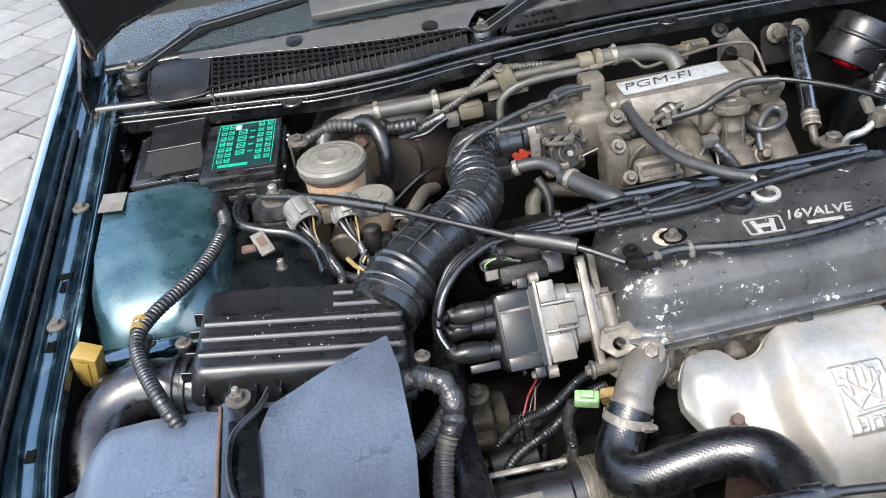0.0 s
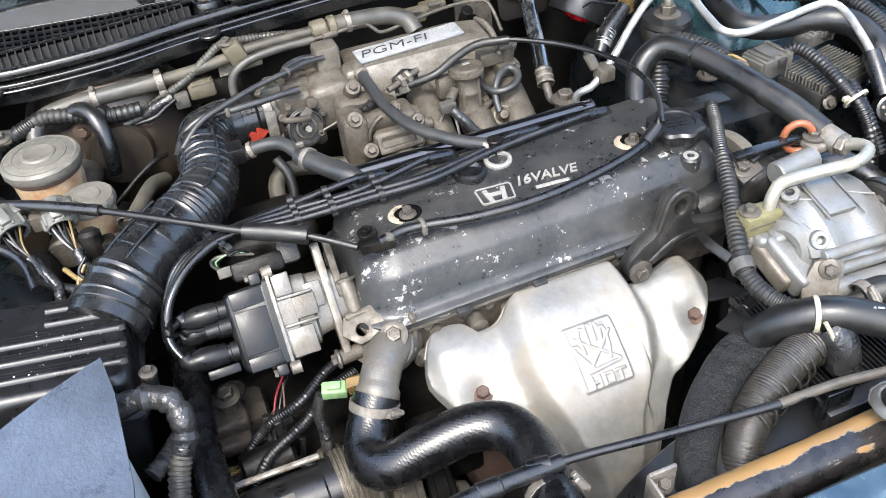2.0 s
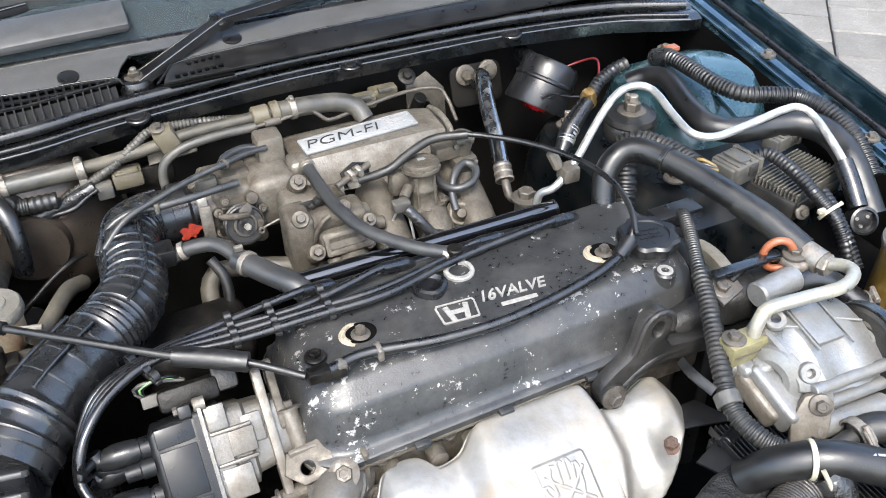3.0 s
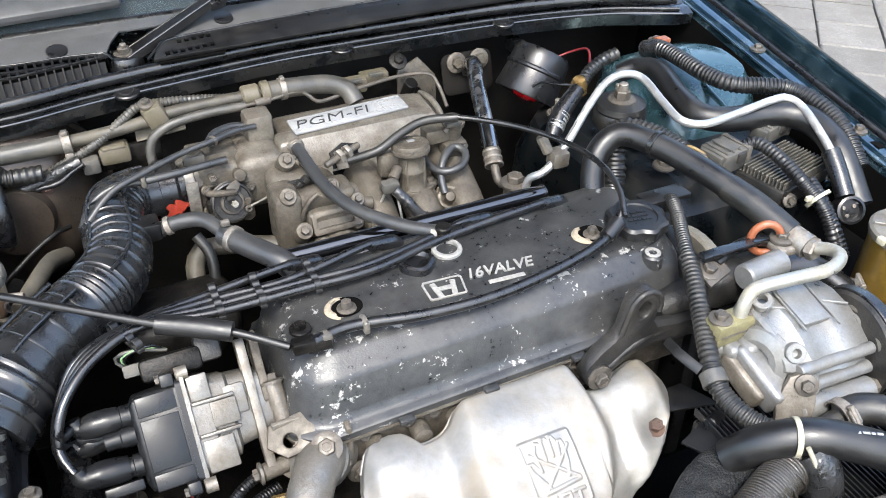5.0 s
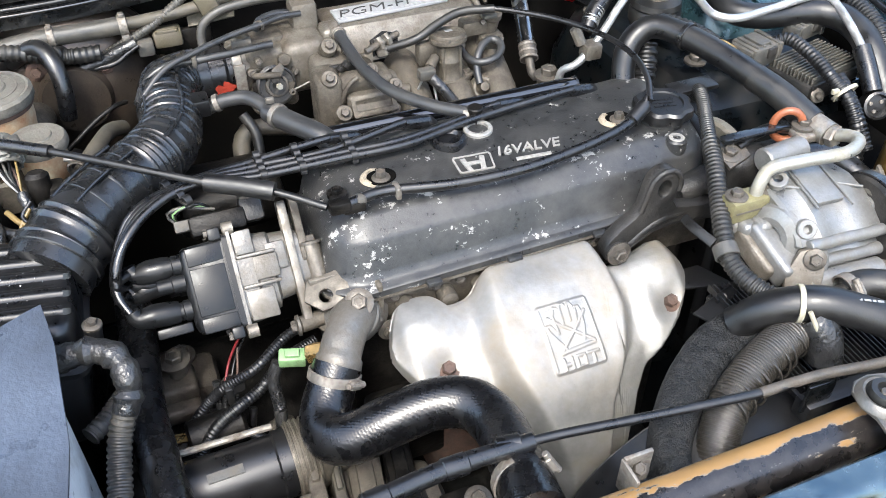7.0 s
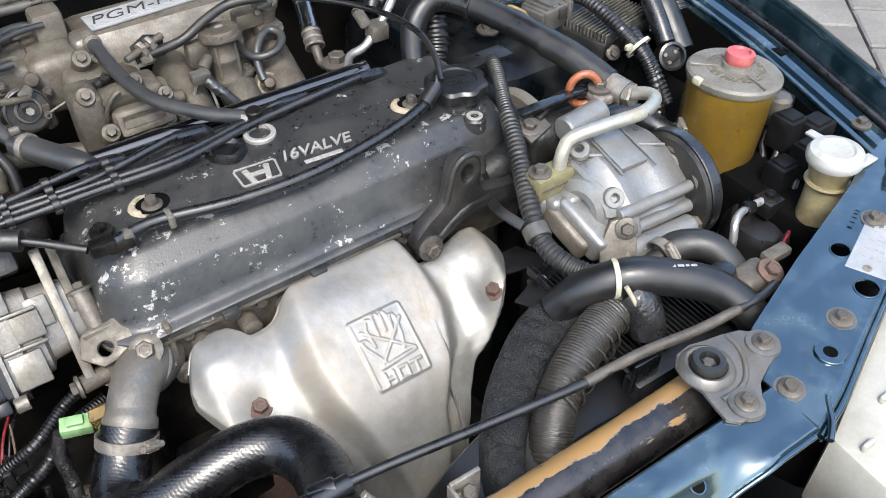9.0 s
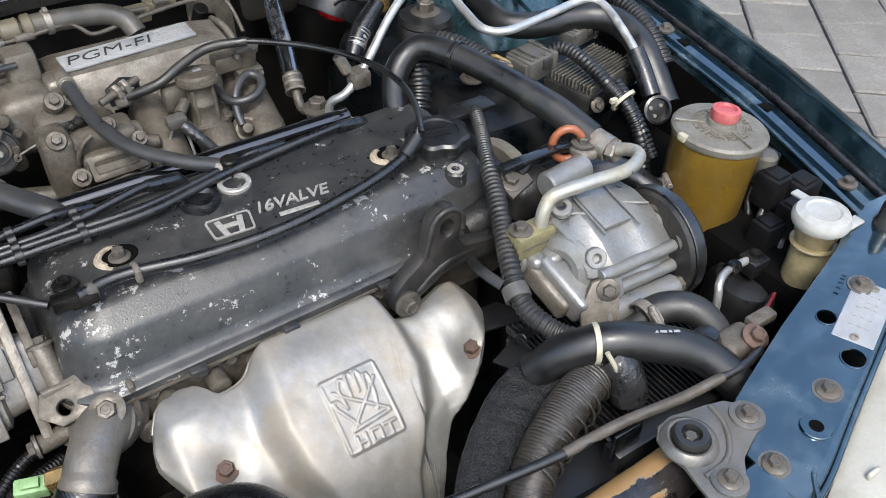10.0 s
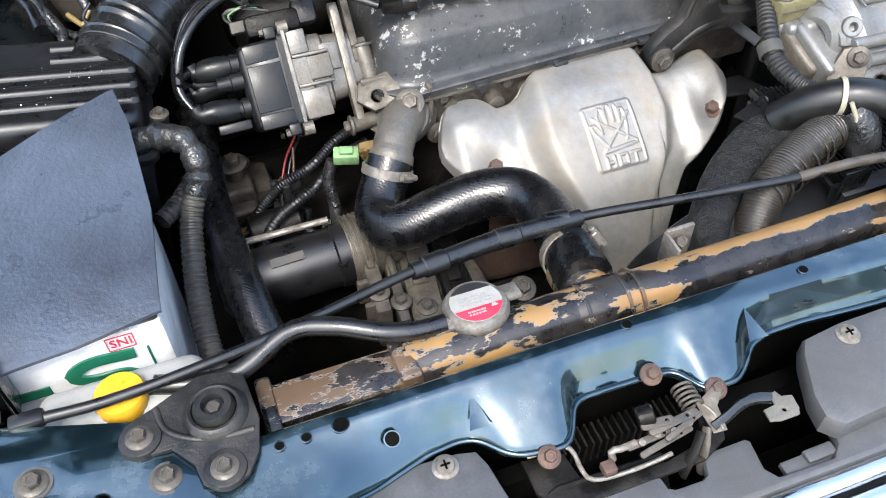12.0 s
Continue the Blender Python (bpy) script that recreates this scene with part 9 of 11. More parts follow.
tp = hose("taped_wire", [(0.040, 1.092, 0.884), (0.070, 1.092, 0.890), (0.100, 1.090, 0.902), (0.118, 1.090, 0.908)], 0.0078, "tape", "taped wires above the brake booster", "wiring", "wiring", 10, 0.004)
hose("taped_wire", [(0.062, 1.088, 0.884), (0.088, 1.085, 0.888), (0.108, 1.085, 0.900), (0.120, 1.085, 0.906)], 0.0035, "rubber", "short loop of taped wires above the brake booster", "wiring", "wiring", 10, 0.004)
hose("firewall_conduit", [(-0.105, 1.075, 0.905), (-0.075, 1.085, 0.915), (-0.045, 1.092, 0.922), (-0.02, 1.09, 0.920), (0.03, 1.085, 0.908), (0.075, 1.085, 0.905)], 0.0105, "dustyrubber", "dusty corrugated conduit above the brake booster", "conduit", "conduits", 10, 0.004, 0.0012, 0.006)
hose("vacuum_hose", [(0.196, 1.075, 0.885), (0.196, 1.082, 0.905), (0.204, 1.086, 0.922), (0.229, 1.088, 0.934), (0.272, 1.090, 0.938), (0.318, 1.090, 0.938)], 0.0058, "greyconduit", "grey rubber vacuum hose at the firewall", "hose", "vacuum hoses", 12, 0.006)
th = hose("thin_pipe", [(0.316, 1.090, 0.938), (0.350, 1.092, 0.939), (0.378, 1.095, 0.941), (0.392, 1.096, 0.940), (0.402, 1.092, 0.932), (0.415, 1.09, 0.924), (0.46, 1.10, 0.925), (0.53, 1.115, 0.925), (0.575, 1.112, 0.922), (0.585, 1.10, 0.91), (0.585, 1.07, 0.89)], 0.0026, "dullsteel", "thin dull steel vacuum pipe behind the plenum", "pipe", "", 10, 0.005)
part("sleeve", rod((0.330, 1.091, 0.9385), (0.350, 1.092, 0.939), 0.0052, 14), "dullsteel", th)
sb = thing("sensor_box", (0.157, 1.12, 0.885), "flat dusty brown sensor box on the firewall", "sensor")
part("case", box((0.157, 1.104, 0.903), (0.036, 0.024, 0.022), 0.004), "khaki", sb)
part("case_lid", box((0.157, 1.098, 0.914), (0.028, 0.012, 0.004), 0.0015), "khaki", sb)
part("mount", box((0.175, 1.112, 0.892), (0.075, 0.010, 0.030), 0.003), "grime", sb)
part("plug", box((0.128, 1.094, 0.898), (0.020, 0.016, 0.020), 0.003), "greyplug", sb)
part("bracket", plate([(-0.03, -0.014), (0.03, -0.010), (0.034, 0.012), (-0.028, 0.014)], -0.0015, 0.0015, [circle(0.016, 0.0, 0.005)], 0.0005, aim((0.215, 1.118, 0.918), (0, -0.7, 0.7), (1, 0, 0))), "khaki", sb)
for p, s in (((0.475, 1.135, 0.915), (0.035, 0.02, 0.02)), ((0.05, 1.10, 0.895), (0.02, 0.015, 0.018)), ((0.51, 1.15, 0.915), (0.04, 0.02, 0.014))):
    e = thing("firewall_plug", p, "small dusty connector on the firewall", "connector", "firewall plugs")
    part("plug_body", box(p, s, 0.004), "khaki", e)
    part("latch", box((p[0], p[1] - s[1] * 0.5, p[2] + s[2] * 0.5), (s[0] * 0.5, s[1] * 0.4, 0.005), 0.001), "greyplug", e)
br = thing("engine_bracket", (0.56, 1.12, 0.85), "dusty pressed-steel bracket behind the intake manifold", "bracket")
part("plate", plate([(-0.03, -0.05), (0.035, -0.05), (0.04, 0.02), (0.015, 0.05), (-0.02, 0.04)], -0.002, 0.002, [circle(0.005, 0.0, 0.010)], 0.0006, aim((0.560, 1.13, 0.885), (0.2, -1, 0.2), (1, 0.2, 0))), "dirtyalu", br)
part("post", rod((0.545, 1.12, 0.89), (0.548, 1.105, 0.918), 0.009, 14), "fire", br)
bolt(br, (0.535, 1.12, 0.945), (0, -0.6, 0.8), 0.007, "grime")


# ---- wires and small castings low behind the battery ----
for k, (pts, r, mt, lab) in enumerate((
        ([(0.215, 0.660, 0.760), (0.178, 0.642, 0.762), (0.150, 0.632, 0.742), (0.128, 0.622, 0.738), (0.100, 0.612, 0.728), (0.078, 0.600, 0.705)], 0.0062, "satinrubber", "black corrugated conduit below the distributor"),
        ([(0.130, 0.650, 0.745), (0.122, 0.638, 0.722), (0.126, 0.622, 0.700), (0.142, 0.612, 0.690), (0.160, 0.605, 0.684)], 0.0046, "tape", "taped wires below the distributor"),
        ([(0.118, 0.655, 0.742), (0.112, 0.640, 0.716), (0.108, 0.622, 0.694), (0.120, 0.606, 0.680), (0.150, 0.596, 0.676)], 0.0030, "rubber", "thin black wire below the distributor"),
        ([(0.138, 0.668, 0.772), (0.132, 0.652, 0.752), (0.126, 0.646, 0.744)], 0.0012, "rust", "thin red-brown wire below the distributor"),
        ([(0.160, 0.612, 0.728), (0.158, 0.604, 0.706), (0.150, 0.596, 0.690), (0.140, 0.590, 0.682)], 0.0034, "tape", "taped wire below the green plug"))):
    hose("low_wire", pts, r, mt, lab, "wiring", "wiring", 10, 0.0012 if k == 0 else 0.004, *((0.0007, 0.0032) if k == 0 else ()))
lp = thing("wiring_clip", (0.128, 0.648, 0.74), "black plastic clip gathering wires below the distributor", "cable clip")
part("clip_body", box((0.128, 0.646, 0.744), (0.018, 0.014, 0.016), 0.003), "plastic2", lp)
part("clip_tail", box((0.120, 0.640, 0.738), (0.008, 0.010, 0.022), 0.002), "plastic2", lp)
pc = thing("gearbox_bracket", (0.08, 0.735, 0.70), "grimy cast bracket with a tall bolt beside the battery", "bracket")
part("casting", box((0.080, 0.735, 0.705), (0.046, 0.040, 0.022), 0.006, None, 3), "dirtyalu", pc)
part("casting", box((0.072, 0.712, 0.690), (0.060, 0.026, 0.020), 0.006, None, 3), "dirtyalu", pc)
part("spacer", rod((0.086, 0.740, 0.716), (0.086, 0.740, 0.738), 0.010, 16), "dirtyalu", pc)
bolt(pc, (0.086, 0.740, 0.738), (0, 0, 1), 0.0095, "steel")
pc.location += V(-0.012, -0.022, -0.012)
for x, y, z, w in ((0.055, 0.655, 0.655, 0.030), (0.105, 0.640, 0.640, 0.036), (0.165, 0.640, 0.655, 0.030)):
    lg = thing("gearbox_lug", (x, y, z), "dusty cast lug on the gearbox", "casting", "gearbox lugs")
    part("lug", box((x, y, z), (w, w * 0.8, 0.026), 0.006, None, 3), "dirtyalu", lg)
    bolt(lg, (x, y, z + 0.013), (0, 0, 1), 0.007, "steel")


# ---- right side of the engine: belt cover, pump, hoses ----
def build_right_engine():
    tb = thing("timing_belt_cover", (0.705, 0.73, 0.60), "black plastic timing belt cover at the engine's end", "belt cover")
    m = aim((0.692, 0.735, 0.74), (1, 0, 0), (0, 1, 0))
    part("cover", plate([(-0.09, -0.16), (0.09, -0.16), (0.105, 0.06), (0.09, 0.115), (0.03, 0.135), (-0.05, 0.125), (-0.085, 0.085)], 0.0, 0.022, (), 0.005, m), "plastic2", tb)
    part("rib", plate([(-0.07, -0.1), (0.07, -0.1), (0.085, 0.05), (0.07, 0.095), (0.02, 0.112), (-0.04, 0.105), (-0.065, 0.07)], 0.022, 0.026, (), 0.001, m), "plastic2", tb)
    solo("cam_pulley_guard", lathe([(0.075, 0), (0.078, 0.003), (0.078, 0.012), (0.07, 0.014), (0, 0.014)], aim((0.722, 0.705, 0.795), (1, 0, 0)), 40), "lid", (0.722, 0.705, 0.79), "pale grey rounded belt guard", "belt guard")
    arm = thing("lifting_bracket", (0.60, 0.63, 0.80), "black cast engine lifting bracket with an eye and bolt", "bracket")
    m = aim((0, 0.628, 0), (0, -1, 0.0), (1, 0, 0))
    eye = [(0.5885 + 0.0185 * math.cos(radians(q)), 0.8830 + 0.0215 * math.sin(radians(q))) for q in (175, 150, 125, 100, 75, 50, 25, 0, -20)]
    out = [(0.5560, 0.8060), (0.5500, 0.7990), (0.5420, 0.7965), (0.5330, 0.7990), (0.5270, 0.8070), (0.5270, 0.8170), (0.5310, 0.8260), (0.5440, 0.8400), (0.5580, 0.8500), (0.5660, 0.8600)] + eye + [(0.6035, 0.862), (0.610, 0.852), (0.640, 0.846), (0.700, 0.850), (0.715, 0.845), (0.715, 0.822), (0.690, 0.818), (0.640, 0.824), (0.610, 0.828), (0.585, 0.824)]
    part("casting", plate(out, -0.008, 0.010, [circle(0.5888, 0.8815, 0.0100, 20, 0.0072)], 0.0035, m), "castiron", arm)
    part("eye_rim", sweep(None, 0.0030, 8, line=[m @ V(*q, 0.0095) for q in [(0.5640, 0.8580)] + eye]), "castiron", arm)
    part("web", sweep([(0.556, 0.622, 0.815), (0.585, 0.622, 0.836), (0.620, 0.624, 0.840), (0.700, 0.626, 0.838)], 0.0065, 10, 0.008), "castiron", arm)
    part("bolt_seat", lathe([(0.0150, -0.004), (0.0145, 0.003), (0.0115, 0.0045), (0, 0.0045)], aim((0.5415, 0.618, 0.8120), (0, -1, 0.05)), 24), "castiron", arm)
    bolt(arm, (0.5415, 0.613, 0.8120), (0, -1, 0.1), 0.0080, "steel")
    part("arm_body", sweep([(0.63, 0.650, 0.842), (0.67, 0.648, 0.850), (0.71, 0.642, 0.862), (0.745, 0.628, 0.872)], lambda u: 0.017 + 0.008 * u, 14, 0.01), "castiron", arm)


build_right_engine()


def build_pump():
    root = thing("power_steering_pump", (0.71, 0.53, 0.80), "bright cast aluminium power steering pump with a black pulley", "steering pump")
    # cast body: one section swept along the shaft, swelling at its flanges
    sec = [(0.580, 0.905), (0.556, 0.9085), (0.531, 0.9045), (0.512, 0.8960), (0.5045, 0.8900), (0.4950, 0.8835), (0.4905, 0.8765), (0.4945, 0.8705), (0.4995, 0.8685), (0.4900, 0.8630), (0.4855, 0.8555), (0.4900, 0.8490), (0.4975, 0.8465), (0.4960, 0.8300), (0.5100, 0.8180), (0.5600, 0.8150), (0.5850, 0.8300), (0.5900, 0.8700)]
    cen = V(0, 0.538, 0.862)
    rings = []
    for x, k in ((0.660, 0.82), (0.663, 0.90), (0.680, 0.93), (0.684, 0.995), (0.694, 0.995), (0.697, 0.955), (0.722, 0.965), (0.725, 1.0), (0.744, 1.0), (0.747, 0.955), (0.760, 0.93), (0.764, 0.86)):
        rings.append([(x, cen.y + (y - cen.y) * k, cen.z + (z - cen.z) * k - (x - 0.70) * 0.06) for y, z in sec])
    part("casting", loft(rings), "pumpalu", root)
    tilt = aim((0.705, 0.540, 0.9065), (0.06, -0.20, 1.0), (1, 0, -0.06))
    part("raised_panel", box((0.004, 0.004, 0), (0.034, 0.050, 0.006), 0.002, tilt), "pumpalu", root)
    part("parting_line", box((-0.0150, 0.002, 0.001), (0.0018, 0.056, 0.003), 0.0006, tilt, 1), "pumpalu", root)
    part("parting_line", box((0.0240, 0.0, 0.0015), (0.0018, 0.060, 0.003), 0.0006, tilt, 1), "pumpalu", root)
    for y, z, x1, r in ((0.4925, 0.8770, 0.770, 0.0062), (0.4885, 0.8565, 0.762, 0.0068)):
        part("fin", rod((0.668, y, z + 0.002), (x1, y, z - 0.004), r, 14), "pumpalu", root)
    part("valve_bore", rod((0.662, 0.478, 0.8440), (0.752, 0.474, 0.8400), 0.0120, 20), "pumpalu", root)
    part("bore_plug", rod((0.752, 0.474, 0.8400), (0.762, 0.474, 0.8395), 0.0080, 6), "alu", root)
    part("bore_plug", rod((0.768, 0.520, 0.8880), (0.777, 0.519, 0.8875), 0.0085, 6), "alu", root)
    # cast blocks on the near end
    def block(a, b, w, h, mat):
        a, b = V(*a), V(*b)
        part("cast_block", box((0, 0, (b - a).length / 2), (w, h, (b - a).length), 0.006, aim(a, b - a, (1, 0.2, 0)), 3), mat, root)
    block((0.652, 0.548, 0.868), (0.658, 0.488, 0.846), 0.034, 0.030, "pumpalu")
    block((0.636, 0.552, 0.862), (0.642, 0.500, 0.842), 0.018, 0.024, "alu")
    block((0.684, 0.500, 0.868), (0.676, 0.484, 0.852), 0.026, 0.020, "pumpalu")
    part("end_face", lathe([(0.030, 0.0), (0.032, -0.004), (0.030, -0.010), (0.020, -0.014), (0.012, -0.012), (0.009, -0.008), (0, -0.008)], aim((0.664, 0.530, 0.868), (1, 0.25, -0.15)), 30), "pumpalu", root)
    ep = aim((0.660, 0.479, 0.851), (-0.50, -0.72, 0.48), (1, -0.6, 0))
    part("end_plate", plate([(-0.016, -0.030), (0.002, -0.034), (0.013, -0.022), (0.017, 0.004), (0.016, 0.026), (0.006, 0.033), (-0.008, 0.028), (-0.018, 0.004)], -0.005, 0.005, (), 0.002, ep), "alu", root, "dull triangular end plate")
    for u, w in ((0.006, 0.022), (-0.004, -0.024)):
        part("boss", lathe([(0.0095, -0.02), (0.0095, 0.006), (0.008, 0.0075), (0, 0.0075)], ep @ Matrix.Translation((u, w, 0)), 16), "pumpalu", root)
        bolt(root, ep @ V(u, w, 0.0075), ep.to_3x3() @ V(0, 0, 1), 0.0060, "steel")
    for cc, dd in (((0.672, 0.556, 0.910), (-0.4, -0.2, 1)), ((0.672, 0.508, 0.889), (-0.3, -0.8, 0.5))):
        part("port", ring_mesh(aim(cc, dd), 0.0048, 0.0098, 0.008, 22), "pumpalu", root)
    # outlet union
    un = part("outlet_union", box((0.647, 0.560, 0.889), (0.056, 0.024, 0.025), 0.004, Matrix()), "olive", root, "olive coated outlet union")
    part("joint_line", box((0.647, 0.5475, 0.890), (0.050, 0.0012, 0.002), 0.0004, Matrix(), 1), "dullsteel", un)
    for dx in (-0.017, 0.018):
        bolt(un, (0.647 + dx, 0.562, 0.9015), (0, 0, 1), 0.0066, "steel")
    for x, y, z, w in ((0.640, 0.548, 0.868, 0.020), (0.655, 0.540, 0.872, 0.024), (0.634, 0.560, 0.866, 0.018)):
        part("cast_lump", box((x, y, z), (w, 0.022, 0.022), 0.006, Matrix.Rotation(0, 4, "Z"), 3), "pumpalu", root)
    for x, y0, z0, y1, z1 in ((0.692, 0.566, 0.912, 0.520, 0.902), (0.734, 0.566, 0.909, 0.515, 0.899)):
        part("cast_fin", box((0, 0, 0), (0.0022, 0.0030, math.hypot(y1 - y0, z1 - z0)), 0.0008, aim((x, (y0 + y1) / 2, (z0 + z1) / 2), (0.10, y1 - y0, z1 - z0), (1, 0, 0)), 1), "pumpalu", root)
    for y, z in ((0.519, 0.884), (0.508, 0.862)):
        part("end_ear", lathe([(0.0095, 0), (0.0095, 0.008), (0.008, 0.0095), (0, 0.0095)], aim((0.757, y, z), (1, 0, -0.05)), 16), "pumpalu", root)
    # pulley
    px = aim((0.770, 0.518, 0.855), (1, -0.04, 0.0)) @ Matrix.Diagonal((0.84, 0.84, 1.0, 1.0))
    part("pulley", lathe([(0.015, -0.01), (0.062, -0.008), (0.066, -0.005), (0.062, 0.0), (0.062, 0.003), (0.066, 0.008), (0.064, 0.011), (0.054, 0.011), (0.050, 0.004), (0.03, 0.002), (0.014, 0.008), (0, 0.010)], px, 44), "castiron", root, "dull black belt pulley")
    # pale discs on the web stand for brightness seen through gaps
    for q in (20, 80, 140):
        part("pulley_hole", lathe([(0.009, -0.0086), (0.009, -0.0074), (0, -0.0074)], px @ Matrix.Translation((0.044 * math.cos(radians(q)), 0.044 * math.sin(radians(q)), 0)), 16), "lid", root, "pale disc in place of a bright gap in the web")
    part("belt", ring_mesh(px @ Matrix.Translation((0, 0, -0.004)), 0.0625, 0.068, 0.012, 44), "rubber", root)
    # mounting arm and reservoir-like upper barrel
    ub = thing("pump_bracket", (0.70, 0.60, 0.85), "grimy cast bracket above the steering pump", "bracket")
    part("barrel", rod((0.690, 0.600, 0.902), (0.744, 0.606, 0.902), 0.0140, 24), "pumpalu", ub, "bare aluminium barrel")
    part("casting", box((0.692, 0.628, 0.876), (0.056, 0.040, 0.046), 0.014, Matrix(), 3), "castiron", ub)
    part("tab", plate([(-0.016, -0.014), (0.018, -0.010), (0.022, 0.010), (0.0, 0.016), (-0.014, 0.008)], -0.002, 0.002, (), 0.0008, aim((0.668, 0.622, 0.901), (0, -0.25, 1), (1, 0.2, 0))), "dullsteel", ub)
    part("web", sweep([(0.680, 0.630, 0.902), (0.700, 0.636, 0.908), (0.725, 0.636, 0.913), (0.748, 0.628, 0.912)], 0.0060, 12, 0.006), "castiron", ub)
    part("strap", box((0.70, 0.630, 0.917), (0.085, 0.012, 0.006), 0.002, Matrix.Identity(4)), "blackpaint", ub)
    bolt(ub, (0.6654, 0.6233, 0.9035), (0, -0.25, 1), 0.0072, "steel")
    bolt(ub, (0.752, 0.620, 0.920), (0, 0, 1), 0.007, "steel")
    part("hook_plate", box((0.755, 0.618, 0.912), (0.03, 0.03, 0.010), 0.003), "steel", ub)
    line = [V(0.738, 0.628, 0.918) + V(0.0150 * math.cos(a) * 0.88, -0.0150 * math.cos(a) * 0.48, 0.0180 * math.sin(a)) for a in (2 * math.pi * k / 28 for k in range(29))]
    solo("lifting_ring", sweep(None, 0.0042, 10, line=line), "orange", (0.738, 0.632, 0.912), "orange-brown lifting ring on the pump bracket", "ring")


build_pump()


def build_ac_lines():
    ac = hose("suction_hose", [(0.650, 0.775, 0.830), (0.652, 0.808, 0.875), (0.664, 0.832, 0.920), (0.692, 0.833, 0.944), (0.715, 0.800, 0.946), (0.738, 0.735, 0.940), (0.755, 0.672, 0.930), (0.766, 0.622, 0.918)], 0.0142, "satinrubber", "thick black rubber hose beside the valve cover", "hose", "coolant hoses", 18, 0.006)
    part("sleeve_end", ring_mesh(aim((0.7165, 0.797, 0.946), (0.3, -0.9, -0.05)), 0.0138, 0.0165, 0.006), "rubber", ac)
    part("foam_sleeve", sweep([(0.747, 0.702, 0.935), (0.757, 0.665, 0.929), (0.766, 0.622, 0.918)], 0.0153, 18, 0.006), "dustyrubber", ac)
    part("crimp", sweep([(0.766, 0.622, 0.918), (0.770, 0.600, 0.916)], 0.0135, 16, 0.006), "steel", ac, "steel crimp")
    part("nut", rod((0.770, 0.600, 0.916), (0.772, 0.590, 0.918), 0.012, 6), "steel", ac)
    hose("pressure_pipe", [(0.771, 0.596, 0.918), (0.776, 0.578, 0.926), (0.770, 0.562, 0.930), (0.745, 0.552, 0.930), (0.700, 0.556, 0.930), (0.665, 0.562, 0.926), (0.654, 0.560, 0.916), (0.650, 0.559, 0.898)], 0.0067, "dullpipe", "dull plated pressure pipe to the steering pump", "pipe", "", 16, 0.005)
    al = hose("refrigerant_pipe", [(0.605, 0.885, 0.862), (0.608, 0.882, 0.878), (0.622, 0.872, 0.890), (0.650, 0.878, 0.912), (0.700, 0.905, 0.948), (0.735, 0.924, 0.962), (0.765, 0.930, 0.965), (0.783, 0.914, 0.962), (0.776, 0.860, 0.955), (0.772, 0.820, 0.952), (0.790, 0.802, 0.952), (0.830, 0.803, 0.953), (0.905, 0.811, 0.956), (0.926, 0.805, 0.955), (0.928, 0.780, 0.950), (0.920, 0.735, 0.935), (0.915, 0.712, 0.925)], 0.0050, "pipe", "bright bent aluminium refrigerant pipe", "pipe", "", 14, 0.005)
    part("union", box((0.640, 0.874, 0.904), (0.022, 0.022, 0.020), 0.003, Matrix()), "alu", al)
    part("valve_stem", rod((0.630, 0.880, 0.910), (0.622, 0.888, 0.930), 0.007, 10), "alu", al)
    part("sleeve", sweep([(0.916, 0.72, 0.929), (0.912, 0.70, 0.915), (0.906, 0.675, 0.895)], 0.011, 14, 0.006), "rubber", al, "black rubber sleeve")
    ps = thing("pressure_switch", (0.70, 0.94, 0.93), "foil-wrapped pressure switch with a brass fitting", "switch")
    part("wrapped_body", sweep([(0.655, 0.915, 0.905), (0.675, 0.932, 0.922), (0.700, 0.945, 0.938), (0.712, 0.950, 0.946)], lambda u: 0.009 + 0.003 * math.sin(3.1 * u), 14, 0.005), "rubber", ps)
    part("foil_band", sweep([(0.664, 0.922, 0.912), (0.672, 0.929, 0.919), (0.680, 0.934, 0.925)], lambda u: 0.0112 + 0.0008 * math.sin(40 * u), 14, 0.002), "pipe", ps, "crumpled foil band")
    part("fitting", lathe([(0.011, -0.01), (0.011, 0.004), (0.008, 0.012), (0, 0.012)], aim((0.728, 0.972, 0.936), (-0.2, -0.2, 1)), 8), "brass", ps, "brass fitting")
    hose("switch_wires", [(0.752, 0.990, 0.925), (0.775, 1.02, 0.940), (0.790, 1.05, 0.945), (0.785, 1.08, 0.93), (0.765, 1.09, 0.92)], 0.0016, "redwire", "thin red wire by the siren", "wire", "wiring", 8, 0.006)
    hose("switch_wires", [(0.735, 0.985, 0.93), (0.715, 1.01, 0.925), (0.708, 1.03, 0.92), (0.70, 1.04, 0.91)], 0.0018, "rubber", "thin black wires by the siren", "wire", "wiring", 8, 0.006)


build_ac_lines()


def build_siren():
    root = thing("siren", (0.725, 1.08, 0.84), "black drum-shaped siren with a red mouth", "siren")
    top, low = V(0.752, 1.100, 0.928), V(0.716, 1.086, 0.872)
    ax = aim(low, top - low)
    L = (top - low).length
    part("drum", lathe([(0.040, 0.004), (0.0455, 0), (0.0465, 0.003), (0.0425, 0.036), (0.0445, 0.038), (0.0445, 0.041), (0.0425, 0.043), (0.0415, L - 0.008), (0.037, L), (0.022, L + 0.002), (0, L + 0.002)], ax, 36), "plastic", root)
    part("mouth", lathe([(0.020, 0.001), (0.017, -0.003), (0.010, -0.005), (0, -0.006)], ax, 28), "redlens", root, "red horn mouth")
    part("bracket", box((0.735, 1.12, 0.92), (0.02, 0.10, 0.02), 0.004), "blackpaint", root)


build_siren()


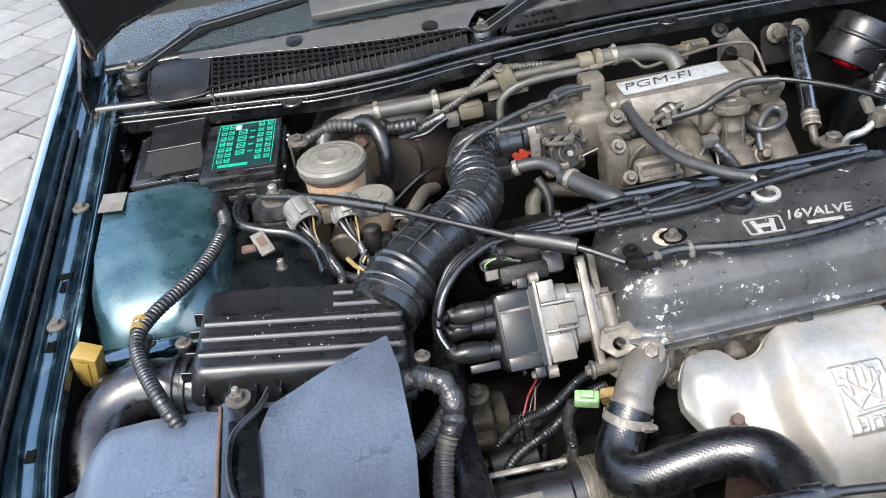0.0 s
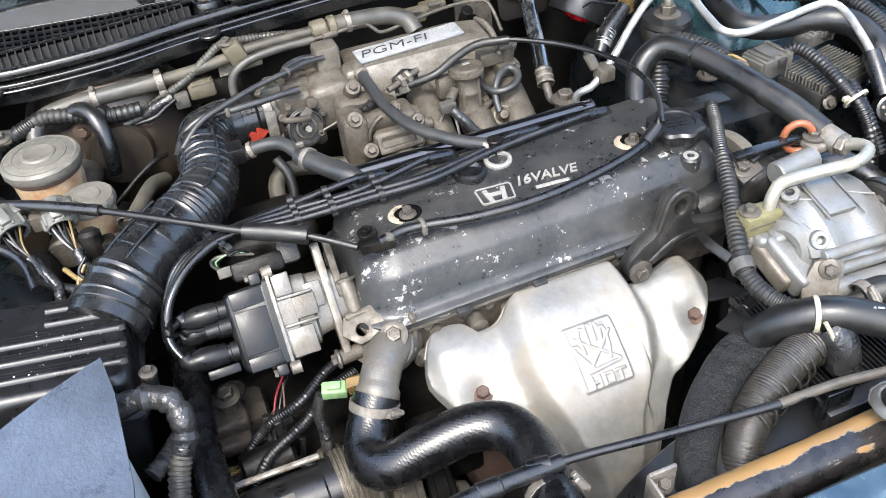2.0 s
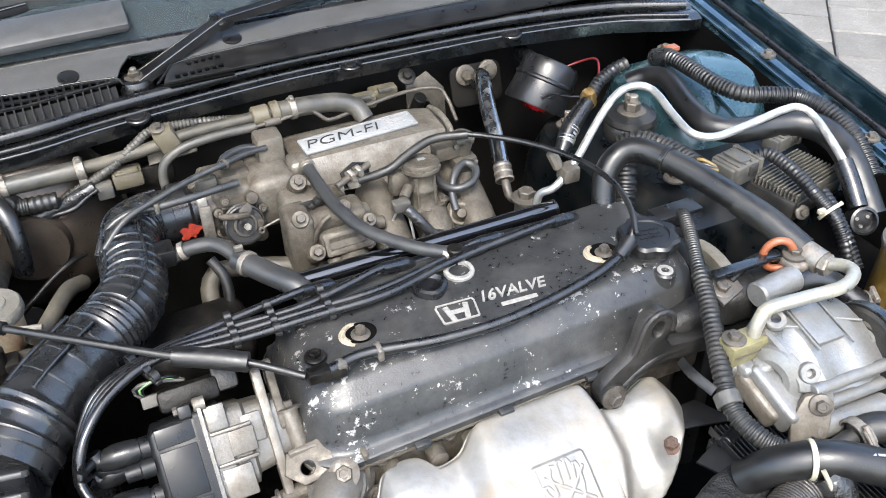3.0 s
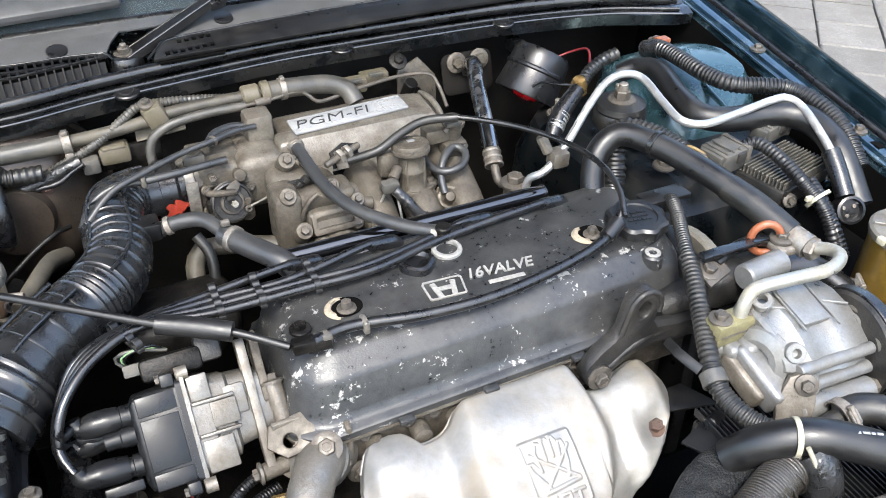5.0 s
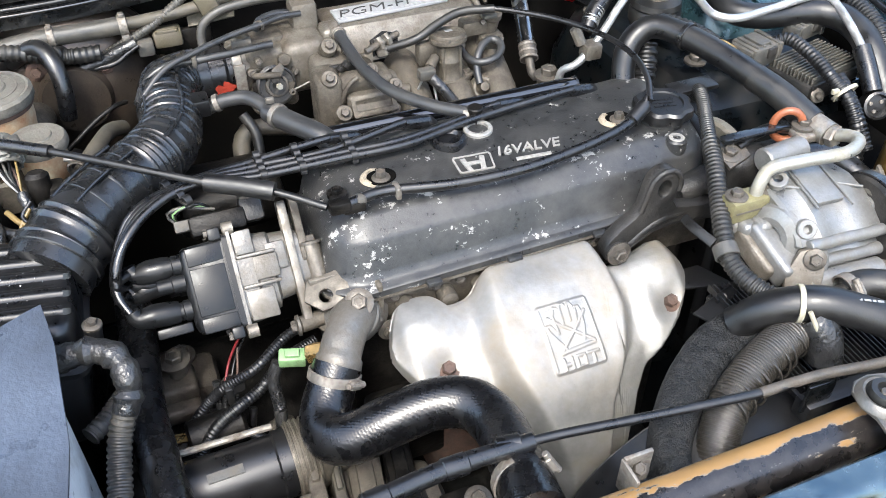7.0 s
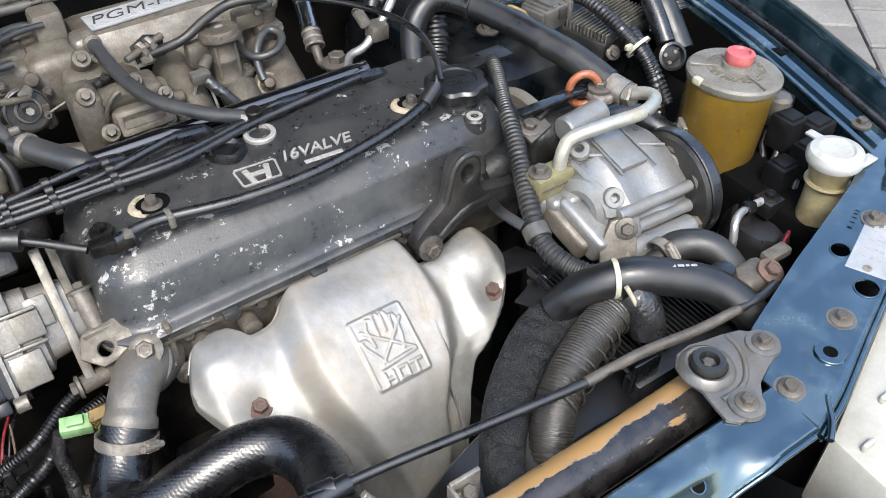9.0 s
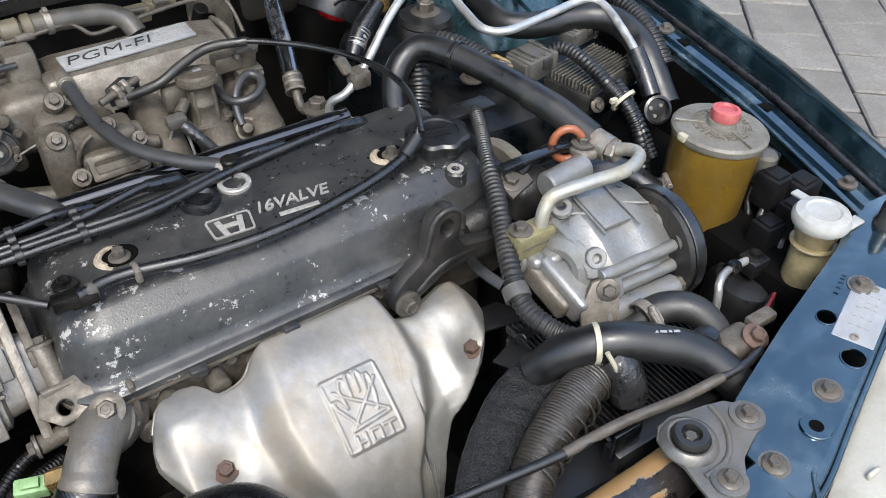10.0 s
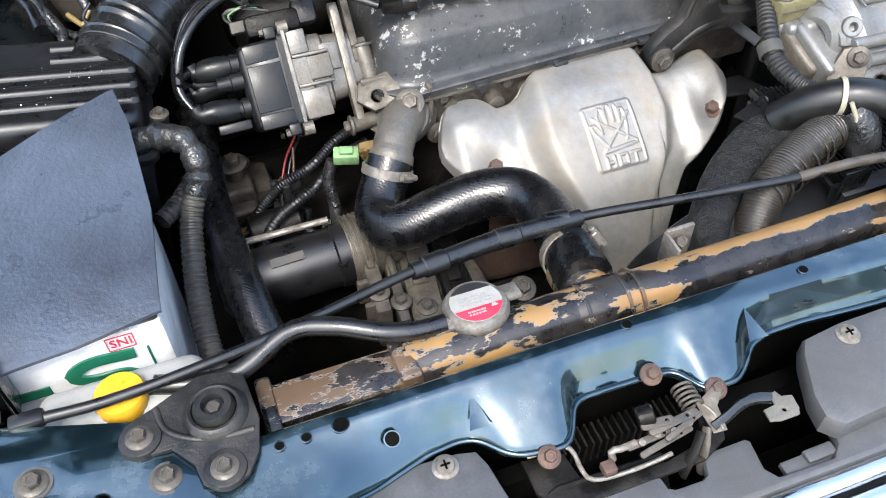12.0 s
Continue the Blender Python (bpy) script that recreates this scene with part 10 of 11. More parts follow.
def build_module():
    root = thing("ignition_module", (0.86, 0.74, 0.88), "finned metal ignition module with plugs", "electronic module")
    m = Matrix.Translation((0.884, 0.752, 0.897)) @ Matrix.Rotation(radians(13), 4, "Z")
    part("base", box((0, 0, -0.014), (0.100, 0.066, 0.026), 0.003, m), "castiron", root, "dusty dark metal base")
    for i in range(13):
        part("fin", box((0.0, -0.030 + i * 0.0050, 0.004), (0.092, 0.0022, 0.011), 0.0007, m, 1), "greyplug", root)
    part("front_lip", box((0, -0.0345, -0.006), (0.094, 0.004, 0.016), 0.001, m), "castiron", root)
    bolt(root, m @ V(-0.042, -0.040, -0.010), (-0.2, -0.8, 0.4), 0.0050, "steel")
    part("lug", box((0.045, -0.045, -0.008), (0.02, 0.016, 0.008), 0.002, m), "steel", root)
    for p, s, rz in (((0.817, 0.785, 0.913), (0.046, 0.040, 0.026), 10), ((0.908, 0.808, 0.917), (0.048, 0.028, 0.020), 14)):
        e = thing("module_plug", p, "dusty grey plug at the ignition module", "connector", "module plugs")
        mm = Matrix.Translation(p) @ Matrix.Rotation(radians(rz), 4, "Z")
        part("plug_body", box((0, 0, 0), s, 0.003, mm), "greyplug", e)
        for kx in range(4):
            part("rib", box((-s[0] * 0.36 + kx * s[0] * 0.24, 0, s[2] * 0.5), (s[0] * 0.07, s[1] * 0.86, 0.005), 0.001, mm, 1), "greyplug", e)
        part("collar", box((-s[0] * 0.5, 0, 0), (0.008, s[1] * 0.82, s[2] * 0.82), 0.002, mm), "greyplug", e)
        part("lock", box((s[0] * 0.1, -s[1] * 0.5, s[2] * 0.2), (s[0] * 0.3, 0.006, s[2] * 0.5), 0.0015, mm), "castiron", e)
        part("latch", box((0, 0, s[2] * 0.5), (s[0] * 0.4, s[1] * 0.7, 0.006), 0.001, mm), "greyplug", e)
        part("collar", box((s[0] * 0.42, 0, 0), (0.008, s[1] * 1.08, s[2] * 1.1), 0.002, mm), "greyplug", e)
    hose("harness", [(0.728, 0.897, 0.905), (0.7456, 0.888, 0.914), (0.760, 0.866, 0.917), (0.770, 0.837, 0.917), (0.775, 0.806, 0.915)], 0.0125, "dustyrubber", "dusty corrugated harness beside the strut tower", "conduit", "conduits", 14, 0.004, 0.0014, 0.006)
    for k in range(3):
        hose("harness_wire", [(0.775, 0.810, 0.912 + 0.004 * k), (0.778, 0.792 + 0.004 * k, 0.917 + 0.004 * k), (0.795, 0.783, 0.915)], 0.0022, ("wiretan", "rubber", "wiretan")[k], "thin wire at a grey plug", "wire", "wiring", 6, 0.005)
    hose("harness", [(0.838, 0.783, 0.920), (0.852, 0.771, 0.928), (0.856, 0.738, 0.925), (0.857, 0.700, 0.915), (0.862, 0.665, 0.897), (0.862, 0.64, 0.87), (0.858, 0.625, 0.84)], 0.0082, "satinrubber", "black corrugated harness over the ignition module", "conduit", "conduits", 12, 0.004, 0.001, 0.005)
    hose("harness", [(0.880, 0.705, 0.905), (0.872, 0.680, 0.900), (0.866, 0.650, 0.885), (0.868, 0.625, 0.855)], 0.0075, "satinrubber", "black corrugated harness below the ignition module", "conduit", "conduits", 12, 0.004, 0.001, 0.005)
    tie = thing("cable_tie", (0.858, 0.672, 0.90), "white cable tie round two harnesses", "cable tie")
    part("band", ring_mesh(aim((0.859, 0.676, 0.907), (0.2, -1, -0.6)), 0.0145, 0.0157, 0.0042), "cream", tie)
    part("head", box((0.842, 0.672, 0.912), (0.009, 0.005, 0.006), 0.001), "cream", tie)
    kn = thing("round_plug", (0.906, 0.655, 0.88), "round black plug with pin holes", "connector")
    ax = aim((0.905, 0.662, 0.885), (-0.35, -0.8, 0.5))
    part("shell", lathe([(0.013, -0.02), (0.0165, -0.016), (0.0165, 0.002), (0.0135, 0.003), (0.0125, -0.004), (0, -0.004)], ax, 24), "plastic", kn)
    bm = bmesh.new()
    for a in (0.5, 2.6, 4.2):
        lathe([(0.0022, -0.005), (0.0022, -0.002), (0, -0.002)], ax @ Matrix.Translation((0.007 * math.cos(a), 0.007 * math.sin(a), 0)), 8, bm)
    part("pin", bm, "steel", kn)


build_module()
wc = hose("wing_conduit", [(0.866, 1.018, 0.945), (0.8683, 0.985, 0.957), (0.8691, 0.940, 0.958), (0.872, 0.900, 0.957), (0.8844, 0.8636, 0.957), (0.9138, 0.8459, 0.957), (0.943, 0.8284, 0.955), (0.957, 0.793, 0.950), (0.957, 0.745, 0.938), (0.950, 0.700, 0.910)], 0.0110, "satinrubber", "black corrugated conduit along the inner wing", "conduit", "conduits", 14, 0.004, 0.0014, 0.0050)
part("clip", box((0.885, 1.010, 0.958), (0.018, 0.014, 0.006), 0.001), "orange", wc, "orange-brown clip")
part("tape_end", sweep([(0.866, 1.020, 0.944), (0.867, 1.005, 0.951), (0.868, 0.990, 0.956)], 0.0122, 14, 0.004), "tape", wc, "taped end")
hose("wing_hose", [(0.822, 1.015, 0.918), (0.842, 1.000, 0.930), (0.846, 0.962, 0.940), (0.827, 0.893, 0.938), (0.824, 0.846, 0.935), (0.849, 0.8245, 0.934), (0.8855, 0.816, 0.935), (0.9245, 0.800, 0.937), (0.941, 0.768, 0.934), (0.934, 0.722, 0.922), (0.927, 0.67, 0.88)], lambda u: 0.0125 + 0.0042 * min(1, u * 1.6), "satinrubber", "dusty black rubber hose along the inner wing", "hose", "coolant hoses", 16, 0.006)
hose("siren_conduit", [(0.742, 0.99, 0.922), (0.765, 1.005, 0.935), (0.792, 1.012, 0.945), (0.812, 1.012, 0.95)], 0.009, "dustyrubber", "corrugated conduit behind the strut mount", "conduit", "conduits", 12, 0.004, 0.0012, 0.006)
hose("belt_conduit", [(0.700, 0.845, 0.915), (0.690, 0.825, 0.885), (0.672, 0.805, 0.855), (0.655, 0.79, 0.83)], 0.0145, "satinrubber", "black corrugated conduit below a thick hose", "conduit", "conduits", 14, 0.004, 0.002, 0.008)
hp = hose("pump_conduit", [(0.712, 0.750, 0.890), (0.705, 0.738, 0.908), (0.690, 0.708, 0.910), (0.672, 0.676, 0.909), (0.656, 0.645, 0.906)], 0.0078, "dustyrubber", "grey corrugated conduit in front of the pump bracket", "conduit", "conduits", 14, 0.004, 0.0009, 0.0036)
part("lower_conduit", sweep([(0.657, 0.647, 0.906), (0.645, 0.622, 0.902), (0.632, 0.595, 0.895), (0.606, 0.542, 0.878), (0.598, 0.512, 0.865), (0.603, 0.480, 0.860), (0.618, 0.455, 0.858)], 0.0098, 16, 0.004, None, 0.0012, 0.0046), "dustyrubber", hp, "wider corrugated lower length")
part("clip", ring_mesh(aim((0.600, 0.530, 0.872), (-0.2, -0.9, -0.35)), 0.0100, 0.0122, 0.013), "greyplug", hp)
part("clip_strap", sweep([(0.590, 0.534, 0.875), (0.585, 0.56, 0.876), (0.592, 0.585, 0.868)], 0.005, 8, 0.008, flat=0.3), "plastic2", hp)
part("cap_strip", box((0.705, 0.752, 0.905), (0.06, 0.025, 0.006), 0.002, Matrix()), "plastic2", hp)


# ---- steering fluid reservoir, washer filler, relays ----
def build_reservoirs():
    root = thing("steering_fluid_reservoir", (0.897, 0.575, 0.80), "amber plastic fluid reservoir with grey lid and red cap", "fluid reservoir")
    c = V(0.893, 0.572, 0.80)
    ax = aim(c, (0.06, 0.0, 1))
    part("tank", lathe([(0.036, 0), (0.043, 0.006), (0.0455, 0.02), (0.0465, 0.095), (0.0475, 0.098), (0.0475, 0.108)], ax, 44), "amber", root)
    lid = part("lid", lathe([(0.0495, 0.105), (0.0505, 0.108), (0.0505, 0.112), (0.048, 0.1145), (0.030, 0.116), (0.016, 0.117), (0.0145, 0.122), (0, 0.122)], ax, 48), "lid", root)
    for k in range(3):
        part("rib", box((0.032, 0, 0.1165), (0.032, 0.0022, 0.003), 0.0006, ax @ Matrix.Rotation(radians(20 + 120 * k), 4, "Z"), 1), "lid", lid)
    bm = bmesh.new()
    rnd = random.Random(4)
    for ring, n in ((0.0195, 40), (0.0222, 46), (0.0249, 52), (0.0276, 58), (0.0303, 64)):
        for k in range(n):
            if rnd.random() < 0.75:
                box((ring, 0, 0.1166), (0.0015, 0.0018, 0.0008), 0, ax @ Matrix.Rotation(2 * math.pi * k / n, 4, "Z"), 1, bm)
    part("moulded_marks", bm, "khaki", lid, "rings of moulded marks that cannot be read")
    cap = part("cap", lathe([(0.0125, 0.118), (0.0145, 0.121), (0.0152, 0.129), (0.0145, 0.133), (0.0105, 0.134), (0.009, 0.1315), (0.004, 0.131), (0, 0.1318)], ax @ Matrix.Translation((0.004, 0.002, 0)), 32), "red", root, "red rubber cap")
    part("drip", lathe([(0.015, 0.115), (0.014, 0.118), (0.0128, 0.120)], ax @ Matrix.Translation((0.004, 0.002, 0)), 24), "cream", cap)
    part("tab", box((-0.050, 0.006, 0.112), (0.008, 0.010, 0.008), 0.002, ax), "cream", root)
    part("outlet", rod(ax @ V(-0.002, -0.008, -0.022), ax @ V(0, -0.005, 0.004), 0.010, 16), "amber", root)
    part("side_outlet", rod(ax @ V(-0.062, 0.012, 0.036), ax @ V(-0.042, 0.006, 0.036), 0.011, 16), "amber", root)
    hs = hose("reservoir_hose", [(0.775, 0.630, 0.865), (0.800, 0.622, 0.868), (0.820, 0.610, 0.858), (0.835, 0.588, 0.845), (0.846, 0.582, 0.838)], 0.0145, "rubber", "black rubber hose to the fluid reservoir", "hose", "coolant hoses", 16, 0.006)
    clamp(hs, (0.838, 0.586, 0.843), (0.6, -0.35, -0.4), 0.0152, 0.008)
    hs = hose("reservoir_hose", [(0.889, 0.565, 0.785), (0.886, 0.560, 0.760), (0.872, 0.54, 0.73), (0.85, 0.52, 0.70), (0.83, 0.50, 0.66)], 0.013, "dustyrubber", "grey rubber hose below the fluid reservoir", "hose", "coolant hoses", 16, 0.006)
    clamp(hs, (0.8885, 0.563, 0.777), (0.1, 0.2, 1), 0.0137, 0.008)
    w = thing("washer_filler", (0.893, 0.432, 0.78), "translucent washer bottle neck with a white snap cap", "washer filler")
    ax = aim((0.893, 0.430, 0.82), (-0.02, 0.02, 1))
    part("neck", lathe([(0.024, -0.10), (0.021, -0.02), (0.019, 0.02), (0.0185, 0.05), (0.021, 0.054), (0.021, 0.066)], ax, 30), "neck", w, "yellowed translucent neck")
    part("cap", lathe([(0.0265, 0.066), (0.0275, 0.069), (0.0275, 0.074), (0.025, 0.078), (0.017, 0.0805), (0.015, 0.079), (0, 0.079)], ax, 40), "white", w, "white snap cap")
    part("cap_tab", box((0.010, 0.030, 0.073), (0.010, 0.022, 0.003), 0.001, ax), "white", w)
    part("cap_lip", box((0.020, -0.020, 0.069), (0.022, 0.012, 0.003), 0.001, ax @ Matrix.Rotation(radians(0), 4, "Z")), "white", w)
    part("ring_rib", lathe([(0.0215, 0.04), (0.0225, 0.042), (0.0215, 0.044)], ax, 30), "neck", w)
    for p, s in (((0.935, 0.515, 0.855), (0.028, 0.030, 0.040)), ((0.955, 0.495, 0.85), (0.032, 0.028, 0.045)), ((0.925, 0.478, 0.845), (0.026, 0.026, 0.036)), ((0.950, 0.545, 0.862), (0.028, 0.026, 0.036)), ((0.90, 0.485, 0.83), (0.030, 0.026, 0.034))):
        e = thing("relay", p, "black plastic relay block beside the wing", "relay", "relays beside the wing")
        part("relay_body", box(p, s, 0.003, None), "seal", e)
        part("relay_top", box((p[0], p[1], p[2] + s[2] * 0.5), (s[0] * 0.7, s[1] * 0.7, 0.006), 0.002), "seal", e)
        hose("relay_wire", [V(*p) + V(0, 0, -0.01), V(*p) + V(-0.02, -0.01, -0.03), V(*p) + V(-0.03, -0.03, -0.06)], 0.004, "tape", "black wires below a relay", "wire", "wiring", 8, 0.008)
    pl = thing("clear_plug", (0.925, 0.548, 0.87), "smoky clear plug at the reservoir", "connector")
    part("plug_body", lathe([(0.010, -0.02), (0.012, -0.015), (0.012, 0.012), (0.009, 0.016), (0, 0.016)], aim((0.940, 0.535, 0.872), (0, 0, 1)), 14), "greyplug", pl)
    ab = thing("brake_unit", (0.87, 0.44, 0.74), "black round hydraulic unit low beside the wing", "brake unit")
    part("dome", lathe([(0.045, -0.08), (0.045, -0.02), (0.036, -0.006), (0.018, 0.0), (0, 0.0)], aim((0.872, 0.468, 0.80)), 28), "plastic2", ab)
    part("block", box((0.868, 0.470, 0.815), (0.024, 0.024, 0.020), 0.003), "plastic2", ab)
    bolt(ab, (0.868, 0.470, 0.825), (0, 0, 1), 0.006, "grime")
    part("pipe", sweep([(0.800, 0.452, 0.78), (0.800, 0.455, 0.815), (0.806, 0.462, 0.828), (0.830, 0.470, 0.826), (0.860, 0.472, 0.822)], 0.0042, 10, 0.006), "pipe", ab, "bare metal pipe")
    part("nut", rod((0.828, 0.470, 0.826), (0.842, 0.471, 0.824), 0.008, 6), "blackpaint", ab)
    for k, mt in ((0, "redwire"), (1, "rubber"), (2, "rubber")):
        hose("thin_wire", [(0.775, 0.385, 0.815 - 0.006 * k), (0.800, 0.405, 0.825 - 0.006 * k), (0.835, 0.42, 0.828 - 0.008 * k), (0.86, 0.435, 0.80)], 0.002 + 0.0012 * k, mt, "thin red wire near the front panel" if k == 0 else "thin black wire near the front panel", "wire", "wiring", 6, 0.006)


build_reservoirs()


# ---- fan, shroud and the hoses in front of the pump ----
def build_fan_side():
    sh = thing("fan_shroud", (0.55, 0.42, 0.60), "black fan shroud with ribbed vanes below the steering pump", "fan shroud")
    m = aim((0.53, 0.395, 0.70), (0, 1, 0.0), (1, 0, 0))
    part("ring", ring_mesh(aim((0.53, 0.36, 0.66), (0, 1, 0)), 0.135, 0.150, 0.06, 48), "plastic2", sh)
    part("panel", box((0.655, 0.375, 0.70), (0.14, 0.02, 0.24), 0.004), "plastic2", sh)
    part("panel", box((0.50, 0.34, 0.62), (0.50, 0.02, 0.40), 0.004), "dark", sh)
    for i in range(30):
        part("vane", box((0.610 + 0.0052 * i, 0.470 - 0.0012 * i, 0.800), (0.0018, 0.150, 0.010), 0.0004, Matrix(), 1), "plastic2", sh)
    part("vane_floor", box((0.69, 0.455, 0.785), (0.17, 0.17, 0.02), 0.003), "plastic2", sh)
    fan = thing("cooling_fan", (0.55, 0.41, 0.66), "black plastic cooling fan behind the radiator", "fan")
    part("hub", lathe([(0.04, 0), (0.04, 0.03), (0.03, 0.035), (0, 0.035)], aim((0.53, 0.38, 0.66), (0, 1, 0)), 24), "plastic2", fan)
    for k in range(7):
        a = 2 * math.pi * k / 7
        mm = Matrix.Translation((0.53, 0.40, 0.66)) @ Matrix.Rotation(a, 4, "Y") @ Matrix.Rotation(radians(28), 4, "X")
        part("blade", box((0.085, 0, 0), (0.10, 0.004, 0.055), 0.0015, mm, 1), "plastic2", fan)
    sp = thing("splash_guard", (0.62, 0.55, 0.74), "torn dark plastic guards between engine and fan", "guard")
    part("flap", plate([(0.595, 0.575), (0.66, 0.56), (0.64, 0.60), (0.60, 0.60)], 0.772, 0.775, (), 0.0006), "plastic2", sp)
    part("flap", plate([(0.575, 0.520), (0.64, 0.545), (0.665, 0.50), (0.60, 0.475)], 0.795, 0.798, (), 0.0006), "plastic2", sp)
    part("peg", rod((0.628, 0.530, 0.800), (0.610, 0.523, 0.803), 0.007, 12), "plastic2", sp)
    fo = thing("foam_pad", (0.52, 0.42, 0.80), "cracked black foam pad curved over the fan shroud", "foam pad")
    outer = [(0.622, 0.488), (0.596, 0.491), (0.552, 0.484), (0.512, 0.462), (0.483, 0.440), (0.458, 0.414), (0.440, 0.385), (0.430, 0.350)]
    inner = [(0.628, 0.440), (0.585, 0.438), (0.549, 0.428), (0.521, 0.414), (0.497, 0.398), (0.478, 0.380), (0.466, 0.362), (0.460, 0.340)]
    lo, li = smooth_line([(a, b, 0) for a, b in outer], 0.003), smooth_line([(a, b, 0) for a, b in inner], 0.003)
    count = 96
    bm = bmesh.new()
    rings = []
    for i in range(count):
        u = i / (count - 1)
        a, b = lo[int(u * (len(lo) - 1))], li[int(u * (len(li) - 1))]
        drop = 0.020 * u ** 1.5
        ring = []
        for f, z in ((-0.01, 0.700), (-0.02, 0.800), (-0.01, 0.822), (0.05, 0.8305), (0.14, 0.8345), (0.26, 0.836), (0.38, 0.8368), (0.5, 0.837), (0.62, 0.8362), (0.74, 0.835), (0.86, 0.832), (0.95, 0.827), (1.01, 0.816), (1.02, 0.79), (1.02, 0.700)):
            p = a.lerp(b, f)
            p.z = z - drop
            w = 0.0018 * noise.noise(p * 60) + 0.0014 * noise.noise(p * 170)
            crack = abs(noise.noise(V(p.x * 22, p.y * 38, 2)))
            p.z += w - (0.0035 * max(0.0, 1 - crack / 0.05) if z > 0.81 else 0)
            ring.append(bm.verts.new(p))
        rings.append(ring)
    for q0, q1 in zip(rings, rings[1:]):
        for k in range(len(q0) - 1):
            bm.faces.new((q0[k], q0[k + 1], q1[k + 1], q1[k]))
    bm.faces.new(rings[0])
    bm.faces.new(rings[-1])
    part("pad", bm, "foam", fo)
    wr = hose("wrapped_pipe", [(0.640, 0.436, 0.842), (0.612, 0.430, 0.842), (0.578, 0.420, 0.840), (0.543, 0.406, 0.832), (0.517, 0.391, 0.820), (0.500, 0.374, 0.802), (0.490, 0.357, 0.778), (0.486, 0.345, 0.745)], 0.0185, "windtape", "pipe wound with brown-grey cloth tape beside the fan", "pipe", "", 24, 0.003, 0.0008, 0.0026)
    for k in range(9):
        q = V(0.612, 0.430, 0.842).lerp(V(0.517, 0.391, 0.824), k / 8)
        part("loose_turn", ring_mesh(aim(q, (0.9, 0.35 + 0.12 * math.sin(k * 2.3), 0.1 + 0.14 * math.sin(k * 1.7))), 0.0178, 0.0197, 0.0022, 26), "windtape", wr)
    part("end_wrap", sweep([(0.494, 0.360, 0.784), (0.488, 0.348, 0.752), (0.487, 0.342, 0.71)], 0.0225, 16, 0.005), "tape", wr, "glossy tape end")
    bg = hose("lower_radiator_hose", [(0.578, 0.468, 0.832), (0.598, 0.452, 0.860), (0.628, 0.432, 0.874), (0.660, 0.412, 0.870), (0.690, 0.390, 0.860), (0.708, 0.362, 0.842), (0.715, 0.345, 0.82)], 0.0165, "satinrubber", "black rubber hose tied in front of the pump", "hose", "coolant hoses", 18, 0.006)
    part("printed_line", bars(aim((0.662, 0.408, 0.8868), (0, 0, 1), (0.85, -0.5, -0.1)), 1, 0.03, 0.005, None, 7), "greyprint", bg)
    part("tie_band", ring_mesh(aim((0.613, 0.440, 0.872), (0.85, -0.5, 0.05)), 0.0163, 0.0178, 0.0048), "cream", bg, "yellowed cable tie")
    part("tie_tail", sweep([(0.612, 0.422, 0.878), (0.618, 0.412, 0.860), (0.622, 0.404, 0.835)], 0.0022, 8, 0.005), "cream", bg)
    part("tape_joint", sweep([(0.625, 0.428, 0.862), (0.630, 0.415, 0.850), (0.632, 0.405, 0.825)], 0.0165, 12, 0.006), "tape", bg)
    wp = hose("pump_return_hose", [(0.646, 0.462, 0.848), (0.660, 0.452, 0.846), (0.685, 0.452, 0.850), (0.708, 0.448, 0.856), (0.728, 0.432, 0.856), (0.738, 0.412, 0.842), (0.74, 0.40, 0.82)], lambda u: 0.0085 if u < 0.3 else 0.0145, "dustyrubber", "short bent return hose with a worm clamp", "hose", "coolant hoses", 18, 0.004)
    clamp(wp, (0.690, 0.452, 0.851), (1, 0, 0.2), 0.0152, 0.010, "steel", (0, -0.7, 0.7))
    bk = thing("horn_bracket", (0.735, 0.375, 0.82), "dusty pink-grey bracket with a bolt behind the front panel", "bracket")
    part("bracket", box((0.738, 0.388, 0.842), (0.040, 0.03, 0.03), 0.008, Matrix(), 3), "dirtyalu", bk)
    bolt(bk, (0.748, 0.378, 0.858), (0, -0.4, 1), 0.007, "rust")
    part("cap", lathe([(0.012, 0), (0.014, 0.004), (0.012, 0.018), (0, 0.02)], aim((0.715, 0.398, 0.842), (-0.2, 0.3, 1)), 18), "rubber", bk)
    part("tongue", box((0.772, 0.392, 0.855), (0.03, 0.014, 0.010), 0.003), "dirtyalu", bk)


build_fan_side()


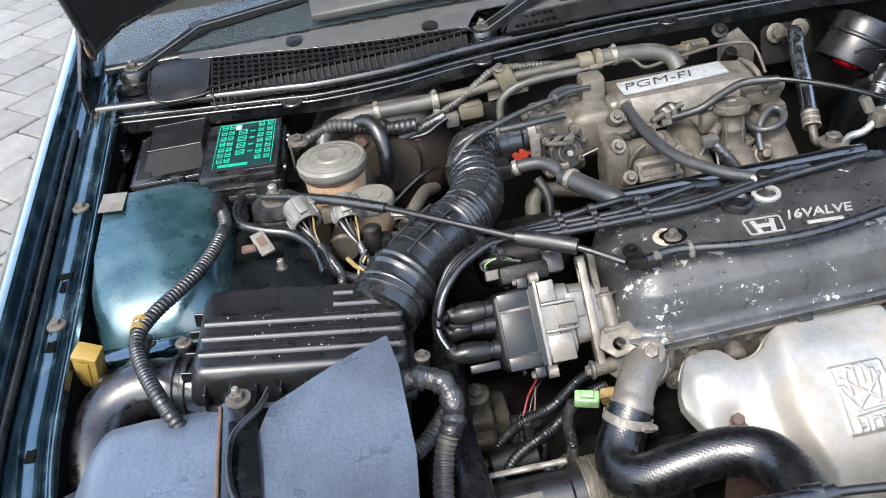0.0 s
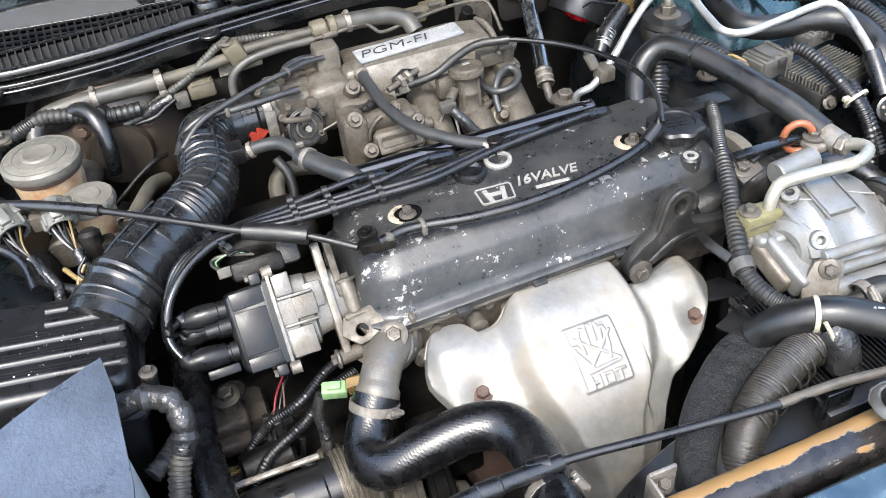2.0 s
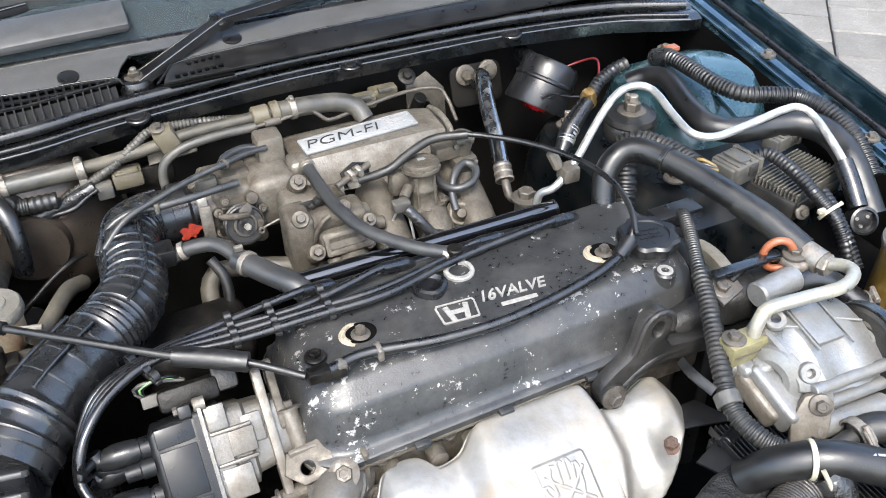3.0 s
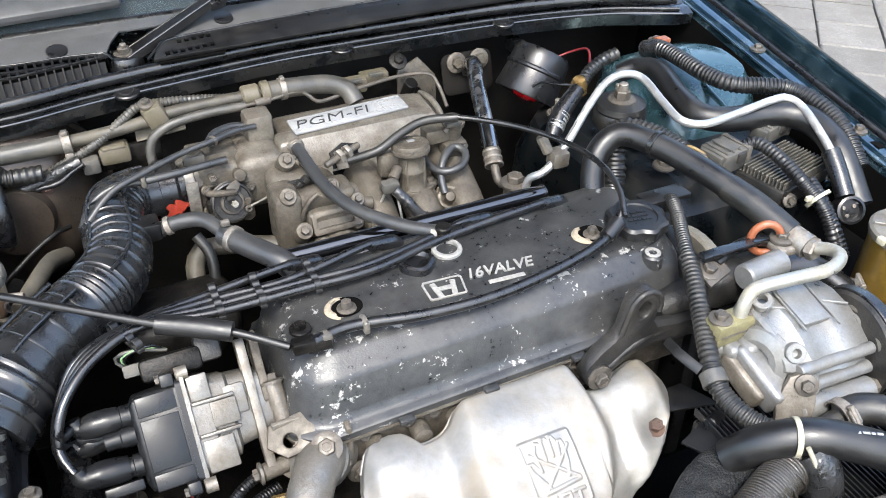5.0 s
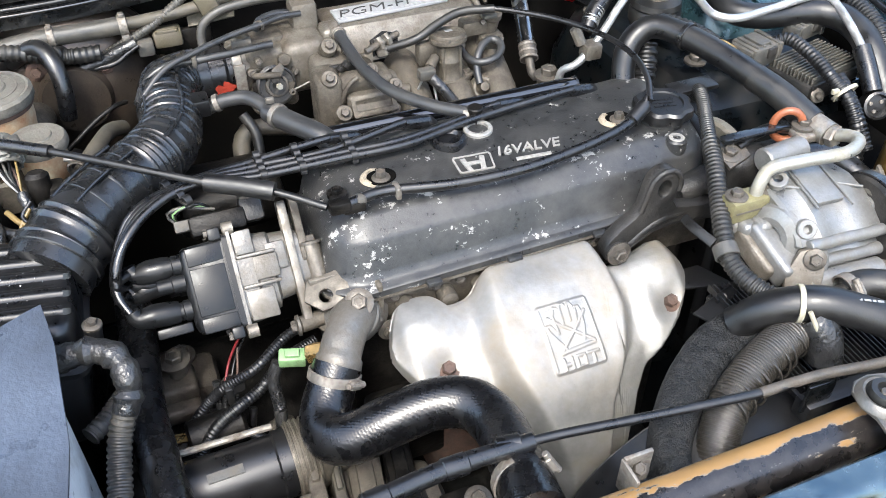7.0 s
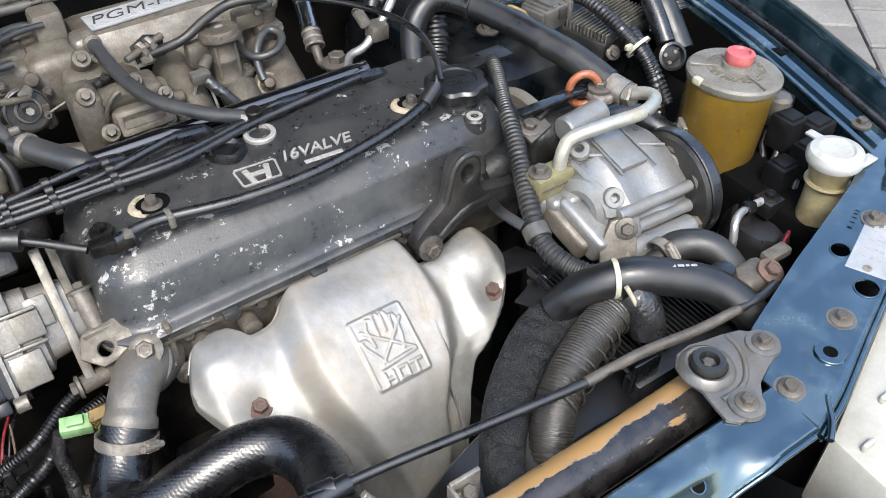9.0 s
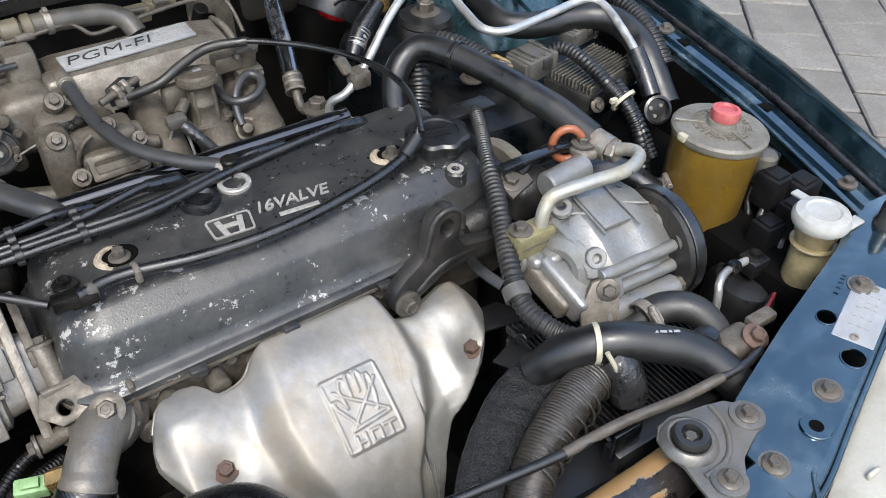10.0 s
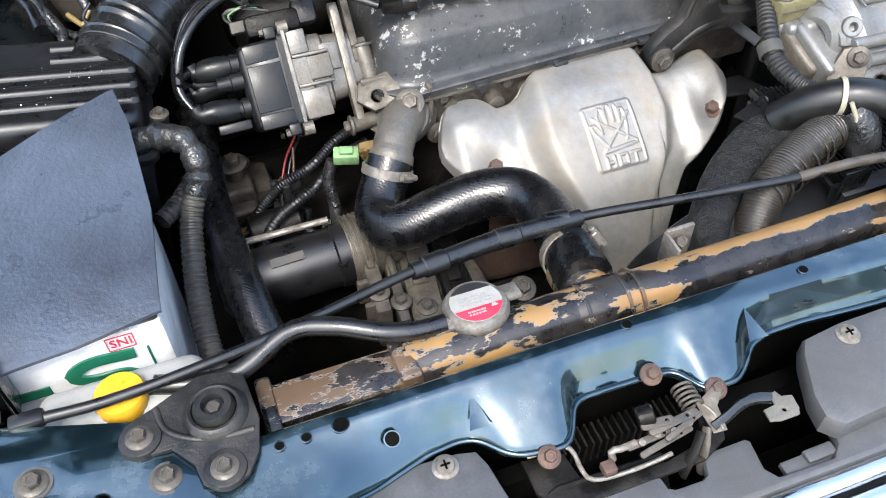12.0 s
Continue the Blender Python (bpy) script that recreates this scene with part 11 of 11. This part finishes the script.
# ---- radiator and the front ----
def build_radiator():
    root = thing("radiator", (0.32, 0.32, 0.45), "radiator with flaking black paint over an ochre-stained tank", "radiator")
    part("tank", sweep([(0.335, 0.318, 0.842), (0.42, 0.318, 0.842), (0.52, 0.318, 0.842), (0.612, 0.320, 0.842)], 0.0215, 22, 0.02), "flake", root)
    part("tank_step", sweep([(0.290, 0.318, 0.842), (0.318, 0.318, 0.842), (0.336, 0.318, 0.842)], lambda u: 0.0225 + 0.002 * math.sin(3.1 * u), 22, 0.006), "flake", root)
    part("tank", sweep([(0.150, 0.318, 0.842), (0.22, 0.318, 0.842), (0.295, 0.318, 0.842)], 0.0225, 22, 0.02), "flake", root)
    part("tank_end", box((0.10, 0.313, 0.846), (0.110, 0.036, 0.026), 0.005), "bareflake", root)
    part("tank_bead", box((0.150, 0.315, 0.849), (0.018, 0.042, 0.030), 0.005), "bareflake", root)
    for x in (0.298, 0.333, 0.345):
        part("seam", ring_mesh(aim((x - 0.0015, 0.318, 0.842), (1, 0, 0)), 0.020, 0.0245, 0.003, 30), "bareflake", root, "bare soldered seam")
    part("end_flange", box((0.046, 0.312, 0.842), (0.012, 0.050, 0.040), 0.003), "bareflake", root)
    part("tank_lip", box((0.335, 0.334, 0.822), (0.56, 0.014, 0.012), 0.003), "flake", root)
    part("core", box((0.335, 0.322, 0.62), (0.56, 0.030, 0.38), 0.004), "dark", root)
    part("inlet", sweep([(0.315, 0.322, 0.838), (0.316, 0.345, 0.834), (0.318, 0.372, 0.828)], 0.0225, 20, 0.005), "flake", root)
    part("neck", lathe([(0.017, -0.03), (0.018, -0.004), (0.024, 0), (0.024, 0.003)], aim((0.2161, 0.337, 0.8575), (0, 0.12, 1)), 24), "steel", root)
    part("neck_link", box((0.222, 0.330, 0.845), (0.035, 0.03, 0.02), 0.005), "flake", root)
    part("overflow", rod((0.200, 0.332, 0.862), (0.176, 0.330, 0.868), 0.005, 12), "steel", root)
    for x in (0.405,):
        part("mount_clip", box((x, 0.352, 0.848), (0.026, 0.004, 0.040), 0.001), "steel", root)
        part("mount_side", box((x - 0.013, 0.342, 0.848), (0.003, 0.024, 0.036), 0.001), "steel", root)
        bolt(root, (x, 0.350, 0.852), (0, -0.7, 0.7), 0.006, "steel")
    part("mount_clip", box((0.596, 0.362, 0.842), (0.030, 0.004, 0.034), 0.001), "blackpaint", root)
    root.location += V(0, 0.010, -0.014)
    ax = aim((0.2161, 0.347, 0.8455), (0, 0.12, 1), (1, 0, 0))
    cap = part("radiator_cap", lathe([(0.0255, 0), (0.0265, 0.003), (0.0265, 0.006), (0.024, 0.010), (0.0215, 0.011), (0, 0.011)], ax, 44), "steel", root, "pressed steel cap with a red and white label")
    for s in (-1, 1):
        part("ear", box((s * 0.029, s * 0.006, 0.004), (0.020, 0.017, 0.005), 0.0024, ax), "steel", cap)
    part("label", lathe([(0.0205, 0.011), (0.0205, 0.0116), (0, 0.0116)], ax, 40), "white", cap, "round white label")
    seg = [(0.0203 * math.cos(a), 0.0203 * math.sin(a)) for a in np.linspace(radians(198), radians(342), 18)]
    part("red_band", plate([(float(x), float(y)) for x, y in seg], 0.0116, 0.0121, (), 0.0001, ax), "redprint", cap, "red warning band")
    seg = [(0.0203 * math.cos(a), 0.0203 * math.sin(a)) for a in np.linspace(radians(36), radians(144), 14)]
    part("black_band", plate([(float(x), float(y)) for x, y in seg], 0.0116, 0.0121, (), 0.0001, ax), "blackprint", cap)
    part("print", bars(ax @ Matrix.Translation((0, 0.0025, 0.0117)), 3, 0.026, 0.010, None, 11), "greyprint", cap)
    part("print", bars(ax @ Matrix.Translation((-0.002, -0.0115, 0.0122)), 2, 0.016, 0.006, None, 13), "white", cap)
    part("triangle", plate([(-0.003, 0.0), (0.003, 0.0), (0.0, 0.005)], 0.0122, 0.0125, (), 0.0001, ax @ Matrix.Translation((0.012, -0.010, 0))), "white", cap)
    hose("overflow_hose", [(-0.026, 0.361, 0.857), (0.005, 0.352, 0.855), (0.035, 0.352, 0.856), (0.075, 0.366, 0.865), (0.108, 0.360, 0.863), (0.140, 0.346, 0.858), (0.165, 0.341, 0.854), (0.188, 0.341, 0.852)], 0.0075, "rubber", "thin black rubber overflow hose to the coolant bottle", "hose", "coolant hoses", 14, 0.006)
    for s, at in ((1, (0.6085, 0.3265, 0.866)), (-1, (0.0120, 0.3130, 0.8680))):
        b = thing("radiator_mount", at, "grey steel radiator mount with rubber bush and bolts" if s > 0 else "black steel radiator mount with rubber bush and bolts", "radiator mount", "radiator mounts")
        mt = "mountsteel" if s > 0 else "castiron"
        if s > 0:
            out = [(0.5998, 0.3500), (0.5905, 0.3420), (0.5870, 0.3280), (0.5900, 0.3130), (0.5862, 0.2945), (0.5850, 0.2850), (0.5920, 0.2770), (0.6030, 0.2755), (0.6224, 0.2830), (0.6330, 0.2940), (0.6496, 0.3010), (0.6653, 0.3060), (0.6750, 0.3130), (0.6770, 0.3230), (0.6696, 0.3312), (0.6606, 0.3400), (0.6450, 0.3450), (0.6296, 0.3480), (0.6148, 0.3520)]
            hs = [(0.6645, 0.3195), (0.6080, 0.2865)]
            ridge = [(0.6480, 0.3420), (0.6440, 0.3240), (0.6300, 0.3060), (0.6150, 0.2990), (0.5960, 0.2990)]
        else:
            out = [(-0.0100, 0.3400), (0.0060, 0.3470), (0.0250, 0.3440), (0.0360, 0.3360), (0.0390, 0.3000), (0.0340, 0.2750), (0.0240, 0.2600), (0.0080, 0.2550), (-0.0050, 0.2640), (-0.0080, 0.2800), (-0.0200, 0.2960), (-0.0420, 0.2970), (-0.0530, 0.3080), (-0.0480, 0.3240), (-0.0280, 0.3320)]
            hs = [(-0.0385, 0.3105), (0.0105, 0.2695)]
            ridge = [(-0.0260, 0.3300), (-0.0220, 0.3120), (-0.0060, 0.2990), (0.0150, 0.2930), (0.0340, 0.2920)]
        z = at[2] + 0.004
        part("bracket", plate(out, z - 0.004, z, (), 0.0012), mt, b)
        part("pressed_fold", sweep([(x, y, z - 0.0006) for x, y in ridge], 0.0026, 8, 0.004), mt, b)
        part("dome", lathe([(0.0225, 0), (0.0205, 0.0045), (0.0175, 0.0065), (0.0155, 0.0060), (0.0145, 0.003)], aim((at[0], at[1], z)), 32), mt, b)
        part("bush", lathe([(0.0140, 0.0), (0.0142, 0.008), (0.0125, 0.0115), (0.0080, 0.0115), (0.0066, 0.006), (0.0, 0.006)], aim((at[0], at[1], z)), 28), "dustyrubber", b, "black rubber bush")
        part("pin", rod((at[0], at[1], z), (at[0], at[1], z + 0.009), 0.0050, 6), "dullsteel", b)
        for x, y in hs:
            part("seat", lathe([(0.0150, -0.002), (0.0138, 0.0022), (0.0125, 0.0026), (0.0, 0.0026)], aim((x, y, z - 0.0005)), 28), mt, b)
            bolt(b, (x, y, z + 0.0022), (0, 0, 1), 0.0054, "steel")
    rd = thing("bonnet_stay", (0.30, 0.37, 0.87), "long dark bonnet stay with a rubber grip sleeve", "bonnet stay")
    way = [(-0.102, 0.350, 0.873), (-0.053, 0.350, 0.870), (0.02, 0.358, 0.868), (0.10, 0.375, 0.862), (0.18, 0.394, 0.857), (0.26, 0.4065, 0.850), (0.336, 0.4085, 0.846), (0.43, 0.3960, 0.846), (0.535, 0.3800, 0.849), (0.592, 0.3765, 0.851), (0.646, 0.3680, 0.852), (0.690, 0.3630, 0.856), (0.715, 0.3600, 0.860), (0.740, 0.366, 0.856)]
    part("rod", sweep(way, 0.0042, 12, 0.012), "plastic", rd)
    part("bare_end", sweep(way[8:12], 0.0048, 12, 0.012), "dullsteel", rd, "worn bare end")
    part("grip", sweep(way[4:7], lambda u: 0.0074 + 0.0008 * math.sin(3.1 * u), 16, 0.01), "rubber", rd, "black rubber grip")
    for i, k in ((4, 0.25), (5, 0.1), (6, -0.22)):
        q, w = V(*way[i]), V(*way[i + 1]) - V(*way[i])
        part("grip_band", rod(q + w * k - w.normalized() * 0.011, q + w * k + w.normalized() * 0.011, 0.0092, 18), "rubber", rd)
    part("pivot", box((-0.108, 0.351, 0.873), (0.024, 0.012, 0.010), 0.003), "plastic", rd)
    part("pivot_clip", box((-0.138, 0.362, 0.874), (0.026, 0.012, 0.007), 0.002), "cream", rd, "yellowed plastic clip")


build_radiator()


def build_front_trim():
    def panel(out, z, label, screws=(), deep=0.012):
        root = thing("grille_cover_panel", (out[0][0], out[0][1], z), label, "plastic panel", "grille cover panels")
        part("panel", plate(out, z - deep, z, (), 0.004), "satin", root)
        for x, y in screws:
            w = part("washer", lathe([(0.0095, 0), (0.0095, 0.0012), (0.007, 0.002), (0.006, 0.004), (0, 0.0048)], aim((x, y, z)), 24), "steel", root, "bright cross-head screw")
            bm = box((0, 0, 0.0046), (0.007, 0.0014, 0.001), 0, aim((x, y, z)), 1)
            box((0, 0, 0.0046), (0.0014, 0.007, 0.001), 0, aim((x, y, z)), 1, bm)
            part("cross", bm, "dark", w)
        return root
    panel([(0.0790, 0.200), (0.0830, 0.232), (0.0930, 0.2440), (0.1020, 0.2470), (0.1300, 0.2475), (0.1600, 0.2455), (0.1740, 0.2420), (0.1785, 0.2300), (0.1840, 0.190), (0.1850, 0.152), (0.050, 0.155)], 0.836, "grey plastic cover panel with a bright screw, under the front panel", ((0.1492, 0.2370),))
    panel([(0.443, 0.239), (0.478, 0.243), (0.517, 0.243), (0.57, 0.240), (0.60, 0.172), (0.462, 0.168), (0.426, 0.166), (0.4165, 0.177), (0.4195, 0.195), (0.4340, 0.227)], 0.838, "grey plastic cover panel on the latch's far side", ((0.476, 0.230),), 0.024)
    low = panel([(0.1860, 0.1900), (0.1996, 0.1957), (0.2450, 0.1945), (0.2890, 0.1920), (0.2935, 0.1860), (0.2945, 0.1775), (0.2990, 0.1750), (0.3200, 0.1745), (0.3250, 0.1770), (0.3290, 0.1890), (0.3340, 0.1915), (0.3660, 0.1915), (0.3690, 0.1880), (0.3660, 0.1660), (0.3720, 0.1575), (0.4170, 0.1560), (0.4260, 0.1640), (0.4300, 0.1800), (0.595, 0.184), (0.603, 0.1490), (0.460, 0.1470), (0.350, 0.1480), (0.186, 0.1510)], 0.815, "satin grey plastic grille top below the bonnet latch")
    part("rib", box((0.404, 0.161, 0.805), (0.046, 0.014, 0.006), 0.0015), "satin", low)
    part("rib", box((0.412, 0.164, 0.809), (0.024, 0.010, 0.006), 0.0015), "satin", low)
    gr = thing("grille_trim", (0.32, 0.10, 0.80), "bright chrome strip along the grille's top edge", "grille trim")
    part("strip", sweep([(0.04, 0.1460, 0.803), (0.20, 0.1425, 0.8065), (0.32, 0.1410, 0.8075), (0.46, 0.1405, 0.8070), (0.60, 0.1425, 0.8030)], 0.0078, 16, 0.02), "trimchrome", gr)
    part("lower_strip", sweep([(0.04, 0.1290, 0.795), (0.20, 0.1255, 0.7985), (0.32, 0.1240, 0.7995), (0.46, 0.1235, 0.7990), (0.60, 0.1255, 0.7950)], 0.0078, 16, 0.02), "trimchrome", gr)
    part("body", box((0.32, 0.1230, 0.771), (0.56, 0.046, 0.056), 0.008), "plastic2", gr)
    for s, nm in ((-1, "left"), (1, "right")):
        h = thing("headlamp", (MID + s * 0.44, 0.27, 0.72), "headlamp with a cream plastic housing and clear lens", "headlamp", "headlamps")
        out = [(0.335, 0.238), (0.36, 0.248), (0.45, 0.284), (0.55, 0.324), (0.64, 0.362), (0.66, 0.33), (0.60, 0.24), (0.50, 0.19), (0.38, 0.165), (0.33, 0.17)]
        part("housing", plate([(MID + s * a, b - (0.008 if s < 0 else 0.0)) for a, b in out], 0.76, 0.846, (), 0.006), "housing", h, "weathered cream plastic housing")
        out = [(0.30, 0.195), (0.40, 0.215), (0.52, 0.258), (0.62, 0.318), (0.70, 0.38), (0.73, 0.36), (0.66, 0.24), (0.52, 0.15), (0.38, 0.11), (0.29, 0.10)]
        part("lens", plate([(MID + s * a, b) for a, b in out], 0.66, 0.815, (), 0.012), "headlamp", h, "clear glossy lens cover")
        for a, b in ((0.40, 0.244), (0.46, 0.266), (0.35, 0.224)):
            part("clip", box((MID + s * a, b - 0.006, 0.849), (0.014, 0.004, 0.008), 0.002, Matrix()), "housing", h)
    la = thing("bonnet_latch", (0.29, 0.215, 0.80), "worn zinc bonnet latch with springs and levers", "bonnet latch")
    part("base_plate", plate([(0.205, 0.232), (0.236, 0.2265), (0.239, 0.207), (0.245, 0.199), (0.27, 0.1965), (0.303, 0.195), (0.335, 0.200), (0.345, 0.222), (0.362, 0.226), (0.352, 0.196), (0.33, 0.186), (0.22, 0.186), (0.205, 0.205)], 0.812, 0.816, (), 0.001), "grime", la)
    part("front_skirt", plate([(-0.060, -0.030), (0.060, -0.030), (0.052, 0.012), (-0.030, 0.014), (-0.050, 0.004)], -0.001, 0.001, (), 0.0006, aim((0.250, 0.198, 0.806), (0, -0.92, 0.4), (1, -0.05, 0))), "grime", la)
    part("edge", sweep([(0.206, 0.226, 0.832), (0.219, 0.2245, 0.834), (0.233, 0.2235, 0.834), (0.2375, 0.217, 0.833), (0.2380, 0.206, 0.830), (0.241, 0.198, 0.827), (0.250, 0.1950, 0.826), (0.268, 0.1935, 0.826), (0.288, 0.193, 0.828), (0.303, 0.1935, 0.830)], 0.0018, 10, 0.004), "steel", la, "worn bright edge")
    part("side_tongue", box((0.256, 0.199, 0.830), (0.010, 0.010, 0.008), 0.0015), "rust", la, "scraped brown tongue")
    for c, ax, w, h in (((0.292, 0.2065, 0.8360), (1, 0.05, 0.02), 0.040, 0.0055), ((0.302, 0.2010, 0.8345), (1, 0.16, 0.02), 0.046, 0.0050), ((0.312, 0.2105, 0.8400), (1, 0.10, 0.04), 0.042, 0.0060), ((0.318, 0.2060, 0.8380), (1, 0.30, 0.02), 0.036, 0.0045), ((0.300, 0.2130, 0.8420), (1, -0.10, 0.02), 0.026, 0.0070)):
        m = aim(c, (0.05, -0.25, 1), ax)
        part("lever", plate(rrect(-w / 2, -h / 2, w / 2, h / 2, h * 0.45), -0.0014, 0.0014, [circle(w * 0.28, 0, h * 0.22, 10)], 0.0006, m), "dullsteel", la)
    part("hook", sweep([(0.262, 0.204, 0.830), (0.261, 0.207, 0.838), (0.267, 0.206, 0.838), (0.280, 0.2065, 0.838)], 0.0026, 10, 0.003), "steel", la)
    part("roller", rod((0.288, 0.2215, 0.842), (0.300, 0.2195, 0.845), 0.0075, 16), "grime", la)
    line = [V(0.333 + 0.0075 * math.cos(q), 0.2175 + 0.00062 * q, 0.8370 + 0.0075 * math.sin(q)) for q in np.linspace(0, 10 * math.pi, 150)]
    part("spring", sweep(None, 0.0012, 6, line=line), "dullsteel", la)
    part("spring_leg", sweep([(0.3405, 0.2175, 0.837), (0.345, 0.208, 0.835), (0.346, 0.196, 0.832)], 0.0013, 8, 0.003), "steel", la)
    part("right_strap", plate([(-0.006, -0.016), (0.004, -0.018), (0.007, 0.000), (0.016, 0.008), (0.012, 0.014), (-0.006, 0.008)], -0.0012, 0.0012, (), 0.0006, aim((0.343, 0.2120, 0.835), (-0.3, -0.3, 1), (1, 0.1, 0))), "dullsteel", la)
    part("lower_claw", sweep([(0.330, 0.200, 0.832), (0.322, 0.192, 0.826), (0.316, 0.188, 0.815), (0.314, 0.187, 0.800)], 0.0040, 10, 0.004, flat=0.5), "grime", la)
    part("lower_claw", sweep([(0.336, 0.202, 0.832), (0.331, 0.192, 0.822), (0.328, 0.188, 0.808), (0.330, 0.186, 0.795)], 0.0036, 10, 0.004, flat=0.5), "dullsteel", la)
    part("handle", sweep([(0.340, 0.200, 0.832), (0.352, 0.2025, 0.835), (0.366, 0.2065, 0.838), (0.378, 0.2070, 0.838), (0.390, 0.2040, 0.836)], 0.0042, 8, 0.005, flat=0.4), "blackpaint", la)
    part("handle_pad", plate([(0.379, 0.1975), (0.378, 0.188), (0.386, 0.1855), (0.401, 0.1855), (0.404, 0.190), (0.4055, 0.2010), (0.3975, 0.2030), (0.3955, 0.2080), (0.390, 0.2075), (0.389, 0.1985)], 0.8345, 0.8370, [circle(0.393, 0.1925, 0.0016, 10)], 0.0007), "lid", la, "worn pale release tab")
    for p in ((0.2196, 0.2190, 0.836), (0.3560, 0.2245, 0.838), (0.3160, 0.2500, 0.842)):
        bolt(la, p, (0, -0.4, 1), 0.0048, "rust")
    for k in range(4):
        part("rivet", lathe([(0.0028, 0), (0.0026, 0.0014), (0, 0.002)], aim((0.284 + 0.013 * k, 0.2050 + 0.002 * (k % 2), 0.8375), (0, -0.2, 1)), 12), "steel", la)
    cd = thing("condenser", (0.33, 0.245, 0.55), "dark finned condenser behind the latch", "condenser")
    part("frame", box((0.32, 0.245, 0.66), (0.56, 0.016, 0.22), 0.003), "dark", cd)
    for i in range(18):
        part("fin", box((0.245 + i * 0.006, 0.245, 0.778), (0.0018, 0.018, 0.028), 0, None, 1), "grime", cd)


build_front_trim()


# ---- ground and paving ----
gm = box((0, 0, -0.055), (400, 400, 0.05), 0)
ground = solo("ground", gm, "joint", (0, 0, -0.08), "sanded joints and ground under the concrete paving", "ground", "", "structure")
pavement = new("pavement")
tagged(pavement, "pale grey concrete pavers laid in staggered rows", "pavement", "", "structure")
ROW = Vector((math.cos(radians(49)), math.sin(radians(49)), 0))
ACROSS = Vector((math.cos(radians(-41)), math.sin(radians(-41)), 0))
PL, PW = 0.257, 0.268
bm = box((0, 0, 0), (PL - 0.010, PW - 0.010, 0.05), 0.006, None, 1)
paver_mesh = finish("paver", bm, "paver")
START = Vector((2.879, 1.554, 0))
near, rest = [], []
for i in range(-60, 40):
    for j in range(-60, 60):
        p = START + ACROSS * (PW * (i + 0.5)) + ROW * (PL * (j + 0.5 + (0.5 if i % 2 else 0)))
        if not (-9 < p.x < 7 and -3.5 < p.y < 12):
            continue
        seen = (2.1 < p.x < 3.9 and 0.5 < p.y < 2.7) or (-2.7 < p.x < -0.95 and 2.0 < p.y < 6.0)
        (near if seen else rest).append(p)
rnd = random.Random(7)
near.sort(key=lambda p: (p - Vector((0.3, 1.5, 0))).length)
rest += near[300:]
for p in near[:300]:
    ob = new("paver", paver_mesh)
    ob.parent = pavement
    ob.matrix_basis = Matrix.Translation(p + Vector((0, 0, -0.026 + rnd.uniform(-0.002, 0.002)))) @ Matrix.Rotation(radians(49) + rnd.uniform(-0.006, 0.006), 4, "Z")
verts, faces = [], []
for p in rest:
    k = len(verts)
    for u, w in ((-1, -1), (1, -1), (1, 1), (-1, 1)):
        q = p + ROW * (u * (PL / 2 - 0.005)) + ACROSS * (-w * (PW / 2 - 0.005))
        verts.append((q.x, q.y, -0.002))
    for u, w in ((-1, -1), (1, -1), (1, 1), (-1, 1)):
        q = p + ROW * (u * (PL / 2 - 0.002)) + ACROSS * (-w * (PW / 2 - 0.002))
        verts.append((q.x, q.y, -0.03))
    faces += [(k, k + 1, k + 2, k + 3)] + [(k + a, k + 4 + a, k + 4 + (a + 1) % 4, k + (a + 1) % 4) for a in range(4)]
me = bpy.data.meshes.new("paver_field")
me.from_pydata(verts, [], faces)
me.update()
me.materials.append(M["paver"])
field = new("paver_field", me)
field.parent = pavement
tagged(field, "concrete pavers farther off", "", "", "stuff")
# low wall added out of view; its dark face tones down side reflections
solo("wall_yard_east", box((4.6, 2.0, 1.0), (0.3, 16.0, 2.1), 0.02), "render", (4.6, 2.0, 0.0), "plain dark wall added out of view beside the yard", "yard wall", "", "structure")
# unseen cabin block keeps sky light out of the windscreen; the car's lower body
cabin = thing("car_cabin", (MID, 2.4, 0.86), "dark closed car cabin with a teal roof", "car cabin", "", "structure")
part("interior", loft([[(MID + sx * w, y, z) for sx, y in ((-1, y0), (1, y0), (1, y1), (-1, y1))] for z, w, y0, y1 in ((0.80, 0.70, 1.95, 3.40), (1.36, 0.56, 2.02, 3.05))]), "lining", cabin)
part("roof", box((MID, 2.48, 1.39), (1.16, 1.16, 0.04), 0.018, None, 3), "teal", cabin)
for sx in (-1, 1):
    part("pillar", sweep([(MID + sx * 0.68, 1.32, 1.03), (MID + sx * 0.63, 1.65, 1.22), (MID + sx * 0.57, 1.98, 1.38)], 0.022, 12, 0.03), "teal", cabin)
solo("car_body_side", box((MID, 2.36, 0.55), (1.66, 2.2, 0.62), 0.06, None, 3), "teal", (MID, 2.2, 0.24), "dark teal lower body of the car", "car body", "", "structure")
